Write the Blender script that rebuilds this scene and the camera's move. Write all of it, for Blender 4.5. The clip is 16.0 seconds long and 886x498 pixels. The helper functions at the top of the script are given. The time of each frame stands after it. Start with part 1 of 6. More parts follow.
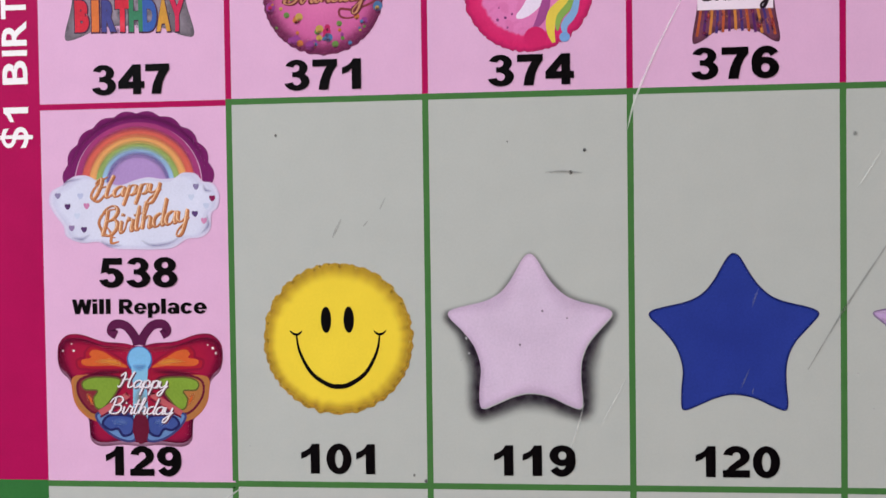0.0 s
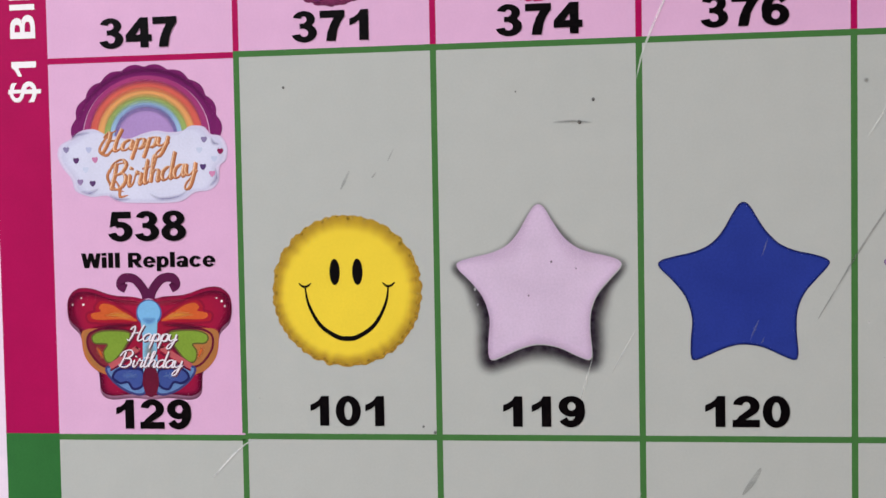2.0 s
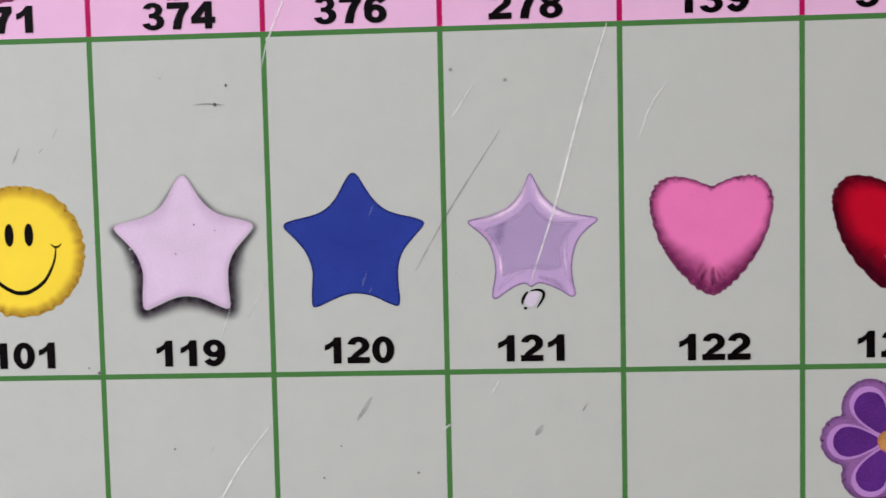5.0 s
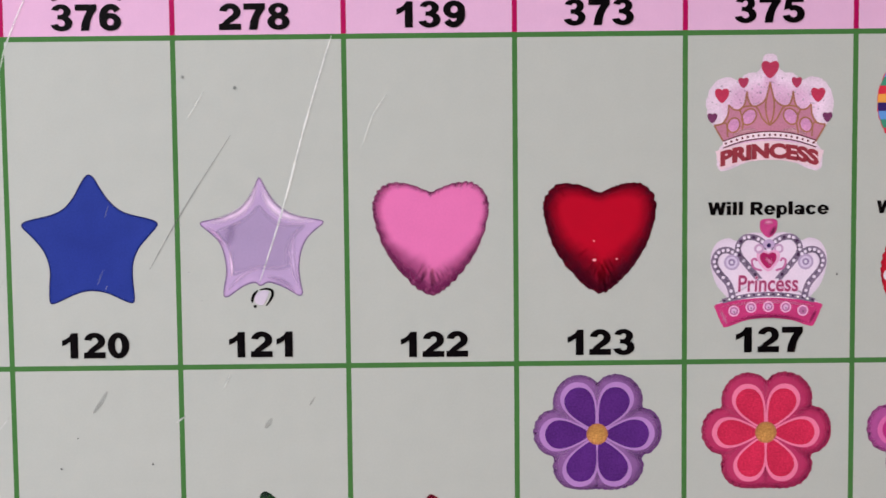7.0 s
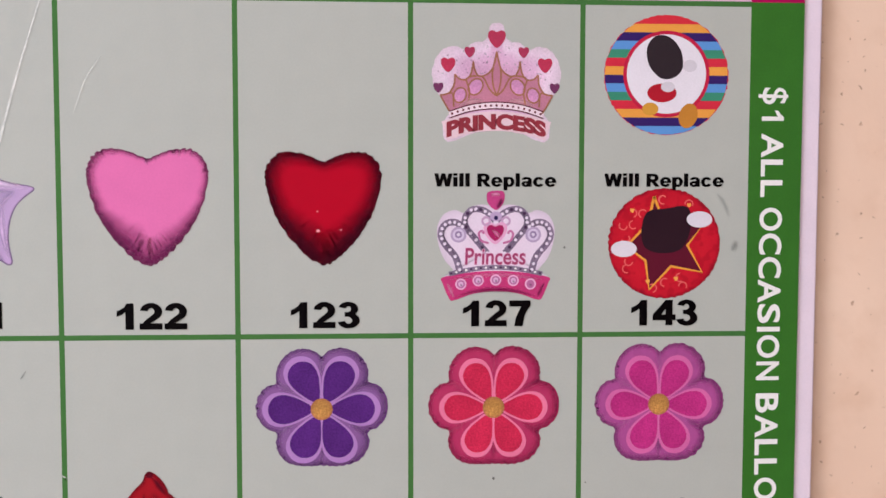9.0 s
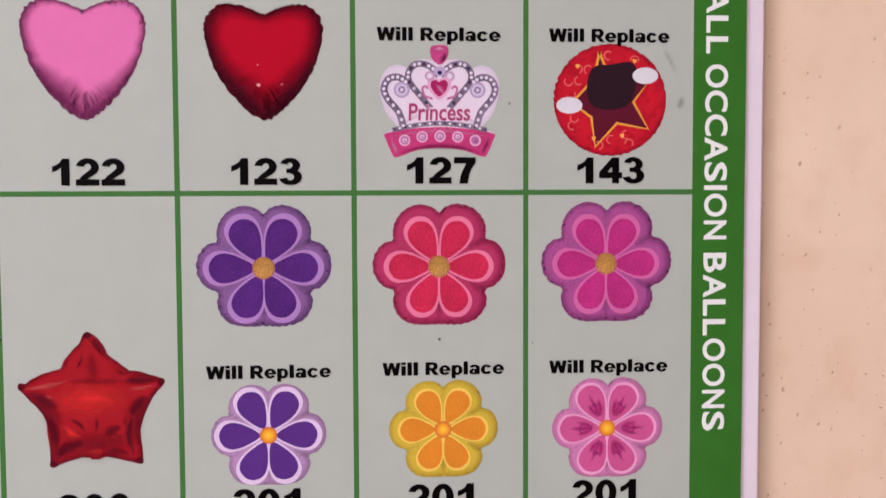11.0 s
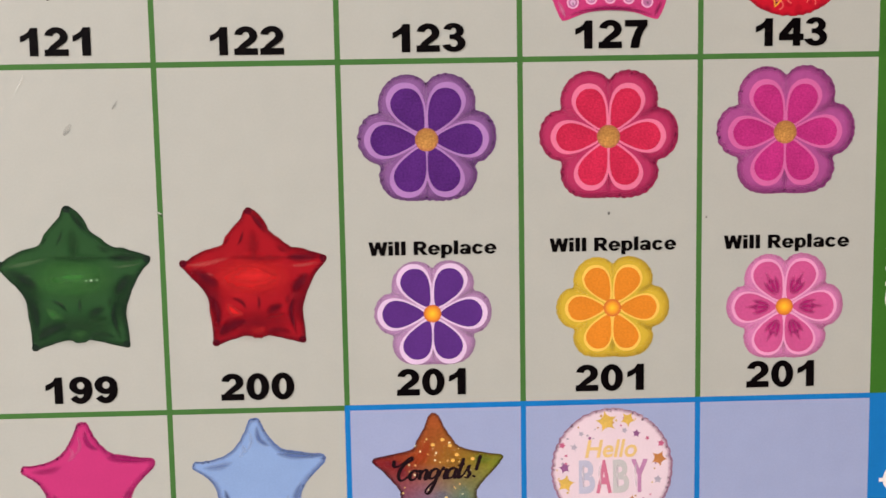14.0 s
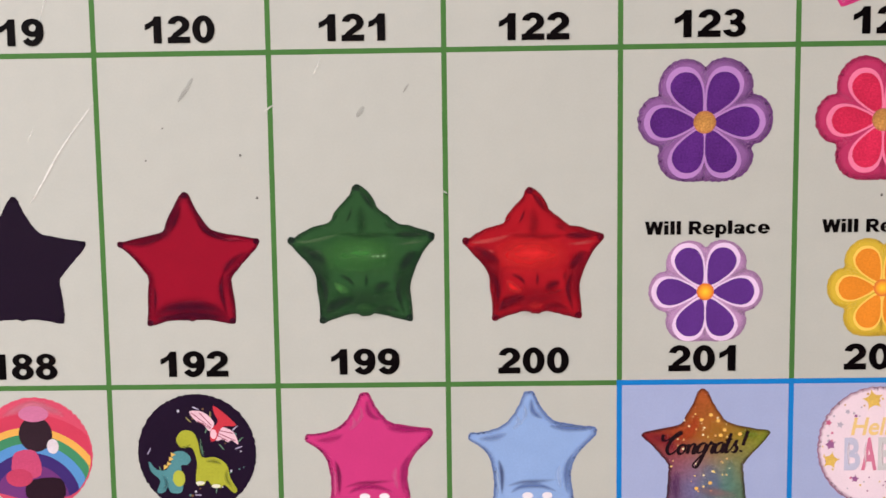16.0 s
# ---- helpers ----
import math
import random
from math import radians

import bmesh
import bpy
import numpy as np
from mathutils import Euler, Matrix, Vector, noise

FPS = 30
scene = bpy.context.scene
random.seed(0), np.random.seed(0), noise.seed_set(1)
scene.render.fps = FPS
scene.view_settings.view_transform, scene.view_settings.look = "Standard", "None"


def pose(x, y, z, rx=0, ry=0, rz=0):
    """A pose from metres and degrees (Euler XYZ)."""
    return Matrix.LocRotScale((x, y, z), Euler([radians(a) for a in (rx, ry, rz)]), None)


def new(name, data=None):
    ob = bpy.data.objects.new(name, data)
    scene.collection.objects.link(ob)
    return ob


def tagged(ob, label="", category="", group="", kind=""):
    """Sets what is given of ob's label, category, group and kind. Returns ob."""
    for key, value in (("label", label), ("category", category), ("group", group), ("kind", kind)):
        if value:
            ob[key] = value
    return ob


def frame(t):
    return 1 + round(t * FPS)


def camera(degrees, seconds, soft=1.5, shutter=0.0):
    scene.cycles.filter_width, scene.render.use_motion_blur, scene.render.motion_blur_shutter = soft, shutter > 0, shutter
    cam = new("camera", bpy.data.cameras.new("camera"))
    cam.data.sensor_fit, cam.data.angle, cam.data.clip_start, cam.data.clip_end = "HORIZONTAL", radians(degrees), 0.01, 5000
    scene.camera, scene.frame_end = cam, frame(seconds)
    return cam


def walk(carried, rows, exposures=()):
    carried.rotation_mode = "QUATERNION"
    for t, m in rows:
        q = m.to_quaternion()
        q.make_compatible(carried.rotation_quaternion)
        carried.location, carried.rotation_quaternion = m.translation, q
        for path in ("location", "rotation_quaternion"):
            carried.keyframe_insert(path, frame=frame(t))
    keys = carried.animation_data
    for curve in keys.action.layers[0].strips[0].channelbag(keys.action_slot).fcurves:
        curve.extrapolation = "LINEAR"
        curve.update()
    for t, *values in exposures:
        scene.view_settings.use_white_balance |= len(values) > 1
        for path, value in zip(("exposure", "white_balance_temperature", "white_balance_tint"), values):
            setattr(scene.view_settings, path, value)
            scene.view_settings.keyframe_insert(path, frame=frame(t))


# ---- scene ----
# ---- camera: carried along the chart, about a third of a metre from it ----
cam = camera(50.0, 16.0, soft=1.5, shutter=0.2)
CHART_Z = 1.5
ROWS = [
    (0.0, -0.0297, -0.2911, 0.0802, 88.678, 0.789, 5.365),
    (0.2, -0.0312, -0.2907, 0.0758, 88.538, 0.812, 5.464),
    (0.5, -0.0341, -0.2900, 0.0724, 88.328, 0.846, 5.613),
    (0.7, -0.0344, -0.2887, 0.0720, 88.249, 0.846, 5.661),
    (1.0, -0.0312, -0.2867, 0.0689, 88.130, 0.845, 5.733),
    (1.2, -0.0278, -0.2866, 0.0695, 88.097, 0.872, 5.710),
    (1.5, -0.0266, -0.2865, 0.0705, 88.048, 0.912, 5.675),
    (2.0, -0.0299, -0.2909, 0.0687, 87.999, 1.013, 5.868),
    (2.5, -0.0218, -0.2952, 0.0622, 87.851, 1.089, 5.754),
    (3.0, -0.0119, -0.3040, 0.0633, 88.014, 1.194, 5.483),
    (3.5, -0.0008, -0.3127, 0.0676, 87.914, 1.347, 4.789),
    (4.0, 0.0132, -0.3214, 0.0670, 88.043, 1.389, 4.207),
    (4.5, 0.0411, -0.3279, 0.0639, 87.834, 1.377, 3.199),
    (5.0, 0.0759, -0.3335, 0.0626, 86.766, 1.300, 2.411),
    (5.2, 0.0837, -0.3360, 0.0634, 86.740, 1.247, 1.981),
    (7.3, 0.1684, -0.3508, 0.0600, 87.086, 0.442, -0.719),
    (7.5, 0.1743, -0.3527, 0.0572, 87.231, 0.337, -1.189),
    (8.0, 0.1951, -0.3537, 0.0540, 87.295, 0.115, -2.254),
    (8.5, 0.2227, -0.3464, 0.0580, 86.674, -0.053, -2.914),
    (8.7, 0.2332, -0.3425, 0.0561, 86.647, -0.079, -3.054),
    (10.8, 0.2518, -0.3431, 0.0051, 87.519, 0.151, -4.679),
    (11.0, 0.2528, -0.3416, -0.0020, 86.941, 0.228, -4.535),
    (11.5, 0.2555, -0.3369, -0.0178, 86.078, 0.282, -4.331),
    (12.0, 0.2529, -0.3348, -0.0239, 85.373, 0.466, -3.949),
    (12.5, 0.2437, -0.3323, -0.0299, 84.854, 0.715, -3.294),
    (13.0, 0.2406, -0.3312, -0.0310, 84.827, 0.863, -2.872),
    (13.5, 0.2328, -0.3287, -0.0334, 84.680, 0.968, -2.250),
    (14.0, 0.2123, -0.3276, -0.0321, 84.382, 1.029, -1.561),
    (14.5, 0.1967, -0.3274, -0.0332, 84.401, 0.986, -1.069),
    (15.0, 0.1762, -0.3311, -0.0335, 84.437, 0.981, -0.251),
    (15.5, 0.1486, -0.3362, -0.0374, 84.692, 0.834, 0.282),
    (16.0, 0.1284, -0.3393, -0.0392, 84.745, 0.773, 0.881),
]
EXPOSURES = [(0.0, -0.15, 6400, 10), (3.5, -0.1, 6400, 10), (5.0, 0.08, 6350, 10), (8.5, 0.2, 6450, 12), (11.0, 0.2, 6500, 13), (13.5, 0.3, 7200, 12), (16.0, 0.40, 7000, 14)]
walk(cam, [(t, pose(x, y, CHART_Z + z, rx, ry, rz)) for t, x, y, z, rx, ry, rz in ROWS], EXPOSURES)

# ---- light: two unseen ceiling panels for a shop interior, added at the left to match the chart's brightness ----
world = bpy.data.worlds.new("world")
scene.world = world
world.use_nodes = True
world.node_tree.nodes["Background"].inputs[0].default_value = (0.9, 0.95, 1.0, 1)
world.node_tree.nodes["Background"].inputs[1].default_value = 0.05
ROOM = (-2.4, 2.6, -3.4, 0.005, 0.0, 2.8)
PANELS = ((-1.2, -0.85), (-1.0, -2.1))
LAMP_POWER = 46.0


def lamp(x, y, power):
    data = bpy.data.lights.new("ceiling_lamp", "AREA")
    data.shape, data.size, data.size_y, data.energy, data.color = "RECTANGLE", 1.1, 0.5, power, (0.90, 0.98, 1.06)
    ob = new("ceiling_lamp", data)
    ob.location = (x, y, ROOM[5] - 0.06)
    return ob


for px, py in PANELS:
    lamp(px, py, LAMP_POWER * (1.25 if py > -1.5 else 0.75))


# ---- materials ----
def tree(name, rough=0.45, spec=0.06):
    m = bpy.data.materials.new(name)
    m.use_nodes = True
    b = m.node_tree.nodes["Principled BSDF"]
    b.inputs["Roughness"].default_value = rough
    b.inputs["Specular IOR Level"].default_value = spec
    return m, m.node_tree.nodes, m.node_tree.links, b


def srgb(r, g, b):
    def lin(c):
        c = c / 255
        return c / 12.92 if c <= 0.04045 else ((c + 0.055) / 1.055) ** 2.4
    return (lin(r), lin(g), lin(b), 1)


def coords(n):
    return n.new("ShaderNodeTexCoord").outputs["Object"]


def noise_node(n, l, scale, detail=3.0, vec=None):
    t = n.new("ShaderNodeTexNoise")
    t.inputs["Scale"].default_value, t.inputs["Detail"].default_value = scale, detail
    l.new(vec if vec else coords(n), t.inputs["Vector"])
    return t.outputs["Fac"]


def ramp(n, l, fac, stops, interp="LINEAR"):
    r = n.new("ShaderNodeValToRGB")
    r.color_ramp.interpolation = interp
    el = r.color_ramp.elements
    while len(el) < len(stops):
        el.new(0.5)
    for e, (p, c) in zip(el, stops):
        e.position, e.color = p, c
    l.new(fac, r.inputs["Fac"])
    return r.outputs["Color"]


def blend(n, l, fac, a, b, mode="MIX"):
    x = n.new("ShaderNodeMix")
    x.data_type, x.blend_type = "RGBA", mode
    for sock, v in ((x.inputs[0], fac), (x.inputs[6], a), (x.inputs[7], b)):
        if isinstance(v, (float, int, tuple)):
            sock.default_value = v
        else:
            l.new(v, sock)
    return x.outputs[2]


def grey(v):
    return (v, v, v, 1)


def finish(n, l, b, col, grain, fine=1400.0, bump=0.02):
    """Ink grain at two scales, and the faint relief of the laminate."""
    g1 = ramp(n, l, noise_node(n, l, fine, 2), ((0.25, grey(1 - grain)), (0.75, grey(1 + grain * 0.6))))
    g2 = ramp(n, l, noise_node(n, l, 90, 3), ((0.3, grey(1 - grain * 0.8)), (0.7, grey(1 + grain * 0.5))))
    c = blend(n, l, 1.0, col, g1, "MULTIPLY")
    c = blend(n, l, 1.0, c, g2, "MULTIPLY")
    l.new(c, b.inputs["Base Color"])
    bm_ = n.new("ShaderNodeBump")
    bm_.inputs["Strength"].default_value, bm_.inputs["Distance"].default_value = bump, 0.001
    l.new(noise_node(n, l, 260, 2), bm_.inputs["Height"])
    l.new(bm_.outputs["Normal"], b.inputs["Normal"])


INKS = {}


def ink(*rgb, grain=0.05, rough=0.42):
    """One flat printing ink, by its sRGB colour."""
    key = (rgb, grain, rough)
    if key not in INKS:
        m, n, l, b = tree("ink_%02x%02x%02x" % rgb, rough)
        col = n.new("ShaderNodeRGB")
        col.outputs[0].default_value = srgb(*rgb)
        finish(n, l, b, col.outputs[0], grain)
        INKS[key] = m
    return INKS[key]


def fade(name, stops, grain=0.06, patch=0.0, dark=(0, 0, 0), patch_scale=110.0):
    """A printed picture whose ink changes from its middle (0) to its rim (1), the balloon's shading put into the
    colour; patch: crumpled-foil shapes in the print.
    """
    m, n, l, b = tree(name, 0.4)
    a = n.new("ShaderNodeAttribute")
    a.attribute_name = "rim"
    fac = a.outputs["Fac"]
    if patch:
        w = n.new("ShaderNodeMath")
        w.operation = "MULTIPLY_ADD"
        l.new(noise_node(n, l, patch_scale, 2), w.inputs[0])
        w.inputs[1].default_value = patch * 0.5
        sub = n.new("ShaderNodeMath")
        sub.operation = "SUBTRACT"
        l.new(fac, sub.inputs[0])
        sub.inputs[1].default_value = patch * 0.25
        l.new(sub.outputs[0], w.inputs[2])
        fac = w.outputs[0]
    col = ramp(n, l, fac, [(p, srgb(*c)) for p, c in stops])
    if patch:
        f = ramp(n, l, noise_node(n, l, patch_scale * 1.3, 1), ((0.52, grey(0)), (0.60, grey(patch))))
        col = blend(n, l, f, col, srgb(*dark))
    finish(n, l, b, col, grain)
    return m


def wall_paint():
    m, n, l, b = tree("peach_wall_paint", 0.7, 0.25)
    col = ramp(n, l, noise_node(n, l, 9, 5), ((0.3, srgb(226, 190, 170)), (0.7, srgb(235, 202, 183))))
    col = blend(n, l, ramp(n, l, noise_node(n, l, 60, 4), ((0.5, grey(0)), (0.75, grey(0.35)))), col, srgb(210, 168, 143))
    v = n.new("ShaderNodeTexVoronoi")
    v.voronoi_dimensions = "2D"
    v.inputs["Scale"].default_value = 150
    warp = n.new("ShaderNodeVectorMath")
    warp.operation = "MULTIPLY_ADD"
    nz = n.new("ShaderNodeTexNoise")
    nz.inputs["Scale"].default_value = 300
    co = coords(n)
    l.new(co, nz.inputs["Vector"])
    l.new(nz.outputs["Color"], warp.inputs[0])
    warp.inputs[1].default_value = (0.004, 0.004, 0.004)
    l.new(co, warp.inputs[2])
    sp, cb = n.new("ShaderNodeSeparateXYZ"), n.new("ShaderNodeCombineXYZ")
    l.new(warp.outputs[0], sp.inputs[0])
    l.new(sp.outputs[0], cb.inputs[0])
    l.new(sp.outputs[2], cb.inputs[1])
    l.new(cb.outputs[0], v.inputs["Vector"])
    pick = n.new("ShaderNodeSeparateColor")
    l.new(v.outputs["Color"], pick.inputs[0])
    size = n.new("ShaderNodeMath")
    size.operation = "DIVIDE"
    l.new(v.outputs["Distance"], size.inputs[0])
    l.new(pick.outputs[1], size.inputs[1])
    speck = ramp(n, l, size.outputs[0], ((0.035, grey(1)), (0.12, grey(0))))
    rare = ramp(n, l, noise_node(n, l, 26, 2), ((0.36, grey(0)), (0.5, grey(1))))
    some = ramp(n, l, pick.outputs[0], ((0.34, grey(0)), (0.5, grey(1))))
    f = blend(n, l, 1.0, blend(n, l, 1.0, speck, rare, "MULTIPLY"), some, "MULTIPLY")
    col = blend(n, l, blend(n, l, 1.0, f, grey(0.8), "MULTIPLY"), col, srgb(170, 132, 112))
    l.new(col, b.inputs["Base Color"])
    bp = n.new("ShaderNodeBump")
    bp.inputs["Strength"].default_value, bp.inputs["Distance"].default_value = 0.25, 0.002
    h = blend(n, l, 0.75, noise_node(n, l, 55, 5), f, "SUBTRACT")
    l.new(h, bp.inputs["Height"])
    l.new(bp.outputs["Normal"], b.inputs["Normal"])
    return m


def plain(name, c0, c1, scale, rough, bump=0.1):
    m, n, l, b = tree(name, rough)
    col = ramp(n, l, noise_node(n, l, scale, 5), ((0.3, c0), (0.7, c1)))
    l.new(col, b.inputs["Base Color"])
    bp = n.new("ShaderNodeBump")
    bp.inputs["Strength"].default_value, bp.inputs["Distance"].default_value = bump, 0.002
    l.new(noise_node(n, l, scale * 8, 3), bp.inputs["Height"])
    l.new(bp.outputs["Normal"], b.inputs["Normal"])
    return m


def scuff_mat(name, rgb, alpha, rough=0.6):
    m, n, l, b = tree(name, rough)
    b.inputs["Base Color"].default_value = srgb(*rgb)
    l.new(ramp(n, l, noise_node(n, l, 160, 3), ((0.32, grey(alpha * 0.35)), (0.62, grey(alpha)))), b.inputs["Alpha"])
    return m


SOFT_INKS = {}


def soft_ink(*rgb):
    """An ink that thins out by the strength that its mesh carries: a printed picture's soft tones, its light and shade
    among them.
    """
    if rgb not in SOFT_INKS:
        m, n, l, b = tree("soft_ink_%02x%02x%02x" % rgb, 0.42)
        col = n.new("ShaderNodeRGB")
        col.outputs[0].default_value = srgb(*rgb)
        finish(n, l, b, col.outputs[0], 0.07)
        a = n.new("ShaderNodeAttribute")
        a.attribute_name = "soft"
        k = n.new("ShaderNodeMath")
        k.operation = "MULTIPLY"
        l.new(a.outputs["Fac"], k.inputs[0])
        l.new(ramp(n, l, noise_node(n, l, 420, 2), ((0.3, grey(0.82)), (0.65, grey(1.0)))), k.inputs[1])
        l.new(k.outputs[0], b.inputs["Alpha"])
        SOFT_INKS[rgb] = m
    return SOFT_INKS[rgb]


WALL = wall_paint()
ROOM_WALL = plain("pale_wall_paint", srgb(214, 205, 195), srgb(226, 218, 208), 3, 0.8)
FLOOR = plain("vinyl_floor", srgb(168, 160, 150), srgb(186, 178, 168), 6, 0.4)
CEILING = plain("ceiling_tile", srgb(228, 228, 225), srgb(238, 238, 235), 40, 0.9)
WHITE_METAL = plain("white_enamel", srgb(226, 226, 224), srgb(234, 234, 232), 20, 0.4, 0.02)
BORDER = ink(226, 206, 222, grain=0.03, rough=0.5)
CELL = ink(175, 175, 171, grain=0.025, rough=0.36)
PINK = ink(212, 165, 198, grain=0.03, rough=0.36)
SKY = ink(152, 162, 200, grain=0.03, rough=0.36)
CRIMSON = ink(163, 12, 78, grain=0.06)
GREEN = ink(54, 108, 40, grain=0.07)
LINE_GREEN = ink(66, 110, 58, grain=0.06)
BLUE = ink(6, 114, 188, grain=0.06)
BLACK = ink(3, 0, 2, grain=0.08, rough=0.5)
LETTER = ink(232, 226, 228, grain=0.03)
WHITE_SCRATCH = scuff_mat("white_scratch", (236, 234, 232), 0.62)
FAINT_SCRATCH = scuff_mat("faint_scratch", (236, 236, 230), 0.45)
HAIRLINE = scuff_mat("hairline_scratch", (232, 230, 226), 0.3)
GREY_SCUFF = scuff_mat("grey_scuff", (106, 108, 104), 0.4)
SMUDGE = scuff_mat("grey_smudge", (110, 112, 108), 0.28)
SPECK = scuff_mat("dark_speck", (60, 52, 55), 0.9)


# ---- mesh helpers: flat shapes stand in the x-z plane and face -y ----
def mesh_of(name, verts, faces, mat):
    me = bpy.data.meshes.new(name)
    me.from_pydata(verts, [], faces)
    me.materials.append(mat)
    me.update()
    return me


def box_mesh(name, x0, x1, y0, y1, z0, z1, mat, bevel=0.0):
    bm = bmesh.new()
    bmesh.ops.create_cube(bm, size=1)
    for v in bm.verts:
        v.co = Vector(((x0 + x1) / 2 + v.co.x * (x1 - x0), (y0 + y1) / 2 + v.co.y * (y1 - y0), (z0 + z1) / 2 + v.co.z * (z1 - z0)))
    if bevel:
        bmesh.ops.bevel(bm, geom=bm.edges[:], offset=bevel, segments=2, affect="EDGES")
    me = bpy.data.meshes.new(name)
    bm.to_mesh(me)
    bm.free()
    me.materials.append(mat)
    return me


def structure(name, me, label):
    return tagged(new(name, me), label, name.split("_")[0], kind="structure")


# ---- the room: all but the north wall is unseen, added to close it and bounce light ----
X0, X1, Y0, Y1, Z0, Z1 = ROOM
structure("wall_north", box_mesh("wall_north", X0, X1, Y1, Y1 + 0.12, Z0, Z1, WALL), "peach painted wall with small dark pits")
structure("wall_south", box_mesh("wall_south", X0, X1, Y0 - 0.12, Y0, Z0, Z1, ROOM_WALL), "unseen plain pale wall across the room, added for bounced light")
structure("wall_west", box_mesh("wall_west", X0 - 0.12, X0, Y0 - 0.12, Y1 + 0.12, Z0, Z1, ROOM_WALL), "unseen plain pale side wall of the room, added for bounced light")
structure("wall_east", box_mesh("wall_east", X1, X1 + 0.12, Y0 - 0.12, Y1 + 0.12, Z0, Z1, ROOM_WALL), "unseen plain pale side wall of the room, added for bounced light")
structure("floor", box_mesh("floor", X0 - 0.12, X1 + 0.12, Y0 - 0.12, Y1 + 0.12, -0.1, Z0, FLOOR), "unseen plain grey vinyl floor, added for bounced light")
structure("ceiling", box_mesh("ceiling", X0 - 0.12, X1 + 0.12, Y0 - 0.12, Y1 + 0.12, Z1, Z1 + 0.1, CEILING), "unseen plain white ceiling, added for bounced light")


# Housing for an added lamp that is never in view.
def ceiling_light(x, y):
    base = tagged(new("ceiling_light"), "unseen ceiling light panel added to light the chart, white enamel with a lit opening", "light", group="ceiling lights")
    base.location = (x, y, Z1)
    w, d, h = 0.62, 0.32, 0.05
    for nm, bx in (("side_rail", (-w, -w + 0.03, -d, d)), ("side_rail", (w - 0.03, w, -d, d)), ("end_rail", (-w + 0.03, w - 0.03, -d, -d + 0.03)), ("end_rail", (-w + 0.03, w - 0.03, d - 0.03, d))):
        ob = new(nm, box_mesh(nm, *bx, -h, 0, WHITE_METAL, 0.003))
        ob.parent = base


for px, py in PANELS:
    ceiling_light(px, py)

# ---- the chart ----
chart = tagged(new("balloon_chart"), "laminated balloon price chart with coloured grid mounted on the wall", "poster")
chart.location = (0, 0, CHART_Z)
LAYER = 0.000014


def mm(v):
    return v / 1000


def add(name, me, parent, x=0.0, z=0.0, layer=1.0, label=""):
    """A printed part; x and z in millimetres on the chart, or from the middle of its picture."""
    ob = new(name, me)
    ob.parent = parent
    if parent is not chart:
        layer += 0.035 * (len(parent.children) % 24)
    ob.location = (mm(x), -layer * LAYER, mm(z))
    if label:
        ob["label"] = label
    return ob


def flat(name, pts, mat):
    """A flat printed shape from its outline in millimetres."""
    area = sum(a[0] * b[1] - b[0] * a[1] for a, b in zip(pts, pts[1:] + pts[:1]))
    pts = pts if area > 0 else pts[::-1]
    return mesh_of(name, [(mm(x), 0, mm(z)) for x, z in pts], [list(range(len(pts)))], mat)


def rect(w, h):
    return [(-w / 2, -h / 2), (w / 2, -h / 2), (w / 2, h / 2), (-w / 2, h / 2)]


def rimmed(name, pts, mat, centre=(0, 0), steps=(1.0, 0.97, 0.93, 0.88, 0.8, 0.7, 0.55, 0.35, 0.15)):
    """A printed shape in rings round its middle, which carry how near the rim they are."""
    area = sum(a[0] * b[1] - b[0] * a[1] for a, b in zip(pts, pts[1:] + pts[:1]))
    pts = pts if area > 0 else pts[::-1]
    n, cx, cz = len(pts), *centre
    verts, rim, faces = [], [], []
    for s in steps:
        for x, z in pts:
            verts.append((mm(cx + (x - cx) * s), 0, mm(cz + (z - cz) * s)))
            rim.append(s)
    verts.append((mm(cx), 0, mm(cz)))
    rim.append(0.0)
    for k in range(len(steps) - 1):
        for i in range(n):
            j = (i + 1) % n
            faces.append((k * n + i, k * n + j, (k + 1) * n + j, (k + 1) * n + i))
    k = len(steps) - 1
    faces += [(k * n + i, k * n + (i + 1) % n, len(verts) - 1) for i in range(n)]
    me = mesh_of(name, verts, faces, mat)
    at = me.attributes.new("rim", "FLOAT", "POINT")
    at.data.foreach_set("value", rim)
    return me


def rot(p, a):
    c, s = math.cos(radians(a)), math.sin(radians(a))
    return (p[0] * c - p[1] * s, p[0] * s + p[1] * c)


def star(r, notch=(0.62,) * 5, tip=0.10, steps=9, sx=1.0):
    """A five-pointed star with hollow sides and rounded tips; notch: how deep each hollow lies, from the one right of the top round clockwise."""
    tips = [rot((0, r), -72 * k) for k in range(5)]
    out = []
    for k in range(5):
        a, b = tips[k], tips[(k + 1) % 5]
        m = rot((0, r * notch[k]), -72 * k - 36)
        c = (2 * m[0] - (a[0] + b[0]) / 2, 2 * m[1] - (a[1] + b[1]) / 2)
        c = (c[0] * 0.9 + m[0] * 0.1, c[1] * 0.9 + m[1] * 0.1)
        side = []
        for i in range(steps + 1):
            t = tip + (1 - 2 * tip) * i / steps
            side.append(tuple(a[q] * (1 - t) ** 2 + 2 * c[q] * t * (1 - t) + b[q] * t * t for q in (0, 1)))
        out.append(side)
    pts = []
    for k in range(5):
        pts += out[k]
        p, q, v = out[k][-1], out[(k + 1) % 5][0], tips[(k + 1) % 5]
        pts += [tuple(p[i] * (1 - t) ** 2 + 2 * v[i] * t * (1 - t) + q[i] * t * t for i in (0, 1)) for t in (0.2, 0.4, 0.6, 0.8)]
    return [(x * sx, z) for x, z in pts]


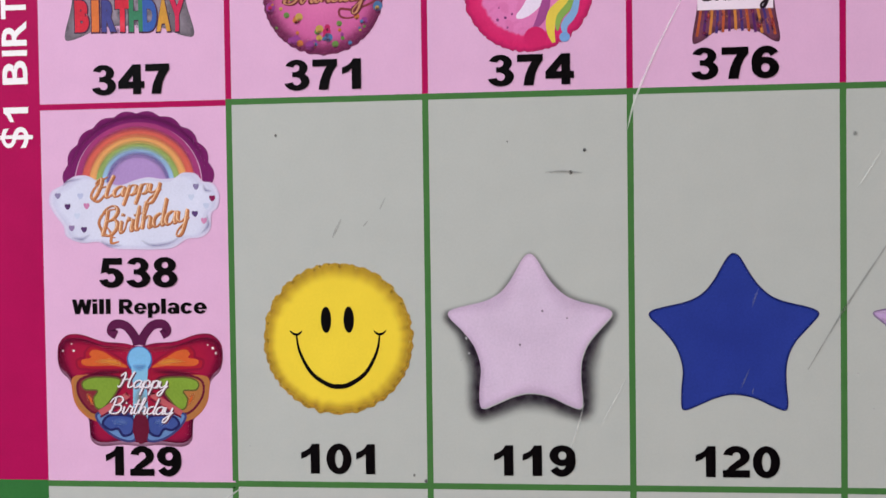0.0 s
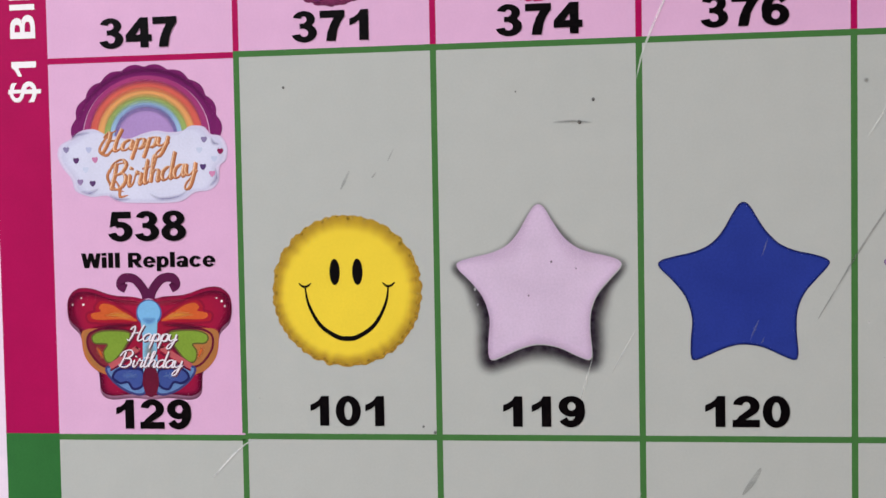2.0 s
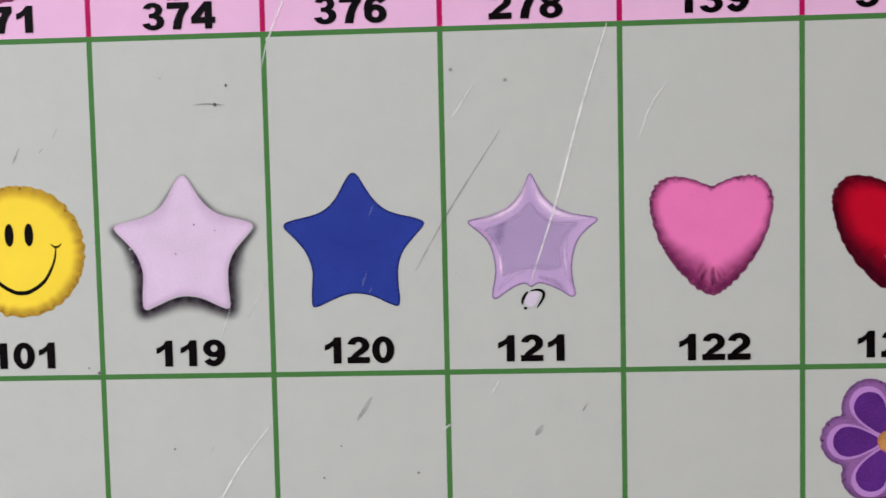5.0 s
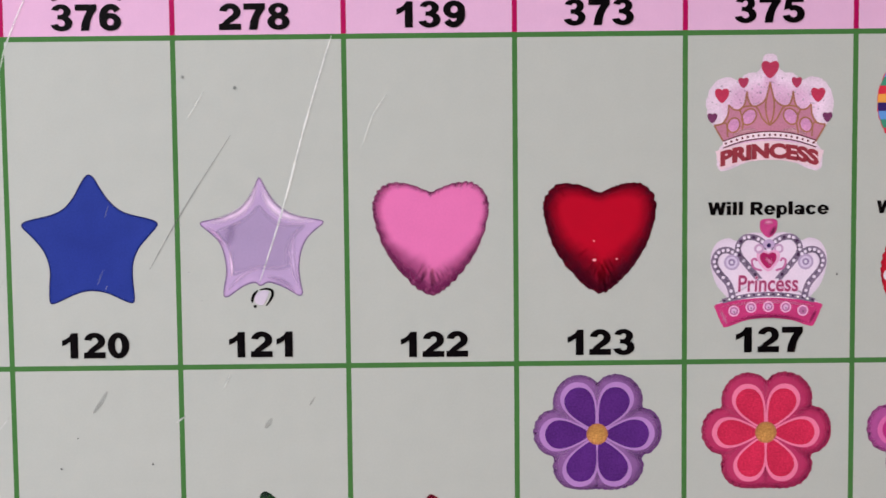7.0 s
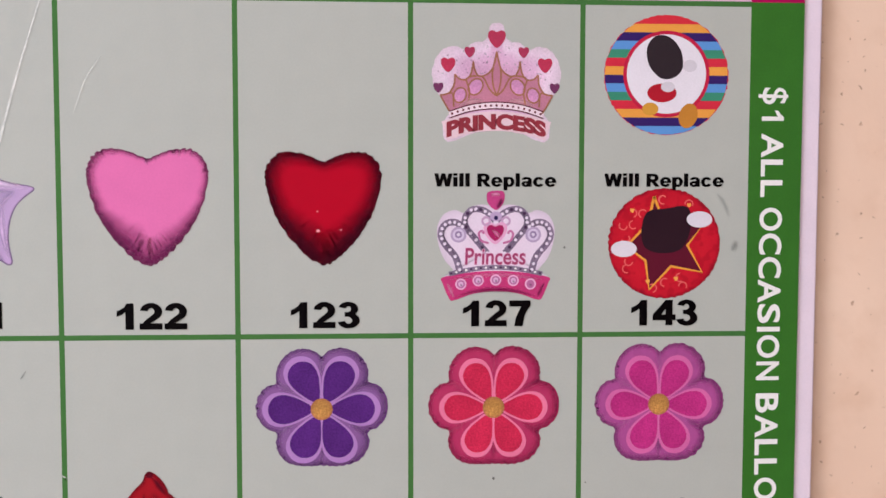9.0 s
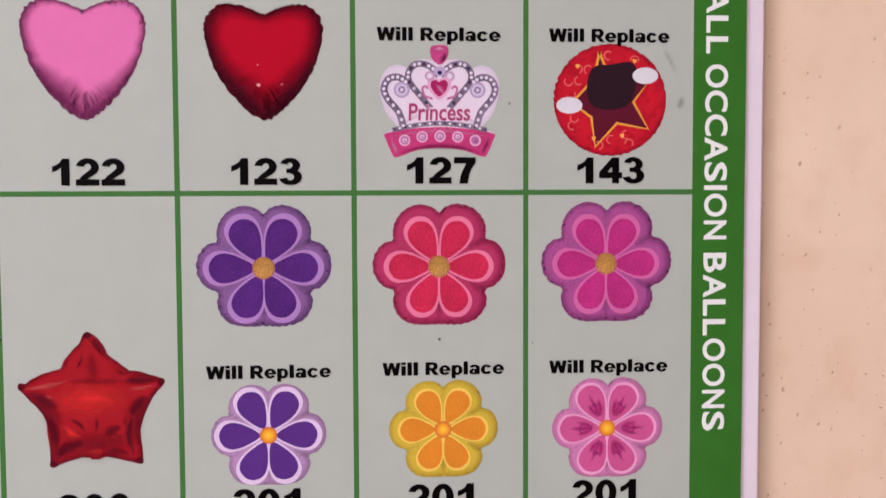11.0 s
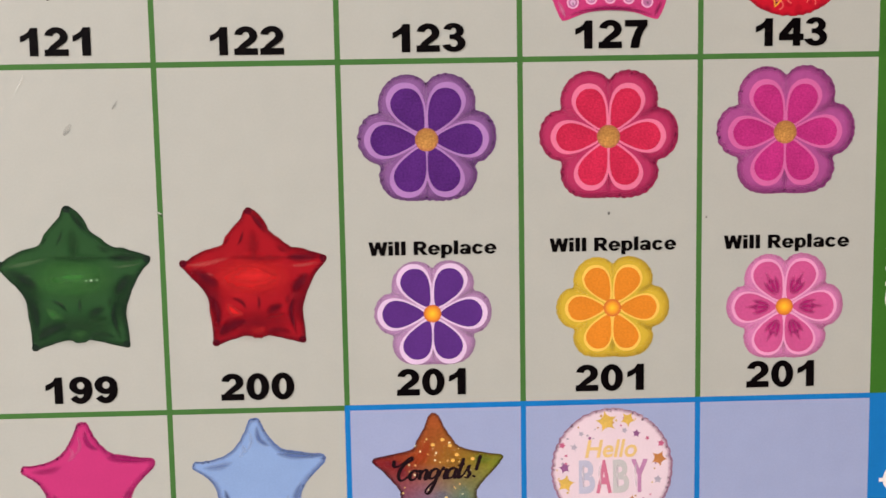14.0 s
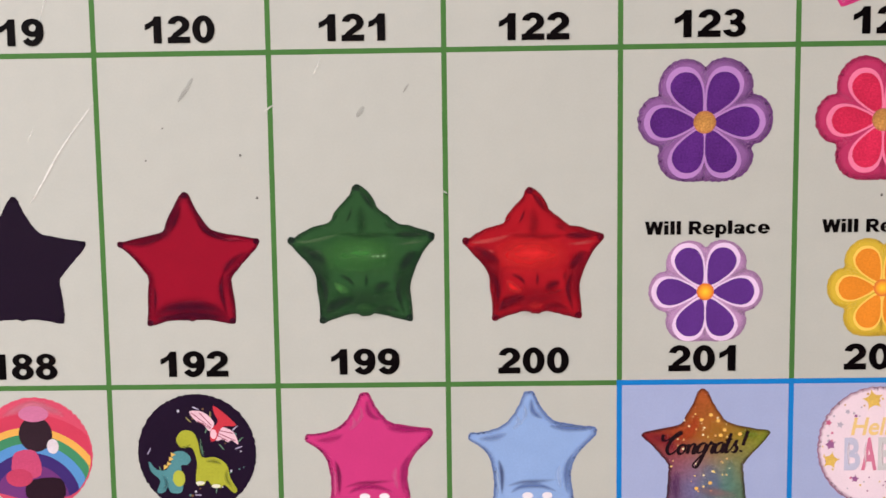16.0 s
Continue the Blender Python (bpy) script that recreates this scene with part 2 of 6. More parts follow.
def spline(ctrl, n=6, closed=True):
    """A smooth line through its control points."""
    pts, m = [], len(ctrl)
    last = m if closed else m - 1
    for i in range(last):
        idx = [(i - 1) % m, i, (i + 1) % m, (i + 2) % m] if closed else [max(i - 1, 0), i, i + 1, min(i + 2, m - 1)]
        p = [ctrl[j] for j in idx]
        for s in range(n):
            t = s / n
            pts.append(tuple(0.5 * (2 * p[1][q] + (p[2][q] - p[0][q]) * t + (2 * p[0][q] - 5 * p[1][q] + 4 * p[2][q] - p[3][q]) * t * t
                             + (3 * p[1][q] - p[0][q] - 3 * p[2][q] + p[3][q]) * t ** 3) for q in (0, 1)))
    if not closed:
        pts.append(ctrl[-1])
    return pts


def mirrored(right):
    """A closed outline from its right half, from top middle down to bottom middle."""
    return right + [(-x, z) for x, z in right[::-1] if abs(x) > 1e-6]


def disc(rx, rz=None, n=48):
    rz = rz if rz else rx
    return [(rx * math.cos(2 * math.pi * i / n), rz * math.sin(2 * math.pi * i / n)) for i in range(n)]


def ruffled(pts, depth, count, seed=1):
    """The crimped seam of a foil balloon: small uneven scallops along an outline."""
    rnd, out = random.Random(seed), []
    dense = []
    for a, b in zip(pts, pts[1:] + pts[:1]):
        dense += [(a[0] + (b[0] - a[0]) * t, a[1] + (b[1] - a[1]) * t) for t in (0, 0.34, 0.67)]
    ph = rnd.random() * 6
    for i, (x, z) in enumerate(dense):
        a = 2 * math.pi * i / len(dense)
        swell = 0.55 + 0.45 * math.sin(5 * a + ph) * math.sin(2 * a + 1.7 * ph)
        k = depth * swell * (abs(math.sin(a * count / 2 + ph + 2.2 * math.sin(3 * a + ph))) - 0.6) + depth * 0.5 * (rnd.random() - 0.5)
        r = math.hypot(x, z) or 1
        out.append((x * (1 + k / r), z * (1 + k / r)))
    return out


def heart(w, h):
    half = [(0, 0.395), (0.11, 0.455), (0.28, 0.50), (0.43, 0.43), (0.50, 0.26), (0.46, 0.02), (0.34, -0.2), (0.17, -0.40), (0.05, -0.49), (0, -0.5)]
    return [(x * w, z * h) for x, z in spline(mirrored(half), 4)]


def teardrop(r0, r1, width, angle):
    """A petal from near the middle outwards."""
    L = r1 - r0
    half = [(0.0, 0.0), (0.10, 0.16), (0.28, 0.31), (0.48, 0.44), (0.68, 0.49), (0.85, 0.42), (0.96, 0.23), (1.0, 0.0)]
    pts = [(r0 + a * L, b * width) for a, b in half] + [(r0 + a * L, -b * width) for a, b in half[-2:0:-1]]
    return [rot(p, angle) for p in spline(pts, 3)]


def arc_band(r0, r1, a0, a1, sx=1.0, n=28, scallop=0.0):
    outer = []
    for i in range(n + 1):
        a = radians(a0 + (a1 - a0) * i / n)
        r = r1 + (scallop * (abs(math.sin(i * math.pi * 10 / n)) - 0.5) if scallop else 0)
        outer.append((r * math.cos(a) * sx, r * math.sin(a)))
    inner = [(r0 * math.cos(radians(a0 + (a1 - a0) * i / n)) * sx, r0 * math.sin(radians(a0 + (a1 - a0) * i / n))) for i in range(n + 1)]
    return outer + inner[::-1]


def ribbon(pts, width, taper=True):
    """A thin stroke along a line."""
    left, right, n = [], [], len(pts)
    for i, p in enumerate(pts):
        a, b = pts[max(i - 1, 0)], pts[min(i + 1, n - 1)]
        dx, dz = b[0] - a[0], b[1] - a[1]
        d = math.hypot(dx, dz) or 1
        w = width / 2 * ((0.25 + 0.75 * math.sin(math.pi * (i + 0.3) / (n - 0.4))) if taper else 1)
        left.append((p[0] - dz / d * w, p[1] + dx / d * w))
        right.append((p[0] + dz / d * w, p[1] - dx / d * w))
    return left + right[::-1]


def stroke(name, pts, width, mat, taper=False):
    """A stroke as a strip of quads."""
    o = ribbon(pts, width, taper)
    n = len(pts)
    verts = [(mm(x), 0, mm(z)) for x, z in o]
    faces = [(i, 2 * n - 1 - i, 2 * n - 2 - i, i + 1) for i in range(n - 1)]
    return mesh_of(name, verts, faces, mat)


def letters(name, text, w, h, mat, bold=0.03, shear=0.0, space=1.0, turn=0.0, bend=0.0):
    """Printed words, w by h millimetres about their middle; bend: how far the middle rises."""
    cu = bpy.data.curves.new("words", "FONT")
    cu.body, cu.offset, cu.shear, cu.space_character, cu.resolution_u = text, bold, shear, space, 4
    tmp = new("words", cu)
    bpy.context.view_layer.update()
    me = bpy.data.meshes.new_from_object(tmp.evaluated_get(bpy.context.evaluated_depsgraph_get()))
    bpy.data.objects.remove(tmp)
    bpy.data.curves.remove(cu)
    xs, ys = [v.co.x for v in me.vertices], [v.co.y for v in me.vertices]
    x0, x1, y0, y1 = min(xs), max(xs), min(ys), max(ys)
    for v in me.vertices:
        x, z = ((v.co.x - x0) / (x1 - x0) - 0.5) * w, ((v.co.y - y0) / (y1 - y0) - 0.5) * h
        z += bend * (1 - (2 * x / w) ** 2)
        x, z = rot((x, z), turn)
        v.co = (mm(x), 0, mm(z))
    me.name = name
    me.materials.clear()
    me.materials.append(mat)
    return me


# board, strips, cells and ruled lines
COL = [(i - 3) * 62.0 for i in range(10)]
COL[0], COL[9] = -185.8, 371.8
TOP, BOTTOM, LEFT, RIGHT = 372.0, -372.0, -212.5, 398.8
ROWZ = [360.0, 240.3, 120.3, 0.0, -119.8, -240.0, -360.0]
add("board", box_mesh("board", mm(LEFT), mm(RIGHT), 0.0009, 0.0048, mm(BOTTOM), mm(TOP), BORDER, 0.0006), chart, label="white foam board with a thin pale border")


def panel(name, x0, x1, z0, z1, mat, layer=1.0, label=""):
    return add(name, flat(name, rect(x1 - x0, z1 - z0), mat), chart, (x0 + x1) / 2, (z0 + z1) / 2, layer, label)


STRIP_L, STRIP_R = -204.0, 391.6
panel("side_strip", STRIP_L, COL[0], 0.5, ROWZ[0], CRIMSON, label="crimson printed side strip")
panel("side_strip", STRIP_L, COL[0], ROWZ[6], 0.5, ink(48, 104, 52, grain=0.07), label="green printed side strip")
panel("side_strip", COL[9], STRIP_R, 121.0, ROWZ[0], CRIMSON, label="crimson printed side strip")
panel("side_strip", COL[9], STRIP_R, -119.0, 121.0, GREEN, label="green printed side strip")
panel("side_strip", COL[9], STRIP_R, ROWZ[6], -119.0, BLUE, label="blue printed side strip")
for r in range(6):
    for c in range(9):
        mat = PINK if r < 2 or (r == 2 and c == 0) else SKY if r > 3 and c > 5 else CELL
        panel("cell", COL[c], COL[c + 1], ROWZ[r + 1], ROWZ[r], mat)
W = 1.9
for r in range(1, 6):
    z = ROWZ[r]
    for c in range(9):
        mat = CRIMSON if r == 1 or (r == 2 and c == 0) else BLUE if r >= 4 and c > 5 else LINE_GREEN
        x0 = COL[c] - (W / 2 if (r, c) in ((2, 1), (4, 6), (5, 6)) else 0)
        x1 = COL[c + 1] - (W / 2 if (r, c) in ((2, 0), (4, 5), (5, 5)) else 0)
        drop = {2: 0.2, 3: 0.55}.get(r, 0.0) if c == 0 else 0.0
        panel("rule_line", x0, x1, z - W / 2 - drop, z + W / 2 - drop, mat, 2)
for c in range(1, 9):
    for r in range(6):
        mat = CRIMSON if r < 2 else BLUE if r > 3 and c > 5 else LINE_GREEN
        panel("rule_line", COL[c] - W / 2, COL[c] + W / 2, ROWZ[r + 1] + W / 2, ROWZ[r] - W / 2, mat, 2)

# set type: each glyph has an advance, a width, a foot and a head, in parts of a capital's height
BOLD = {"A": (1.0, 0.99), "B": (1.0, 0.84), "C": (1.0, 0.90), "D": (1.0, 0.86), "H": (1.0, 0.80), "I": (0.39, 0.20), "L": (0.85, 0.70), "N": (1.0, 0.80), "O": (1.09, 0.98), "R": (1.0, 0.88), "S": (0.93, 0.82), "T": (0.85, 0.80), "Y": (0.93, 0.92)}
HEAVY_ADVANCE = {"W": 1.40, "i": 0.47, "l": 0.47, " ": 0.47, "R": 1.10, "e": 0.93, "p": 0.93, "a": 0.93, "c": 0.93}


def word_mesh(name, text, face, width, height, mat, bold, turn=0.0):
    """A line of type set glyph by glyph, width by height millimetres about its middle."""
    total = sum(face[c][0] for c in text)
    verts, faces, x = [], [], -total / 2
    for c in text:
        adv, w, lo, hi = (*face[c], 0.0, 1.0)[:4] if len(face[c]) == 2 else face[c]
        if w:
            me = letters("glyph", c, w, hi - lo, mat, bold)
            base = len(verts)
            for v in me.vertices:
                px, pz = v.co.x * 1000 + x + adv / 2, v.co.z * 1000 + (lo + hi) / 2 - 0.5
                px, pz = rot((px * width / total, pz * height), turn)
                verts.append((mm(px), 0, mm(pz)))
            faces += [tuple(i + base for i in f.vertices) for f in me.polygons]
            bpy.data.meshes.remove(me)
        x += adv
    return mesh_of(name, verts, faces, mat)


def bar(x0, x1, z0, z1):
    return [(x0, z0), (x1, z0), (x1, z1), (x0, z1)]


def bow(cx, cz, ro, ri, a0, a1, n=18):
    """A heavy curve of type: the band between two ellipses, as quads."""
    out = []
    for k in range(n):
        a, b = radians(a0 + (a1 - a0) * k / n), radians(a0 + (a1 - a0) * (k + 1) / n)
        out.append([(cx + r[0] * math.cos(t), cz + r[1] * math.sin(t)) for r, t in ((ro, a), (ro, b), (ri, b), (ri, a))])
    return out


def heavy_glyph(c):
    """The polygons of one black-weight letter, in parts of a capital's height."""
    if c == "W":
        half = [[(0, 1), (0.31, 1), (0.54, 0), (0.21, 0)], [(0.26, 0), (0.54, 0), (0.84, 1), (0.56, 1)]]
        return half + [[(1.40 - x, z) for x, z in q] for q in half]
    if c == "i":
        return [bar(0.06, 0.40, 0, 0.73), bar(0.06, 0.40, 0.82, 1.02)]
    if c == "l":
        return [bar(0.06, 0.40, 0, 1.02)]
    if c == "R":
        return [bar(0.05, 0.38, 0, 1), bar(0.3, 0.66, 0.79, 1), bar(0.3, 0.66, 0.36, 0.57), [(0.38, 0.42), (0.70, 0.46), (1.10, 0), (0.73, 0)]] + bow(0.64, 0.68, (0.36, 0.32), (0.05, 0.11), -90, 90)
    if c == "e":
        return bow(0.46, 0.365, (0.45, 0.39), (0.15, 0.21), 0, 328) + [bar(0.14, 0.91, 0.29, 0.42)]
    if c == "c":
        return bow(0.46, 0.365, (0.45, 0.39), (0.14, 0.20), 32, 328)
    if c == "p":
        return [bar(0.05, 0.36, -0.28, 0.74)] + bow(0.50, 0.365, (0.41, 0.39), (0.12, 0.21), 0, 360, 22)
    if c == "a":
        return [bar(0.55, 0.86, 0, 0.52)] + bow(0.45, 0.48, (0.41, 0.275), (0.12, 0.11), 0, 165) + bow(0.38, 0.21, (0.34, 0.23), (0.07, 0.07), 0, 360)
    return []


def type_mesh(name, polys, mat):
    """Printed polygons as one flat mesh, all facing the room; strokes that cross lie a hair above one another."""
    verts, faces, depth, last = [], [], 0, None
    for poly in polys:
        if last and math.dist(last[1], poly[0]) > 1e-6:
            depth += 1
        last = poly
        area = sum(p[0] * q[1] - q[0] * p[1] for p, q in zip(poly, poly[1:] + poly[:1]))
        poly = poly if area > 0 else poly[::-1]
        faces.append(tuple(range(len(verts), len(verts) + len(poly))))
        verts += [(mm(px), -depth * LAYER, mm(pz)) for px, pz in poly]
    return mesh_of(name, verts, faces, mat)


def heavy_word(text, x, z, width, height):
    total = sum(HEAVY_ADVANCE[c] for c in text)
    at = -total / 2
    for c in text:
        if c != " ":
            polys = [[((px + at) * width / total, (pz - 0.5) * height) for px, pz in poly] for poly in heavy_glyph(c)]
            add("note_letter", type_mesh("note_letter", polys, BLACK), chart, x, z, 8)
        at += HEAVY_ADVANCE[c]


# catalogue numbers: heavy figures of even width, the one with its slanted flag
def figure(c):
    if c == "0":
        return bow(0.43, 0.5, (0.425, 0.515), (0.135, 0.30), 0, 360, 30)
    if c == "1":
        return [[(0.71, 0), (0.71, 1), (0.455, 1), (0.365, 0.86), (0.225, 0.765), (0.08, 0.71), (0.08, 0.49), (0.27, 0.565), (0.40, 0.66), (0.40, 0)]]
    if c == "2":
        return bow(0.43, 0.68, (0.415, 0.335), (0.125, 0.13), 172, -38) + [bar(0.0, 0.85, 0, 0.235), [(0.53, 0.60), (0.22, 0.36), (0.07, 0.18), (0.0, 0.0), (0.40, 0.235), (0.60, 0.36), (0.757, 0.474)]]
    if c == "3":
        return bow(0.41, 0.735, (0.38, 0.28), (0.10, 0.105), 165, -85) + bow(0.42, 0.295, (0.43, 0.31), (0.135, 0.125), 88, -168) + [bar(0.27, 0.50, 0.44, 0.61)]
    if c == "4":
        return [bar(0.51, 0.79, 0, 1), bar(0.0, 0.91, 0.20, 0.43), [(0.0, 0.36), (0.32, 0.40), (0.52, 0.66), (0.60, 1), (0.51, 1), (0.0, 0.43)]]
    if c == "5":
        return [bar(0.13, 0.80, 0.77, 1), [(0.13, 1), (0.37, 1), (0.33, 0.55), (0.04, 0.47)]] + bow(0.41, 0.325, (0.44, 0.34), (0.14, 0.14), 128, -168)
    if c == "6":
        return bow(0.44, 0.325, (0.42, 0.34), (0.13, 0.135), 0, 360, 26) + bow(0.47, 0.5, (0.46, 0.515), (0.165, 0.29), 38, 205)
    if c == "7":
        return [bar(0.02, 0.85, 0.765, 1), [(0.50, 0.78), (0.85, 0.80), (0.71, 0.60), (0.61, 0.38), (0.54, 0), (0.22, 0), (0.27, 0.30), (0.38, 0.57)]]
    if c == "8":
        return bow(0.43, 0.745, (0.385, 0.27), (0.115, 0.105), 0, 360, 26) + bow(0.43, 0.29, (0.43, 0.305), (0.14, 0.125), 0, 360, 26)
    return [[(0.88 - x, 1 - z) for x, z in poly] for poly in figure("6")]


def number_mesh(text):
    polys = [[((px - 0.43) * 9.4 + (k - 1) * 8.75, (pz - 0.5) * 9.4) for px, pz in poly] for k, ch in enumerate(text) for poly in figure(ch)]
    return type_mesh("number", polys, BLACK)


NUMBERS = [
    ("347", -155.6, 128.2), ("371", -93.2, 128.0), ("374", -29.9, 127.6), ("376", 30.9, 127.9), ("278", 91.8, 127.7), ("139", 155.3, 127.9), ("373", 216.6, 128.1), ("375", 278.6, 128.4), ("349", 339.8, 128.6),
    ("538", -154.4, 67.1), ("129", -154.4, 6.9), ("101", -90.7, 8.2), ("119", -30.2, 8.2), ("120", 30.6, 8.4), ("121", 92.1, 8.2), ("122", 155.4, 7.6), ("123", 216.9, 7.7), ("127", 279.0, 8.0), ("143", 341.0, 7.9),
    ("188", -31.4, -111.8), ("192", 31.3, -111.4), ("199", 93.6, -111.1), ("200", 155.0, -111.3), ("201", 216.4, -111.1), ("201", 279.4, -111.1), ("201", 340.1, -111.2),
]
for text, x, z in NUMBERS:
    add("number", number_mesh(text), chart, x, z, 8)
for x, z in ((-154.4, 55.7), (278.7, 55.8), (340.6, 55.9), (217.1, -64.5), (279.9, -64.4), (340.9, -64.6)):
    heavy_word("Will Replace", x, z + 0.62, 44.4, 4.7)


def strip_word(text, x, z0, z1, turn, width=8.3, label="white capital letters on the side strip"):
    if text == "1":
        k = abs(z1 - z0)
        pts = [(0.5, -0.5), (0.5, 0.5), (0.12, 0.5), (-0.1, 0.36), (-0.5, 0.24), (-0.5, 0.08), (0.08, 0.22), (0.08, -0.5)]
        me = flat("strip_lettering", [rot((a * k, b * width), turn) for a, b in pts], LETTER)
    elif text == "$":
        me = letters("strip_lettering", text, abs(z1 - z0), width, LETTER, 0.008, turn=turn)
    else:
        me = word_mesh("strip_lettering", text, BOLD, abs(z1 - z0) * 1.02, width, LETTER, 0.022, turn)
    add("strip_lettering", me, chart, x, (z0 + z1) / 2, 4, label)


for text, z0, z1, width in (('$', 90.3, 84.3, 11.0), ('1', 82.0, 78.3, 8.2), ('ALL', 73.5, 50.0, 8.2), ('OCCASION', 46.4, -17.8, 8.6), ('BALLOONS', -22.5, -88.8, 8.6)):
    strip_word(text, 380.6, z0, z1, -90, width)
for text, z0, z1, width in (("$", 107.4, 114.1, 11.0), ("1", 115.7, 120.4, 8.3), ("BIRTHDAY", 127.6, 190.5, 8.4)):
    strip_word(text, -193.9, z0, z1, 90, width)
strip_word("$", 381.4, -147.4, -154.4, -90, 11.0)
strip_word("1", 381.4, -156.0, -160.6, -90, 8.3)


# soft tones, with the pictured balloons' light and shade in the ink, and pen script
def soft_mesh(name, rows, mat, closed=False):
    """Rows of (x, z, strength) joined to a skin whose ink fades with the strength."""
    n, k = len(rows[0]), len(rows)
    flatrow = [q for row in rows for q in row]
    faces = [(i * n + j, i * n + j + 1, (i + 1) % k * n + j + 1, (i + 1) % k * n + j) for i in range(k if closed else k - 1) for j in range(n - 1)]
    me = mesh_of(name, [(mm(x), 0, mm(z)) for x, z, _ in flatrow], faces, mat)
    me.attributes.new("soft", "FLOAT", "POINT").data.foreach_set("value", [q[2] for q in flatrow])
    return me


def airbrush(parent, line, width, rgb, strength=1.0, layer=3.0, name="foil_fold", ends=0.15):
    """A soft stroke of ink along a line, width millimetres to each side."""
    pts = spline(list(line), 6, False) if len(line) > 2 else [tuple(line[0][q] + (line[1][q] - line[0][q]) * i / 6 for q in (0, 1)) for i in range(7)]
    rows, n = [], len(pts)
    for i, p in enumerate(pts):
        a, b = pts[max(i - 1, 0)], pts[min(i + 1, n - 1)]
        dx, dz = b[0] - a[0], b[1] - a[1]
        d = math.hypot(dx, dz) or 1
        t = math.sin(math.pi * i / (n - 1)) ** 0.8
        w = 1.25 * width * (ends + (1 - ends) * t)
        rows.append([(p[0] - dz / d * w * o, p[1] + dx / d * w * o, strength * t * f) for o, f in ((-1, 0), (-0.7, 0.14), (-0.35, 0.62), (0, 1), (0.35, 0.62), (0.7, 0.14), (1, 0))])
    return add(name, soft_mesh(name, rows, soft_ink(*rgb)), parent, layer=layer)


def around(profile, a):
    """The (width, strength) of a profile of (degrees, width, strength) at the angle a."""
    prof = sorted(profile)
    prof = [(prof[-1][0] - 360, *prof[-1][1:])] + prof + [(prof[0][0] + 360, *prof[0][1:])]
    for p, q in zip(prof, prof[1:]):
        if p[0] <= a <= q[0]:
            t = (a - p[0]) / ((q[0] - p[0]) or 1)
            t = t * t * (3 - 2 * t)
            return p[1] + (q[1] - p[1]) * t, p[2] + (q[2] - p[2]) * t
    return prof[0][1:]


def edge_shade(parent, outline, rgb, profile, layer=1.5, x=0.0, z=0.0, name="rim_tone", inward=1.0, lean=0.5):
    """A tone along an outline, mostly a balloon's shade put into the ink, that fades inwards (or outwards, inward -1);
    profile: (degrees, width, strength) round the middle.
    """
    area = sum(a[0] * b[1] - b[0] * a[1] for a, b in zip(outline, outline[1:] + outline[:1]))
    side, n, rows = (1 if area > 0 else -1) * inward, len(outline), []
    for i, p in enumerate(outline):
        a, b = outline[i - 3], outline[(i + 3) % n]
        dx, dz = b[0] - a[0], b[1] - a[1]
        d, r = math.hypot(dx, dz) or 1, math.hypot(*p) or 1
        ux, uz = -dz / d * side * (1 - lean) - p[0] / r * inward * lean, dx / d * side * (1 - lean) - p[1] / r * inward * lean
        w, k = around(profile, math.degrees(math.atan2(p[1], p[0])))
        rows.append([(p[0] + ux * w * o, p[1] + uz * w * o, k * f) for o, f in ((0, 1), (0.2, 0.9), (0.4, 0.64), (0.6, 0.36), (0.8, 0.12), (1, 0))])
    return add(name, soft_mesh(name, rows, soft_ink(*rgb), True), parent, x, z, layer)


def crimps(parent, outline, count, length, rgb, seed, strength=0.6, width=0.45, layer=4.0):
    """Small dark tucks along the crimped seam of a balloon."""
    rnd, n = random.Random(seed), len(outline)
    for _ in range(count):
        i = rnd.randrange(n)
        p, r = outline[i], math.hypot(*outline[i]) or 1
        k, tilt = length * rnd.uniform(0.5, 1.2), rnd.uniform(-0.5, 0.5)
        q = (p[0] - (p[0] / r + p[1] / r * tilt) * k, p[1] - (p[1] / r - p[0] / r * tilt) * k)
        airbrush(parent, [(p[0] - p[0] / r * 0.15, p[1] - p[1] / r * 0.15), q], width * rnd.uniform(0.7, 1.3), rgb, strength * rnd.uniform(0.6, 1.0), layer, "crimp", 0.5)


def settle(parts, dx, dz):
    """Moves printed parts together across their picture."""
    for ob in parts:
        ob.location.x += mm(dx)
        ob.location.z += mm(dz)


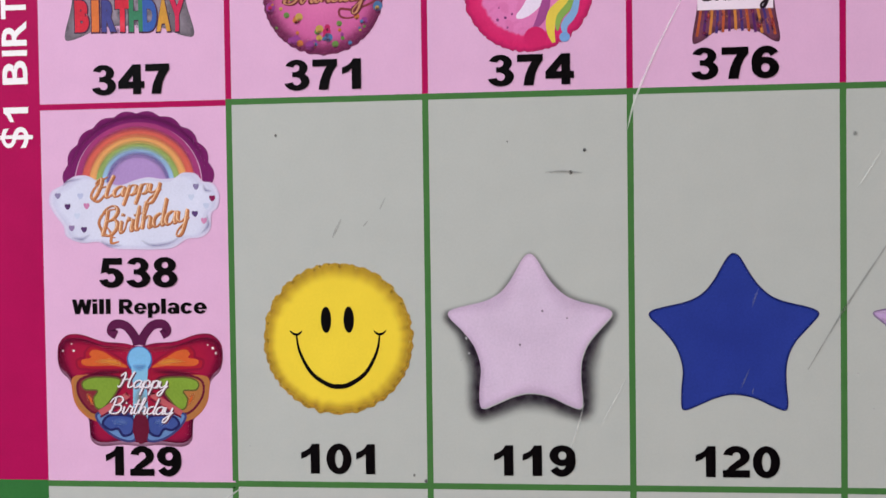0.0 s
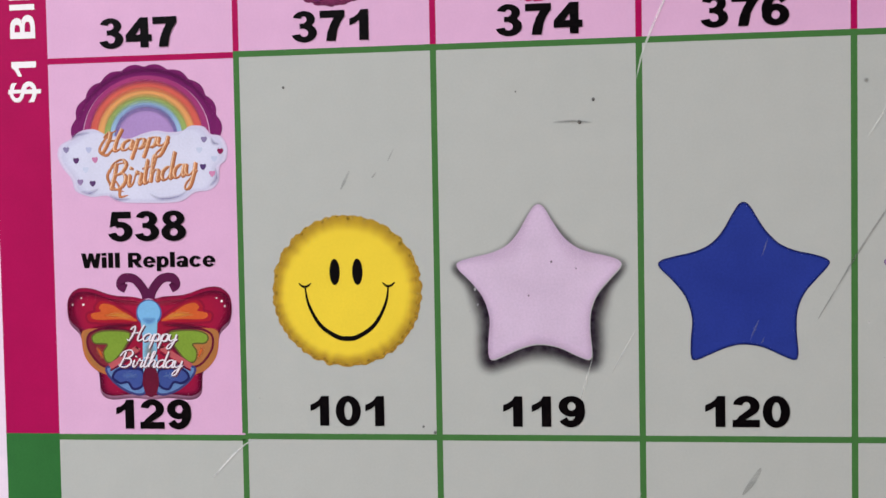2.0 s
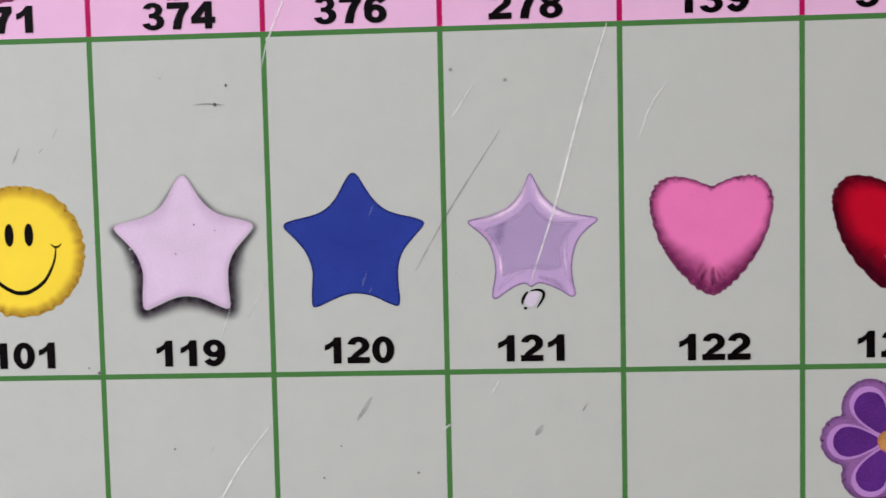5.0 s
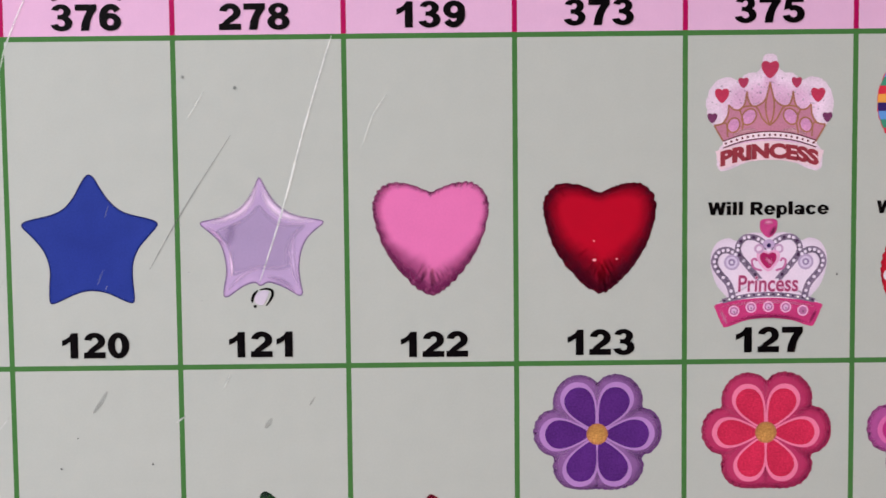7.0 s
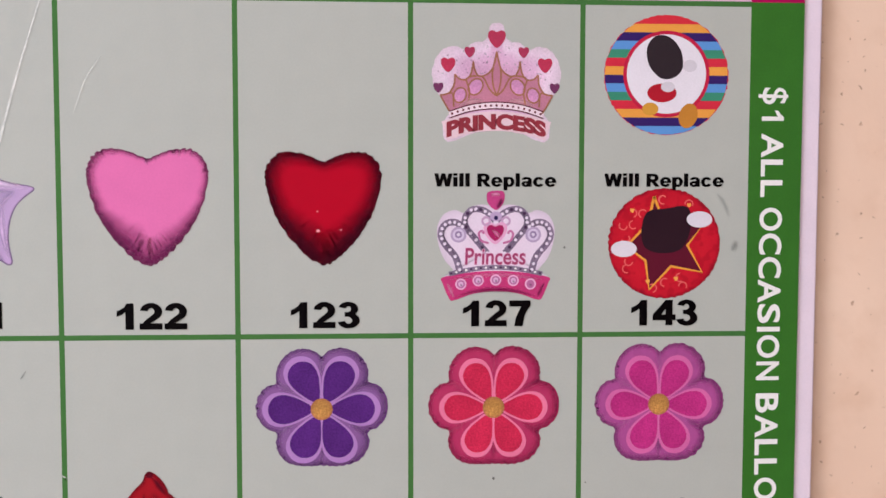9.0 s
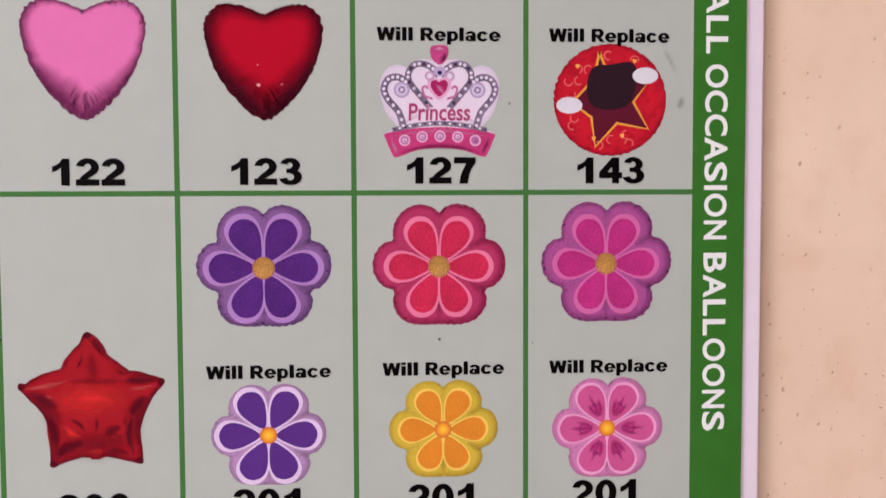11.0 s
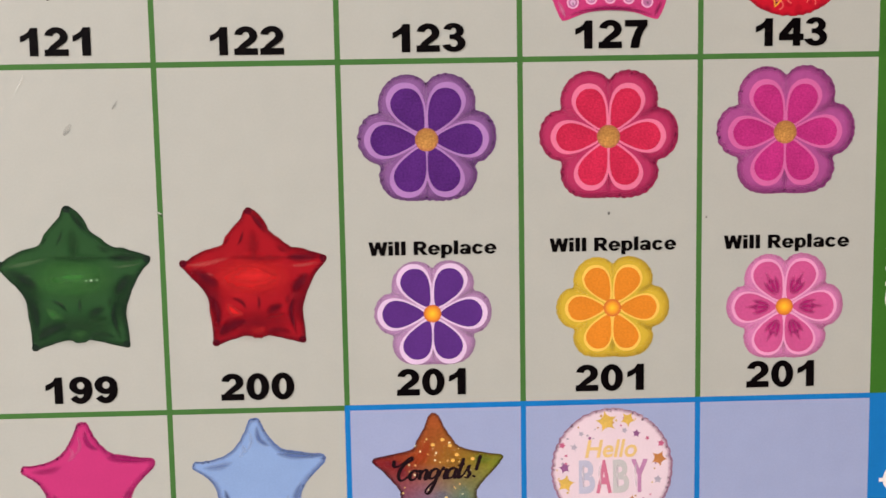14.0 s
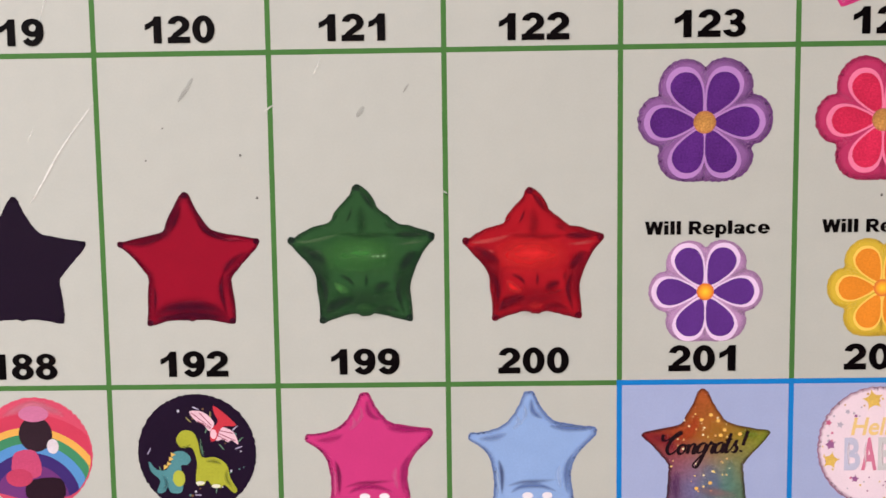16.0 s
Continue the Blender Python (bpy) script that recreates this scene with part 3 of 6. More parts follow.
PEN = {
    "a": (1.12, [[(0.95, 0.85), (0.6, 1.0), (0.15, 0.75), (0.05, 0.3), (0.3, 0.0), (0.7, 0.2), (0.92, 0.9)], [(0.95, 0.95), (0.88, 0.3), (1.0, 0.0), (1.25, 0.25)]]),
    "p": (1.12, [[(0.0, 0.3), (0.25, 0.95), (0.2, 0.1), (0.05, -1.0)], [(0.2, 0.4), (0.5, 0.95), (0.9, 0.85), (0.9, 0.3), (0.6, 0.0), (0.25, 0.2)], [(0.6, 0.0), (0.9, 0.05), (1.2, 0.35)]]),
    "y": (1.1, [[(0.05, 0.95), (0.05, 0.3), (0.4, 0.05), (0.8, 0.4), (0.9, 0.95)], [(0.9, 0.95), (0.8, 0.0), (0.5, -0.9), (0.1, -1.0), (0.15, -0.6), (0.7, -0.1), (1.15, 0.3)]]),
    "i": (0.52, [[(0.15, 0.95), (0.1, 0.2), (0.3, 0.0), (0.55, 0.3)], [(0.25, 1.5), (0.22, 1.3)]]),
    "r": (0.85, [[(0.0, 0.2), (0.25, 1.1), (0.35, 0.9), (0.7, 0.85), (0.6, 0.2), (0.75, 0.0), (0.95, 0.3)]]),
    "t": (0.7, [[(0.38, 1.9), (0.2, 0.3), (0.4, 0.0), (0.7, 0.3)], [(-0.1, 1.2), (0.65, 1.3)]]),
    "h": (1.1, [[(0.0, 0.3), (0.5, 1.8), (0.35, 2.1), (0.2, 1.6), (0.1, 0.0)], [(0.12, 0.4), (0.5, 0.95), (0.8, 0.75), (0.75, 0.15), (0.9, 0.0), (1.15, 0.3)]]),
    "d": (1.15, [[(0.9, 0.85), (0.6, 1.0), (0.15, 0.75), (0.05, 0.3), (0.3, 0.0), (0.7, 0.2), (0.95, 0.8)], [(1.12, 2.1), (0.98, 1.2), (0.88, 0.25), (1.0, 0.0), (1.25, 0.25)]]),
    "H": (1.95, [[(0.0, 1.5), (0.4, 2.0), (0.58, 1.7), (0.5, 0.9), (0.2, 0.05), (-0.1, 0.25)], [(1.65, 2.2), (1.35, 1.2), (1.28, 0.25), (1.5, 0.0), (1.95, 0.3)], [(0.3, 0.95), (0.9, 1.12), (1.45, 1.05)]]),
    "B": (1.85, [[(0.6, 2.0), (0.5, 1.0), (0.25, 0.0)], [(0.0, 1.4), (0.3, 2.0), (1.1, 2.25), (1.55, 1.8), (1.2, 1.25), (0.6, 1.1)], [(0.6, 1.1), (1.35, 1.1), (1.6, 0.6), (1.2, 0.05), (0.5, 0.0), (0.1, 0.35)]]),
    "C": (1.55, [[(-0.5, 2.0), (-0.4, 1.4), (0.3, 1.5), (1.2, 2.2), (1.45, 2.0), (1.0, 1.75), (0.45, 1.2), (0.3, 0.5), (0.65, 0.02), (1.15, 0.15), (1.6, 0.6)]]),
    "o": (1.05, [[(0.5, 0.95), (0.1, 0.7), (0.1, 0.2), (0.45, 0.0), (0.8, 0.3), (0.75, 0.8), (0.5, 0.95), (0.8, 0.82), (1.15, 0.9)]]),
    "n": (1.12, [[(0.1, 0.95), (0.12, 0.5), (0.1, 0.0)], [(0.12, 0.4), (0.5, 0.95), (0.8, 0.75), (0.75, 0.15), (0.9, 0.0), (1.15, 0.3)]]),
    "g": (1.12, [[(0.95, 0.85), (0.6, 1.0), (0.15, 0.75), (0.05, 0.3), (0.3, 0.05), (0.7, 0.25), (0.92, 0.9)], [(0.95, 0.95), (0.85, -0.2), (0.4, -1.35), (-0.05, -1.2), (0.2, -0.7), (1.1, 0.2)]]),
    "s": (0.9, [[(0.0, 0.2), (0.45, 1.15), (0.42, 0.8), (0.72, 0.35), (0.5, 0.0), (0.15, 0.1)]]),
    "e": (0.95, [[(0.1, 0.4), (0.6, 0.6), (0.65, 0.9), (0.4, 1.0), (0.1, 0.6), (0.2, 0.1), (0.55, 0.0), (0.95, 0.35)]]),
    "l": (0.6, [[(0.0, 0.3), (0.45, 1.6), (0.4, 2.1), (0.2, 1.7), (0.12, 0.4), (0.3, 0.0), (0.62, 0.3)]]),
    "!": (0.7, [[(0.6, 2.1), (0.5, 1.4), (0.42, 0.65)], [(0.36, 0.18), (0.33, 0.0)]]),
}


def script_mesh(name, text, w, h, mat, pen, shear=0.25, turn=0.0, swell=0.6):
    """Handwritten words in a broad pen: full on the way down, thin on the way up; w by h millimetres about their middle."""
    lines, at = [], 0.0
    for c in text:
        adv, strokes = PEN[c]
        lines += [[(x + at + z * shear, z) for x, z in spline(list(line), 6, False)] for line in strokes]
        at += adv
    xs, zs = [p[0] for ln in lines for p in ln], [p[1] for ln in lines for p in ln]
    x0, x1, z0, z1 = min(xs), max(xs), min(zs), max(zs)
    verts, faces = [], []
    for depth, ln in enumerate(lines):
        pts = [rot((((x - x0) / (x1 - x0) - 0.5) * w, ((z - z0) / (z1 - z0) - 0.5) * h), turn) for x, z in ln]
        base, n = len(verts), len(pts)
        for i, p in enumerate(pts):
            a, b = pts[max(i - 1, 0)], pts[min(i + 1, n - 1)]
            dx, dz = b[0] - a[0], b[1] - a[1]
            d = math.hypot(dx, dz) or 1
            k = pen / 2 * (1 - swell + swell * max(0.0, -dz / d)) * (0.7 if i in (0, n - 1) else 1.0)
            y = -(depth + i / n) * LAYER * 0.06
            verts += [(mm(p[0] - dz / d * k), y, mm(p[1] + dx / d * k)), (mm(p[0] + dz / d * k), y, mm(p[1] - dx / d * k))]
        faces += [(base + 2 * i, base + 2 * i + 1, base + 2 * i + 3, base + 2 * i + 2) for i in range(n - 1)]
    return mesh_of(name, verts, faces, mat)


def picture(name, me, x, z, label, layer=4.0):
    return add(name, me, chart, x, z, layer, label)


def dots(parent, spots, r, mats, name="confetti_dot", layer=1.0):
    for i, (x, z) in enumerate(spots):
        q = r * (0.7 + 0.6 * ((i * 37) % 10) / 10)
        add(name, flat(name, disc(q, n=10), mats[i % len(mats)]), parent, x, z, layer)


def scatter(n, rx, rz, seed, inner=0.0):
    rnd, out = random.Random(seed), []
    while len(out) < n:
        x, z = rnd.uniform(-1, 1), rnd.uniform(-1, 1)
        if inner < x * x + z * z < 1:
            out.append((x * rx, z * rz))
    return out


# rainbow with cloud
def rainbow_picture(x, z):
    p = picture("rainbow_picture", flat("rainbow_picture", arc_band(19.2, 22.5, -2, 182, 1.09, 60, 1.0), ink(112, 30, 92, grain=0.12)), x, z, "printed rainbow arch rising from a white cloud")
    bands = ((17.3, 19.3, (150, 54, 108)), (15.0, 17.3, (200, 92, 80)), (12.9, 15.0, (216, 154, 96)), (11.1, 12.9, (142, 162, 92)), (9.7, 11.1, (152, 182, 216)), (8.7, 9.7, (120, 104, 158)), (0.2, 8.7, (166, 134, 186)))
    for r0, r1, c in bands:
        add("rainbow_band", flat("rainbow_band", arc_band(r0, r1, -4, 184, 1.07), ink(*c, grain=0.07)), p)
    for (r0, _, c0), (_, _, c1) in zip(bands, bands[1:]):
        airbrush(p, [(r0 * 1.07 * math.cos(radians(a)), r0 * math.sin(radians(a))) for a in range(2, 179, 11)], 0.9, tuple((u + v) // 2 for u, v in zip(c0, c1)), 0.8, 1.8, "rainbow_tone", 0.9)
    airbrush(p, [(21.0 * 1.09 * math.cos(radians(a)), 21.0 * math.sin(radians(a))) for a in range(10, 171, 8)], 1.1, (86, 18, 74), 0.6, 1.8, "rainbow_tone", 0.8)
    white = fade("cloud_print", ((0, (206, 204, 222)), (0.86, (204, 202, 222)), (0.94, (192, 188, 212)), (0.97, (202, 194, 216)), (1.0, (198, 174, 204))))
    line = spline([(-24.6, 1.2), (-21, 3.7), (-16.7, 4.1), (-12.8, 2.3), (-8.9, 1.5), (-5.4, 0.8), (-0.4, 2.4), (3.8, 3.2), (8, 2.6), (12.2, 2.8), (15.1, 4.4), (19.3, 4), (21.6, 1.6), (24.8, 0.9), (26.8, -2.6), (26.3, -6.6), (24.2, -8.6), (23.8, -13.3), (20.9, -16), (16, -16.6), (11.8, -19.2),
                   (6.1, -19.8), (-0.9, -19.7), (-8, -19.3), (-12.9, -17.2), (-18.7, -17.4), (-23.6, -15.3), (-24.6, -11.9), (-27.7, -7.7), (-29.2, -4.2), (-28.3, -0.8)], 4)
    c = add("cloud", rimmed("cloud", [(a, b + 8) for a, b in line], white), p, 0, -8, 2, "white printed cloud with tiny hearts")
    for fold in ([(-22, -15.6), (-18.6, -16.2), (-15.5, -14.6)], [(-12.4, -16.8), (-9.4, -18.4), (-5, -18.2)], [(1, -16.6), (4.4, -18.4), (10.4, -17.8), (14, -15.6)], [(20.5, -15), (23, -12.4), (22.6, -8.8)], [(21.6, 0.6), (22.4, -1.2), (24.4, -1.6)], [(-24.6, 0.6), (-22.4, 2.4), (-18, 3)]):
        airbrush(p, fold, 0.8, (158, 152, 186), 0.6, 3, "cloud_fold")
    gold = ink(194, 124, 82, grain=0.25)
    brown = ink(158, 92, 58, grain=0.2)
    pale = ink(236, 196, 160, grain=0.2)
    for text, w, h, cx, cz, turn in (("Happy", 23.2, 10.0, -3.6, -0.6, 5), ("Birthday", 29.4, 13.0, 2.2, -10.6, 9)):
        add("script_edge", script_mesh("script_edge", text, w, h, brown, 1.5, 0.3, turn, 0.66), p, cx + 0.15, cz - 0.2, 3.4)
        add("script_line", script_mesh("script_line", text, w, h, gold, 1.05, 0.3, turn, 0.72), p, cx, cz, 5.2)
        add("script_glint", script_mesh("script_glint", text, w, h, pale, 0.36, 0.3, turn, 0.8), p, cx - 0.2, cz + 0.15, 7.0)
    for swash in ([(-9.4, 3.6), (-12.6, 1.6), (-15.2, -2.4), (-13.0, -4.2), (-10.6, -2.0), (-8.8, 1.4)], [(-6.6, -6.6), (-10.6, -7.6), (-12.8, -11), (-10.8, -14.6), (-7.4, -15.8)], [(-10.2, -12.2), (-8.8, -14.8), (-8.8, -17.4), (-6.2, -17.0)]):
        add("script_edge", stroke("script_edge", spline(swash, 6, False), 1.0, brown, True), p, 0.1, -0.1, 3.4)
        add("script_line", stroke("script_line", spline(swash, 6, False), 0.6, gold, True), p, layer=4.2)
    spots = [(-26.2, -2.3), (-23, -5.8), (-18.7, -2.5), (-16.7, -5.7), (-19.9, -8.8), (-21.8, -12.7), (-17.7, -13.2), (19.3, -0.1), (17.7, -3.4), (24.5, -3.9), (22.5, -6.2), (18.8, -8.7), (21.7, -10.9)]
    tones = ((132, 120, 156), (84, 50, 96), (176, 178, 208), (190, 120, 160), (192, 196, 218), (140, 116, 156), (88, 60, 104), (132, 118, 156), (190, 194, 216), (128, 30, 76), (186, 190, 214), (84, 60, 108), (196, 128, 166))
    for (a, b), tone in zip(spots, tones):
        add("tiny_heart", flat("tiny_heart", heart(2.0, 1.9), ink(*tone)), p, a, b, 4)
    settle([ob for ob in p.children if not ob.name.startswith("rainbow")], -0.4, -1.3)


rainbow_picture(-153.9, 95.4)


# butterfly birthday balloon in plain shapes, its head a disc without a face
def winged_picture(x, z):
    red = fade("butterfly_print", ((0, (146, 24, 50)), (0.75, (154, 22, 56)), (0.93, (138, 18, 58)), (1, (100, 16, 50))), patch=0.25, dark=(150, 24, 60))
    half = [(0, 12), (5, 13.0), (12, 13.6), (19, 15.8), (24, 15.6), (27.0, 12), (26.6, 6), (23.6, 2.6), (22.2, -1), (21.2, -5.8), (17.6, -9.8), (17, -13), (16.6, -16.8), (13.4, -18.8), (6, -18.3), (0, -18.8)]
    p = picture("winged_picture", rimmed("winged_picture", spline(mirrored(half), 4), red), x, z, "printed red butterfly balloon with colourful plain wing shapes")
    dark = ink(96, 22, 46, grain=0.12)
    edge_shade(p, spline(mirrored(half), 4), (84, 12, 46), ((90, 2.0, 0.5), (20, 3.0, 0.7), (-60, 2.6, 0.7), (-90, 2.0, 0.6), (-120, 2.6, 0.7), (160, 3.0, 0.7)), 0.6, lean=0.3)
    for s in (-1, 1):
        def side(pts):
            return spline([(a * s, b) for a, b in pts], 5)

        def patch_with_line(pts, rgb, layer, line=dark, w=0.75):
            o = side(pts)
            add("wing_patch", flat("wing_patch", o, ink(*rgb, grain=0.12)), p, layer=layer)
            add("wing_line", stroke("wing_line", o + o[:1], w, line), p, layer=layer + 0.5)
        patch_with_line([(21.4, 3.4), (22.2, -1), (21.0, -5.6), (17.2, -9.4), (12, -9.6), (12, 2)], (164, 106, 60), 0.7, ink(176, 104, 60))
        patch_with_line([(3.4, 6.6), (9, 11.0), (15.4, 13.4), (18, 11.4), (18.2, 9.8), (20.8, 8.8), (20.4, 6.4), (17.8, 5.8), (9, 5.6)], (160, 28, 46), 1.4, ink(134, 20, 50))
        add("wing_patch", flat("wing_patch", side([(4, 6.5), (9, 9.7), (12, 11.5), (15.2, 12.1), (16.6, 10.8), (16.0, 9.6), (19.2, 8.8), (17.8, 7.0), (9, 7.0)]), ink(198, 90, 46, grain=0.12)), p, layer=2.4)
        airbrush(p, side([(6, 7.4), (10, 8.4), (15, 8.2)])[:-5], 1.2, (226, 150, 70), 0.7, 4, "wing_tone")
        airbrush(p, [(s * 4, 5.2), (s * 11, 4.8), (s * 19.6, 4.4)], 0.9, (90, 16, 46), 0.9, 4, "wing_tone")
        patch_with_line([(5.4, 1.8), (8, 3.6), (15.3, 4.0), (20.2, 2.2), (20.6, -2), (18, -6.2), (15, -8.2), (12, -7.4), (9, -4)], (120, 40, 52), 1.0)
        patch_with_line([(6.5, 1.5), (7.9, 3.1), (15.3, 3.3), (19, 1.8), (18.4, -0.6), (14.2, -1.0), (15.5, -3.5), (14.7, -6.4), (12.5, -6.6), (9, -2.9)], (120, 146, 52), 2.4, ink(92, 84, 44), 0.5)
        airbrush(p, [(s * 17.8, -1.6), (s * 16.6, -3.6), (s * 15.6, -6)], 1.0, (206, 104, 56), 0.9, 4.4, "wing_tone")
        add("wing_patch", stroke("wing_patch", side([(4, -2.2), (8.6, -5.2), (13.6, -8.2)])[:-5], 1.9, ink(178, 84, 90, grain=0.12)), p, layer=3)
        add("wing_line", stroke("wing_line", side([(3.4, -3.6), (8.4, -6.8), (13.4, -9.4)])[:-5], 0.6, dark), p, layer=3.4)
        patch_with_line([(2, -9.2), (9, -8), (14.7, -8.6), (12.4, -13), (7, -16.5), (2, -16.5)], (96, 126, 174), 1.8, ink(60, 60, 110))
        patch_with_line([(2.6, -9.6), (7, -8.8), (10.9, -9.2), (12.6, -11.6), (10.3, -13.5), (7.6, -13.2), (5.8, -15.4), (2.8, -14.2)], (60, 76, 138), 3.0, ink(34, 34, 84), 0.8)
        airbrush(p, [(s * 4, -11.2), (s * 7, -11), (s * 9.6, -11)], 1.3, (96, 122, 186), 0.7, 5, "wing_tone")
        curl = [(0.6, 12.4), (1.4, 15), (4.4, 18.6), (8.0, 19.0), (9.2, 16.8), (7.4, 15.6)]
        add("curl", stroke("curl", spline([(a * s, b) for a, b in curl], 5, False), 2.9, ink(86, 26, 66, grain=0.12)), p, layer=1)
        airbrush(p, [(s * 25.2, 13), (s * 26, 9), (s * 23, 5)], 1.6, (120, 14, 50), 0.6, 2, "wing_tone")
    airbrush(p, [(-14, 13.4), (0, 12), (14, 13.4)], 1.4, (196, 60, 84), 0.4, 2, "wing_tone")
    # The butterfly's body, its tip and its plain head.
    add("stem", flat("stem", spline([(-2.4, 8), (2.4, 8), (2.3, 0), (2.4, -9), (1.4, -12), (-1.4, -12), (-2.4, -9), (-2.3, 0)], 4), ink(126, 176, 208, grain=0.08)), p, layer=4.5)
    airbrush(p, [(0, 0), (0, -4), (0, -9)], 2.2, (140, 132, 120), 0.8, 5.5, "wing_tone")
    add("stem_tip", flat("stem_tip", disc(2.7, 5.2, 24), dark), p, 0, -12.8, 5)
    add("stem_tip", flat("stem_tip", disc(2.1, 4.7, 24), ink(132, 152, 62)), p, 0, -12.9, 5.6)
    add("stem_top", flat("stem_top", disc(4.2, 4.3, 30), ink(70, 92, 150)), p, 0, 9.0, 5)
    add("stem_top", flat("stem_top", disc(3.75, 3.8, 30), ink(118, 172, 214, grain=0.08)), p, 0, 9.2, 5.6)
    airbrush(p, [(-2.4, 7.2), (0, 6.4), (2.4, 7.2)], 1.3, (84, 128, 184), 0.6, 6, "wing_tone")
    shade = ink(92, 46, 62)
    for text, w, h, cx, cz in (("Happy", 16.6, 7.6, 0.9, 1.4), ("Birthday", 21.2, 8.0, 0.2, -6.9)):
        add("script_edge", script_mesh("script_edge", text, w, h, shade, 0.7, 0.28, -1, 0.3), p, cx + 0.3, cz - 0.35, 7)
        add("script_line", script_mesh("script_line", text, w, h, ink(220, 210, 218, grain=0.03), 0.58, 0.28, -1, 0.35), p, cx, cz, 8.6)
    dots(p, [(-22.4, 14), (-21.8, 11.8), (-25.4, 11.8), (22.4, 13.6), (24, 12.6), (25, 11)], 0.34, [LETTER], "glint", 2)
    settle([ob for ob in p.children if not ob.name.startswith("curl")], 0, -1.2)


winged_picture(-154.6, 31.6)


# yellow smiling face
def smiley_picture(x, z):
    line = ruffled(disc(23.6, n=60), 1.05, 36, 3)
    p = picture("smiley_picture", rimmed("smiley_picture", line, fade("smiley_print", ((0, (230, 199, 58)), (0.8, (229, 197, 58)), (1.0, (222, 186, 56))), grain=0.035)), x, z, "printed round yellow smiling balloon with a crimped golden rim")
    edge_shade(p, line, (168, 128, 46), ((90, 5.6, 0.6), (45, 5.4, 0.62), (0, 4.8, 0.8), (-45, 5.0, 0.75), (-90, 4.4, 0.75), (-135, 4.0, 0.75), (180, 4.2, 0.75), (135, 5.6, 0.68)), 2)
    crimps(p, line, 46, 1.3, (122, 88, 40), 77, 0.6)
    crimps(p, line, 22, 1.1, (230, 204, 110), 78, 0.6, 0.35)
    for a in (-3.7, 3.5):
        add("eye", flat("eye", disc(1.65, 4.1, 28), BLACK), p, a, 6.0, 3)
    add("mouth", stroke("mouth", spline([(-13.2, 1.8), (-12.2, -4), (-8.6, -10.6), (-3.5, -14.2), (0, -14.9), (3.5, -14.2), (8.6, -10.6), (12.2, -4), (13.2, 1.8)], 5, False), 1.5, BLACK, True), p, layer=3)
    for s in (-1, 1):
        add("dimple", stroke("dimple", spline([(s * 11.3, 2.6), (s * 12.6, 1.5), (s * 14.0, 1.6), (s * 15.2, 2.6)], 4, False), 0.8, BLACK, True), p, layer=3)


smiley_picture(-90.4, 45.8)


def star_picture(x, z, pts, mat, label):
    return picture("star_picture", rimmed("star_picture", pts, mat), x, z, label)


# lilac star with printed drop shadow, blue star, shiny lilac star
SOFT_STAR = [(0, 27.6), (1.8, 26.4), (4.0, 22.6), (6.8, 18.4), (10.6, 14.8), (15.3, 12.8), (20.5, 11.6), (24.1, 10.2), (24.4, 8.4), (21.2, 4.7), (17.5, 0.3), (15.4, -5), (15.1, -11), (15.6, -17.6), (14.6, -19.8), (11.0, -18.6), (5.4, -16.0), (-0.4, -15.1),
             (-5.2, -16), (-10.4, -18.2), (-14.3, -19.8), (-15.8, -18.7), (-15.8, -13.4), (-15.4, -7), (-17.4, -0.6), (-21.2, 4.4), (-24.9, 8.2), (-24.7, 10.3), (-20.6, 11.6), (-14.2, 13.1), (-9.6, 15.4), (-6.2, 19.2), (-3.6, 23.8), (-1.6, 26.8)]
soft_line = spline(SOFT_STAR, 4)
p119 = star_picture(-30.6, 44.1, soft_line, fade("lilac_star_print", ((0, (200, 176, 200)), (0.7, (204, 180, 204)), (1, (204, 178, 204))), grain=0.07), "printed pale lilac star balloon with a dark printed drop shadow")
# The star's drop shadow, printed as dark ink that fades outwards.
edge_shade(chart, soft_line, (40, 28, 42), ((90, 1.4, 0.3), (66, 2.4, 0.55), (48, 2.4, 0.4), (24, 2.2, 0.35), (14, 3.4, 0.85), (-5, 6.0, 1), (-40, 6.0, 1), (-53, 5.2, 0.95), (-65, 6.0, 1), (-90, 6.2, 1), (-115, 6.0, 1), (-127, 5.4, 1), (-140, 5.6, 1), (-175, 6.0, 1), (163, 3.4, 0.8), (155, 1.6, 0.2), (130, 1.6, 0.25), (112, 2.2, 0.5)), 3, -30.4, 43.8, "star_halo", -1.0, 0.25)
edge_shade(p119, soft_line, (140, 112, 142), ((90, 1.2, 0.15), (50, 6.0, 0.16), (14, 2, 0.15), (-20, 2.0, 0.16), (-90, 3.0, 0.2), (-150, 2.0, 0.2), (165, 1.5, 0.15), (125, 6.0, 0.16)), 2, lean=0.3)
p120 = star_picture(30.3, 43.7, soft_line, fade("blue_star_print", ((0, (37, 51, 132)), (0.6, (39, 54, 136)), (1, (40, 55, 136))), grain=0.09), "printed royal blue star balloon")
edge_shade(p120, soft_line, (22, 26, 84), ((90, 0.9, 0.8), (0, 0.9, 0.7), (-90, 0.9, 0.8), (180, 0.9, 0.8)), 2, lean=0.1)
for line in ([(7, 17), (5, 11)], [(4.4, -7), (1.6, -13.6)], [(5.6, -13), (4.8, -15)]):
    airbrush(p120, line, 0.35, (120, 126, 176), 0.6, 4, "faint_scratch")

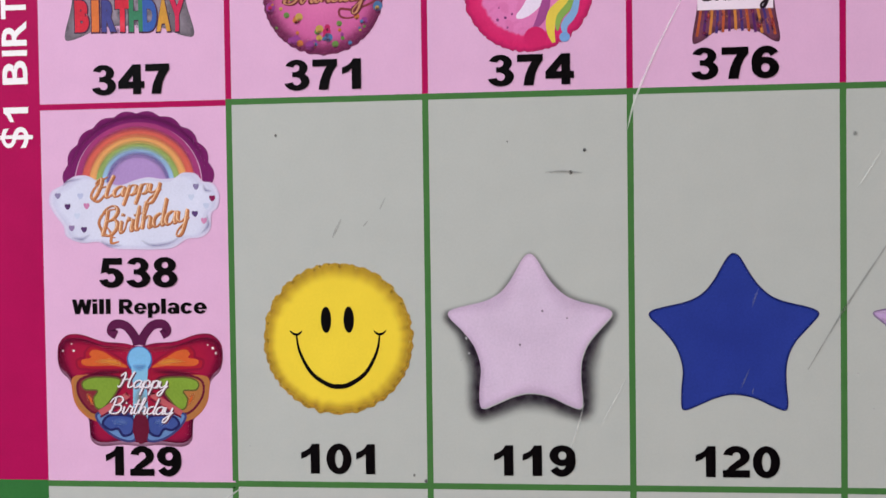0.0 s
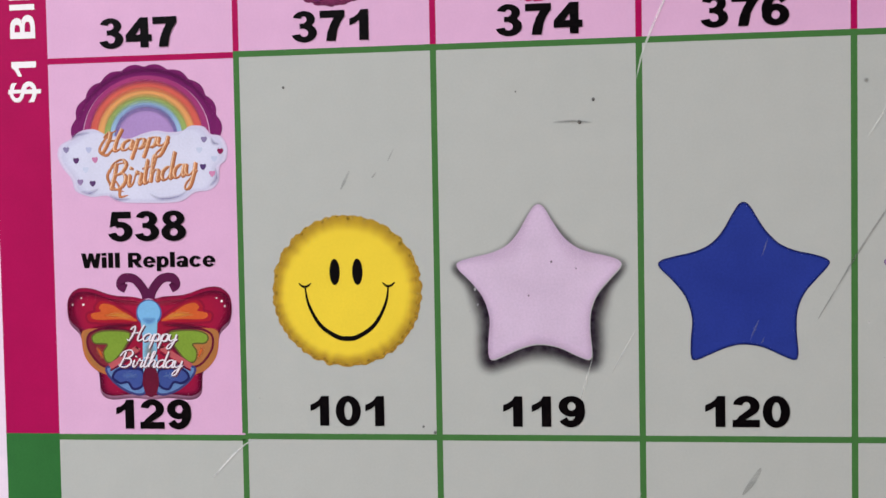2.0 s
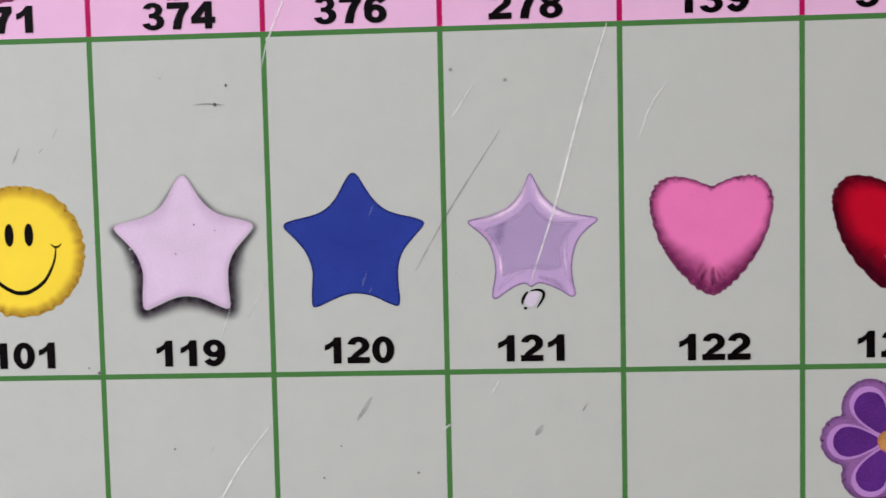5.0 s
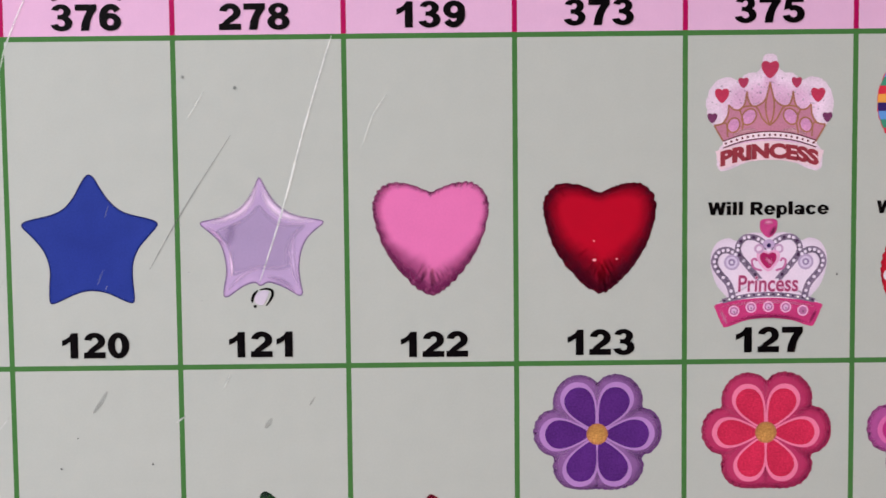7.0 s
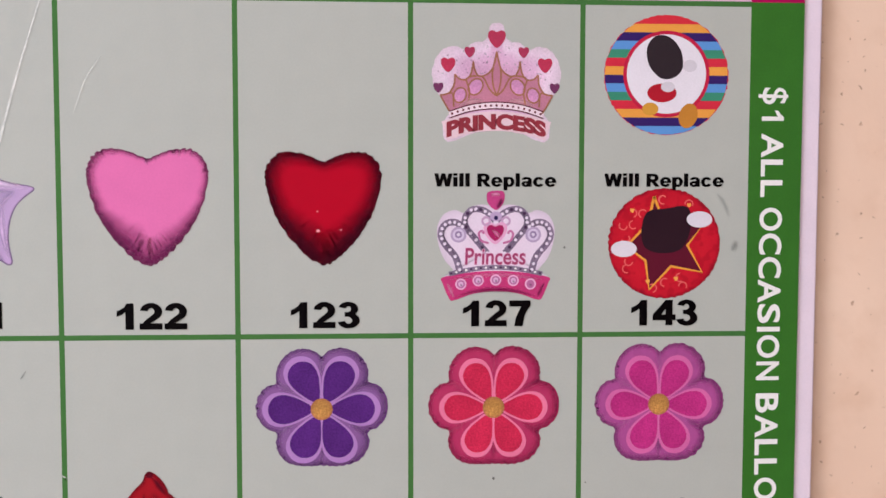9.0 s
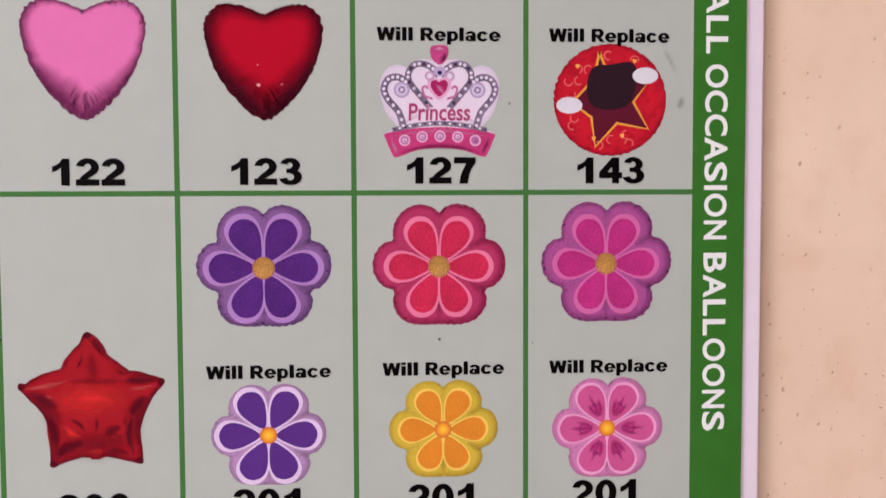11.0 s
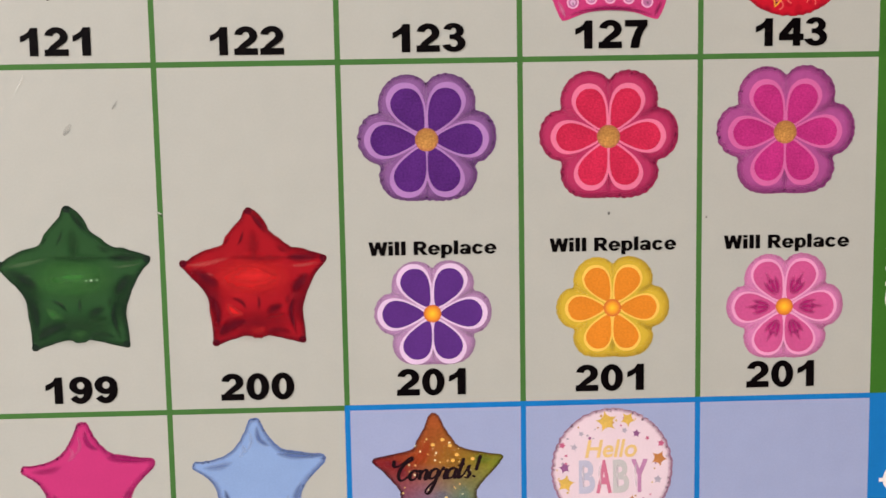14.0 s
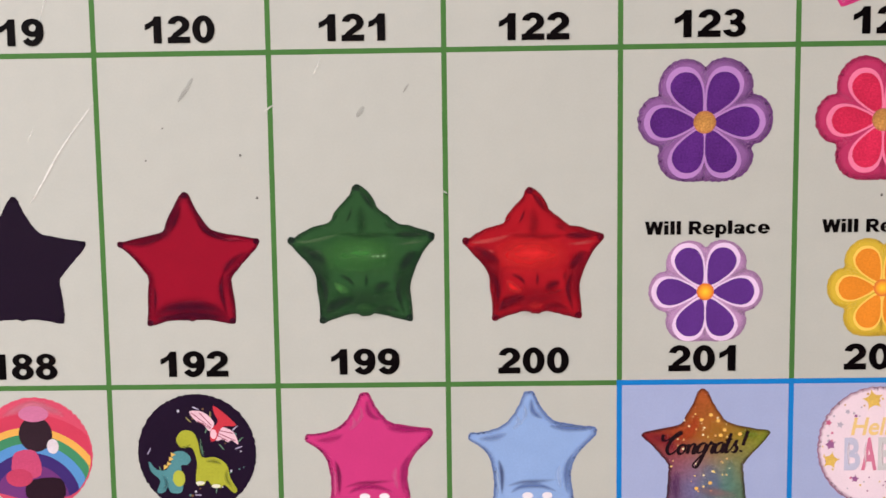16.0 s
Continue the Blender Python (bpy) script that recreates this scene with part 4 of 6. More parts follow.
lilac_line = spline([(0.3, 23.2), (1.4, 21.6), (3.3, 17.8), (5.9, 13.7), (9.3, 10.8), (14.1, 9), (18.2, 8.3), (22.8, 7.4), (23.3, 6), (20.2, 3.6), (17, 0.2), (15.1, -4.4), (14.3, -9.9), (14.7, -14.8), (15.5, -19.3), (13.9, -20.4), (10.9, -18.6), (6.8, -16.5), (2.7, -15.4), (0, -16.7), (-2.1, -15.5),
                     (-5.6, -16.4), (-9, -18.5), (-12.1, -20.6), (-13.8, -19.9), (-13.4, -16), (-12.6, -11.2), (-13.2, -5.6), (-14.8, -0.8), (-17.5, 2.3), (-20.5, 4.8), (-21.8, 6.1), (-21.5, 7.2), (-18.7, 7.9), (-14, 8.7), (-9.2, 10.6), (-5, 14), (-2.5, 17.8), (-0.9, 22)], 3)
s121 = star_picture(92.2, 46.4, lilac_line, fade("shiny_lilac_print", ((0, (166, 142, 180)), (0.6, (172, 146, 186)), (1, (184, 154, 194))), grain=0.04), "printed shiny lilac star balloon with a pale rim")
core = spline([(-0.2, 13.3), (3.1, 9.9), (8.5, 6.8), (16.8, 6), (13.2, 1.2), (11.1, -4.3), (10.7, -9.9), (6.9, -10.9), (0, -10.5), (-5.5, -11.2), (-10.3, -12.6), (-10.8, -6.3), (-12.8, -0.8), (-16.1, 3.7), (-9.9, 6.5), (-4.4, 9.5)], 5)
add("foil_core", flat("foil_core", core, ink(160, 137, 174, grain=0.05)), s121, layer=1.4)
edge_shade(s121, lilac_line, (124, 100, 140), ((90, 0.9, 0.75), (0, 0.9, 0.75), (-90, 1.0, 0.8), (180, 0.9, 0.8)), 1.2, lean=0.1)
edge_shade(s121, core, (192, 164, 204), ((90, 2.0, 0.6), (0, 3.0, 0.8), (-90, 2.0, 0.6), (180, 2.0, 0.6)), 2.2)
# Highlights and dark creases of the foil, put into the printed colour.
for line, w, rgb, k in (([(-0.6, 22), (-2.6, 15.6), (-6.6, 11.2), (-13, 8.0), (-20.6, 6.6)], 1.7, (234, 204, 234), 1.0), ([(0.6, 21.6), (2.8, 15.4), (6.6, 11.0), (12, 8.4), (21.6, 6.8)], 2.2, (236, 208, 238), 1.0), ([(12.6, 2.4), (11.8, -4), (12.4, -11), (14.4, -18)], 1.5, (206, 176, 216), 0.9),
                        ([(-11.4, -3), (-10.6, -9), (-10.6, -13.4)], 0.8, (236, 202, 234), 1.0), ([(-12.2, -18.4), (-9, -14.6), (-5, -11.6), (0, -10.6)], 0.8, (206, 174, 212), 0.9), ([(-20, 5.4), (-15.6, 2.4), (-13, -2)], 1.0, (206, 166, 206), 0.8), ([(12.8, -19), (8, -15), (2, -13)], 1.4, (180, 150, 190), 0.7),
                        ([(1.4, 21.8), (3.6, 17.2), (6.2, 13.4), (9.6, 10.8), (14, 9.0), (21, 7.7)], 0.5, (150, 126, 160), 0.7), ([(-1.6, 20.4), (-5.2, 13.8), (-9.4, 10.4), (-19, 7.8)], 0.5, (150, 126, 160), 0.6), ([(-9, 7), (-11, 2), (-11.6, -2)], 2.4, (152, 124, 166), 0.5)):
    airbrush(s121, line, w, rgb, k, 3, "foil_sheen")
for loop in ([(-1.2, -18.2), (-2.4, -19.6), (-3.2, -21.4), (-3.2, -22.8)], [(-0.4, -18), (2, -17.6), (4.0, -18.3), (4.2, -20), (3.2, -22), (1.8, -24)], [(-2.8, -24), (-1.6, -24.2)]):
    add("ribbon_loop", stroke("ribbon_loop", spline(loop, 5, False), 1.05, BLACK, True), s121, layer=4.5)
add("ribbon_loop", flat("ribbon_loop", spline([(-0.6, -18.6), (2.8, -18.4), (2.2, -21), (0.6, -23.6), (-1.8, -23), (-2.4, -21)], 3), ink(196, 182, 200)), s121, layer=3.5)


# hearts
HEART = ((0.05, 16.9), (3.9, 18.5), (7.3, 19.7), (11.4, 20.4), (15.6, 20.1), (19, 17.6), (21, 13.8), (21.2, 10), (20.1, 4.2), (18, -2), (15.3, -7), (11.7, -12), (7.4, -16.6), (4.2, -19.3), (0.6, -21.2))


def heart_picture(x, z, k, inner, rim, profile, label, seed):
    line = ruffled([(a * k, b * k) for a, b in spline(list(HEART) + [(-a, b) for a, b in HEART[-2:0:-1]], 5)], 0.85, 38, seed)
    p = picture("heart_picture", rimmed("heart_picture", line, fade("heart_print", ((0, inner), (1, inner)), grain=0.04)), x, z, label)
    # The heart's shading, deepest at lower left, is printed in the rim colour.
    edge_shade(p, line, rim, profile, 2)
    edge_shade(p, line, tuple(int(v * 0.8) for v in rim), [(a, w * 0.4, s * 0.7) for a, w, s in profile], 3)
    crimps(p, line, 44, 2.2, tuple(int(v * 0.8) for v in rim), seed, 0.22, 0.7, 4)
    crimps(p, line, 18, 2.4, inner, seed + 50, 0.3, 0.9, 4)
    return p


heart_picture(154.9, 46.8, 1.0, (218, 110, 168), (132, 44, 96), ((90, 1.6, 0.7), (50, 2.6, 0.55), (10, 3.6, 0.6), (-30, 6.4, 0.75), (-60, 8.5, 0.9), (-90, 10, 0.95), (-120, 11.5, 0.95), (-150, 8.5, 0.9), (180, 5.0, 0.75), (145, 4.2, 0.7), (110, 2.4, 0.6)), "printed pink heart balloon with a crimped rim", 5)
h = heart_picture(216.8, 46.4, 0.975, (176, 6, 36), (78, 4, 28), ((90, 4.5, 0.65), (50, 6.5, 0.6), (10, 7.5, 0.75), (-30, 9.5, 0.9), (-60, 11, 1.0), (-90, 11, 1.0), (-120, 13, 1.0), (-150, 10.5, 0.95), (180, 8.0, 0.85), (140, 7.0, 0.75)), "printed red heart balloon with a crimped rim", 6)
for a, b, r in ((-2.0, -8.3, 0.55), (6.2, -8.0, 0.28), (-2.2, -1.3, 0.25)):
    add("glint", flat("glint", disc(r * 1.3, r, 10), ink(236, 150, 160)), h, a, b, 5)


# glittery crown and jewelled crown
def glitter_crown(x, z):
    half = [(0, 20.4), (2.4, 19.4), (3.0, 16.6), (4.4, 14.0), (8.6, 13.2), (11.4, 10.8), (14.8, 12), (19, 11), (22, 7.4), (23.3, 1.8), (21.8, -3.8), (18.7, -8), (17.0, -11.6), (18.8, -14.4), (19.4, -18.4), (18.4, -21.6), (15.4, -21.8), (8, -18.9), (0, -17.9)]
    line = ruffled(spline(mirrored(half), 4), 0.4, 40, 61)
    m = fade("glitter_crown_print", ((0, (206, 150, 186)), (0.6, (216, 172, 204)), (0.8, (228, 200, 222)), (1, (214, 190, 208))), grain=0.16)
    p = picture("crown_picture", rimmed("crown_picture", line, m), x, z, "printed glittery pink crown balloon with small hearts")
    rnd = random.Random(62)
    for a, b in scatter(110, 21, 9, 63):
        airbrush(p, [(a, b + 4), (a + rnd.uniform(-0.7, 0.7), b + 4 + rnd.uniform(-0.5, 0.5))], rnd.uniform(0.3, 0.6), ((240, 222, 238), (186, 132, 172))[rnd.random() < 0.45], 0.7, 1, "glitter_fleck", 0.6)
    body = mirrored([(0, 9.8), (1.4, 4.4), (4, 1.8), (6.4, 1.6), (7.8, 3.6), (8.4, 6.6), (9.2, 2.4), (11, 0.2), (13.4, 0.4), (15, 2.0), (15.6, -1.6), (17.4, -4.8), (20.2, -5.6), (16.4, -12.0), (9, -10), (0, -9.2)])
    add("crown_base", flat("crown_base", body, ink(186, 120, 144, grain=0.14)), p, layer=2)
    gold = ink(158, 106, 82, grain=0.2)
    for s in (-1, 1):
        for a, b, rx, rz, tilt in ((7.6, -2.4, 2.4, 3.1, 35), (13.2, -5.4, 2.2, 2.7, 20)):
            oval = [rot(q, tilt * s) for q in disc(rx, rz, 24)]
            add("jewel", flat("jewel", oval, ink(206, 142, 186, grain=0.22)), p, a * s, b, 2.6)
            add("gold_line", stroke("gold_line", oval + oval[:1], 0.6, gold), p, a * s, b, 3.2)
        for ln in ([(0, 10.2), (1.4, 4.4), (4, 1.8), (6.6, 1.6), (8.0, 4.0), (8.4, 6.8)], [(8.4, 6.8), (9.2, 2.4), (11, 0.2), (13.4, 0.4), (15, 2.0)], [(15, 2.0), (15.4, -2), (17.4, -4.8), (20.4, -5.4)], [(0, 9.6), (1.5, 3), (1.2, -2), (0, -5.4)], [(0, -5.6), (2.4, -3.4), (4.6, 0.6), (6.4, 1.6)], [(6.6, 1.6), (9.6, 1.2), (11, 0.2)], [(10.4, -8.6), (9.8, -4), (11, 0)], [(15.4, -9.6), (15.8, -5), (17.4, -4.8)], [(20.2, -5.6), (18.4, -8.8), (16.6, -11.8)]):
            add("gold_line", stroke("gold_line", spline([(a * s, b) for a, b in ln], 6, False), 0.62, gold), p, layer=3.6)
        for a, b, q, rgb in ((17.5, 5.3, 5.2, (184, 54, 84)), (9.7, 9.9, 3.8, (168, 56, 88)), (21.0, -2.8, 3.6, (112, 54, 92))):
            add("small_heart", flat("small_heart", heart(q, q), ink(*rgb, grain=0.12)), p, a * s, b, 4.4)
        airbrush(p, [(s * 4, -7.4), (s * 9, -7.6), (s * 14, -9.4)], 1.2, (214, 160, 172), 0.8, 4, "print_mottle")
    add("small_heart", flat("small_heart", heart(6.4, 6.2), ink(176, 56, 86, grain=0.12)), p, 0, 14.6, 4.4)
    band = [(-17, -12.4), (-9, -9.9), (0, -9.0), (9, -9.9), (17, -12.4)]
    add("pearl_band", stroke("pearl_band", spline(band, 6, False), 2.2, ink(232, 208, 220)), p, layer=4)
    for dz in (1.2, -1.2):
        add("gold_line", stroke("gold_line", spline([(a, b + dz) for a, b in band], 6, False), 0.45, ink(96, 46, 58)), p, layer=4.6)
    for i in range(17):
        t = -1 + i / 8
        add("pearl", flat("pearl", disc(0.48, n=8), ink(110, 54, 66)), p, 16 * t, -9.0 - 3.0 * t * t, 5)
    add("banner", stroke("banner", spline([(-18.8, -18.2), (-10, -15.6), (0, -14.6), (10, -15.6), (18.8, -18.2)], 6, False), 7.0, ink(222, 190, 202)), p, layer=3.8)
    add("crown_lettering", letters("crown_lettering", "PRINCESS", 36.6, 5.9, ink(228, 186, 196), 0.085, bend=3.0), p, 0, -17.9, 5)
    add("crown_lettering", letters("crown_lettering", "PRINCESS", 36.0, 5.7, ink(142, 52, 64), 0.06, bend=3.0), p, 0, -17.8, 5.8)


glitter_crown(278.9, 92.2)


def jewelled_crown(x, z):
    half = [(0, 14.6), (5, 15.2), (9, 14.4), (11.6, 12.2), (15, 13.2), (19, 11.6), (21.3, 7), (20.9, 1), (18.8, -4.6), (15.4, -9), (18.9, -10.8), (19.2, -13), (17.4, -17), (15, -18.6), (8, -16.8), (0, -16)]
    pale = fade("jewelled_crown_print", ((0, (226, 200, 222)), (0.8, (224, 204, 224)), (1, (208, 188, 208))), grain=0.06)
    p = picture("crown_picture", rimmed("crown_picture", spline(mirrored(half), 4), pale), x, z, "printed silver and pink jewelled crown balloon")
    silver, dark, rose = ink(132, 112, 138, grain=0.35), ink(70, 46, 74, grain=0.2), ink(196, 108, 158, grain=0.15)
    base = spline([(-19.3, -11.2), (-10, -9.5), (0, -8.9), (10, -9.5), (19.3, -11.2), (19.2, -13.5), (17, -18.6), (15, -19.4), (8, -17.1), (0, -16.3), (-8, -17.1), (-15.2, -19.6), (-17, -18.8), (-19.3, -13.5)], 4)
    add("crown_base", flat("crown_base", base, ink(192, 58, 116, grain=0.14)), p, layer=2)
    for line, w, rgb, k in (([(-18, -12.2), (0, -10.2), (18, -12.2)], 0.9, (222, 110, 160), 0.8), ([(-15, -18.4), (-8, -16.4), (0, -15.7), (8, -16.4), (15, -18.4)], 1.1, (140, 28, 84), 0.9), ([(17.8, -13), (16.4, -16), (15.2, -18.6)], 0.8, (130, 30, 82), 0.8), ([(-17.8, -13), (-16.4, -16), (-15.2, -18.6)], 0.8, (222, 130, 172), 0.8)):
        airbrush(p, line, w, rgb, k, 3, "base_tone")
    for a, c in ((-12.7, -13.7), (-6.4, -12.4), (0, -12.2), (6.4, -12.4), (12.7, -13.7)):
        for r, rgb in ((2.05, (224, 166, 202)), (1.5, (176, 104, 150)), (0.95, (214, 168, 204))):
            add("round_jewel", flat("round_jewel", disc(r, n=20), ink(*rgb)), p, a, c, 4 - r * 0.4)
        airbrush(p, [(a + 0.4, c - 0.9), (a - 0.2, c + 0.2)], 0.5, (96, 54, 100), 0.8, 5, "jewel_tone")
    add("silver_scroll", stroke("silver_scroll", spline([(-17, -10), (-8, -8.2), (0, -7.6), (8, -8.2), (17, -10)], 5, False), 1.7, silver), p, layer=2.4)
    for i in range(19):
        t = -1 + i / 9
        add("bead", flat("bead", disc(0.5, 0.4, 8), (dark, LETTER)[i % 2]), p, 16.2 * t, -7.6 - 2.2 * t * t, 3)
    for s in (-1, 1):
        for line, w in (([(3.2, -2.4), (7.2, 2.4), (10.8, 7), (11.2, 10.4), (9, 13.2), (5.6, 13.4), (2.4, 11.8), (0.3, 9.2)], 2.3), ([(13.2, -8.4), (14.8, -3.6), (18.6, 1), (20, 4.6), (18.4, 8), (15, 8.8), (12.2, 7.2)], 2.5)):
            add("silver_scroll", stroke("silver_scroll", spline([(a * s, c) for a, c in line], 5, False), w, silver), p, layer=2)
            for i, (a, c) in enumerate(spline([(u * s, v) for u, v in line], 2, False)):
                add("bead", flat("bead", disc(0.62, n=10), dark if w < 2.4 and i % 3 == 1 else ink(222, 206, 224)), p, a, c, 3)
            airbrush(p, [(a * s * 0.96, c - 0.3) for a, c in line], 0.8, (92, 70, 100), 0.55, 2.6, "scroll_tone")
        for r, rgb in ((2.9, (176, 152, 186)), (2.1, (206, 186, 214)), (1.3, (146, 122, 160)), (0.6, (210, 196, 216))):
            add("curl_disc", flat("curl_disc", disc(r, n=22), ink(*rgb)), p, 13.6 * s, 4.3, 4 - r * 0.4)
        ring = disc(1.4, n=16)
        add("rose_curl", stroke("rose_curl", ring + ring[:1], 0.8, ink(190, 150, 186)), p, 3.6 * s, 9.2, 3.4)
        add("rose_curl", stroke("rose_curl", spline([(a * s, c) for a, c in ((2.6, 1.2), (5.4, 2.2), (6.2, 4.8), (5.0, 5.6), (4.4, 4.6))], 5, False), 0.8, rose), p, layer=3.4)
    add("gem_setting", flat("gem_setting", heart(8.6, 8.0), ink(222, 158, 196)), p, -0.2, 4.8, 3.6)
    add("gem", flat("gem", heart(6.2, 5.8), ink(164, 36, 92, grain=0.15)), p, -0.2, 4.9, 4.2)
    airbrush(p, [(-1.4, 6.2), (0.4, 4.4), (1.2, 3.2)], 0.9, (232, 130, 178), 0.9, 5, "jewel_tone")
    add("gem_setting", flat("gem_setting", disc(2.2, 1.8, 18), ink(184, 156, 194)), p, 0, 10.9, 3.4)
    add("gem", flat("gem", disc(0.8, n=12), ink(48, 34, 78)), p, 0, 10.4, 4.2)
    add("gem", flat("gem", spline([(-3.0, 2.2), (0, 3.0), (3.1, 2.4), (2.9, -1.4), (0.2, -4.0), (-2.8, -1.4)], 4), ink(188, 66, 126, grain=0.15)), p, -0.2, 17.2, 4)
    airbrush(p, [(2.2, 17.6), (1.4, 15.6), (0.2, 13.8)], 1.0, (104, 24, 66), 0.9, 5, "jewel_tone")
    airbrush(p, [(-2, 18.6), (0, 19), (1.6, 18.6)], 0.8, (236, 150, 190), 0.9, 5, "jewel_tone")
    for wd, ht, mat, bold, lay in ((22.4, 6.4, ink(222, 168, 198), 0.035, 5), (22.0, 6.1, ink(160, 62, 104), 0.01, 5.8)):
        add("crown_lettering", letters("crown_lettering", "Princess", wd, ht, mat, bold, 0.05), p, -0.2, -3.6, lay)


jewelled_crown(278.9, 32.4)


# round balloons: striped, and red with a gold star; their figures are left as plain shapes
def striped_round(x, z):
    p = picture("striped_round_picture", flat("striped_round_picture", ruffled(disc(22.9, 21.6, 60), 0.5, 40, 8), ink(200, 44, 66)), x, z, "printed round balloon with rainbow stripes and white middle")
    cols = ((206, 48, 62), (226, 152, 70), (54, 34, 98), (92, 142, 206), (60, 134, 110), (204, 46, 66), (226, 152, 70), (54, 34, 98), (92, 142, 206), (60, 134, 110), (204, 46, 66), (226, 152, 70), (54, 34, 98), (92, 142, 206))
    rows = len(cols)
    for i, c in enumerate(cols):
        z1, z0 = 21.4 - 42.8 * i / rows, 21.4 - 42.8 * (i + 1) / rows
        left, right = [], []
        for k in range(5):
            zz = z0 + (z1 - z0) * k / 4
            xx = 22.6 * math.sqrt(max(0.0, 1 - (zz / 21.5) ** 2))
            right.append((xx, zz))
            left.append((-xx, zz))
        add("stripe", flat("stripe", right + left[::-1], ink(*c)), p)
    add("ring", flat("ring", disc(15.9, 15.6), ink(186, 34, 66)), p, 0, 0.4, 2)
    add("middle", flat("middle", disc(14.6, 14.3), ink(224, 214, 226)), p, 0, 0.4, 3)
    add("plain_shape", flat("plain_shape", spline([rot((a, b), 24) for a, b in ((0, 8.6), (4.6, 6), (6.4, 0), (4.4, -6), (0, -7.8), (-4.4, -6), (-6.4, 0), (-4.6, 6))], 4), ink(48, 38, 44)), p, -0.6, 6.2, 4)
    add("plain_shape", flat("plain_shape", disc(5.4, 3.4, 28), ink(172, 30, 46)), p, -1.6, -6.4, 4.5)
    add("plain_shape", flat("plain_shape", disc(2.6, 2.2, 20), ink(206, 196, 208)), p, 8.6, 3.4, 4.5)
    add("plain_shape", flat("plain_shape", disc(2.6, 1.9, 20), ink(206, 196, 208)), p, 0.6, -4.2, 5.2)
    add("plain_shape", flat("plain_shape", [rot(q, -18) for q in disc(3.4, 4.6, 24)], ink(190, 124, 52)), p, 8.2, -14.6, 5)
    add("plain_shape", flat("plain_shape", disc(3.0, 2.3, 24), ink(206, 146, 60)), p, -5.8, -12.2, 5)


striped_round(340.8, 94.5)


def red_round(x, z):
    m = fade("red_round_print", ((0, (176, 20, 40)), (0.7, (196, 28, 46)), (0.93, (188, 24, 44)), (1, (140, 18, 38))), patch=0.4, dark=(150, 14, 34), patch_scale=200)
    p = picture("red_round_picture", rimmed("red_round_picture", ruffled(disc(20.8, 20.2, 60), 0.5, 40, 9), m), x, z, "printed round red balloon with a gold star outline")
    outline = [(-4, 17.2), (-0.6, 8.5), (14, 6.5), (8.6, -0.7), (14.2, -10.5), (2.6, -8.4), (-5.4, -16.9), (-6.9, -6.3), (-14, -1), (-6, 7.5)]
    add("star_fill", flat("star_fill", outline, ink(92, 22, 42)), p, layer=1)
    add("gold_star_line", stroke("gold_star_line", outline + outline[:1], 1.0, ink(226, 150, 62)), p, layer=2)
    block = [(-9, 1), (-7, 8), (0, 9.4), (8, 10), (9.4, 3), (6.4, -5), (-1, -7), (-7.4, -5)]
    add("plain_shape", flat("plain_shape", spline(block, 4), ink(44, 24, 34)), p, 0.4, 3.4, 3)
    for a, b in ((-15.0, -2.0), (13.0, 8.8)):
        add("plain_shape", flat("plain_shape", disc(4.8, 3.0, 24), ink(216, 206, 218)), p, a, b, 4)
    rnd = random.Random(4)
    for a, b in scatter(16, 18, 17.5, 12, 0.55):
        t0 = rnd.random() * 360
        add("swirl", stroke("swirl", [(1.5 * math.cos(radians(t0 + k * 30)), 1.5 * math.sin(radians(t0 + k * 30))) for k in range(8)], 0.45, ink(220, 96, 96)), p, a, b, 1.5)
    for a, b in ((-6, -14), (4.5, -13), (-12, 12), (9, 14)):
        add("gold_fleck", flat("gold_fleck", heart(1.6, 1.6), ink(232, 160, 80)), p, a, b, 2)


red_round(340.9, 33.4)


# daisies
FLOWER = [(0.2, 18.9), (2.0, 20.6), (4.6, 21.7), (8.0, 21.9), (12.6, 20.2), (15.9, 16.6), (17, 13), (16.9, 9.6), (20.2, 8.4), (22.9, 5.4), (24, 1), (23.3, -3.5), (20.4, -7.2), (16.7, -9), (17.3, -12.5), (16, -16.4), (13.2, -19.5), (9, -21), (4.6, -21.4), (0.4, -21.1),
          (-4, -21.3), (-9, -21), (-13, -19.5), (-15.6, -16.2), (-16.5, -12.4), (-16.1, -9.1), (-20.2, -7.1), (-22.9, -3.4), (-23.6, 1), (-22.2, 5.4), (-19.4, 8.2), (-16.4, 9.1), (-16.4, 12.4), (-15.2, 16.4), (-12, 20), (-8, 21.7), (-4.4, 21.5), (-1.8, 20.5)]


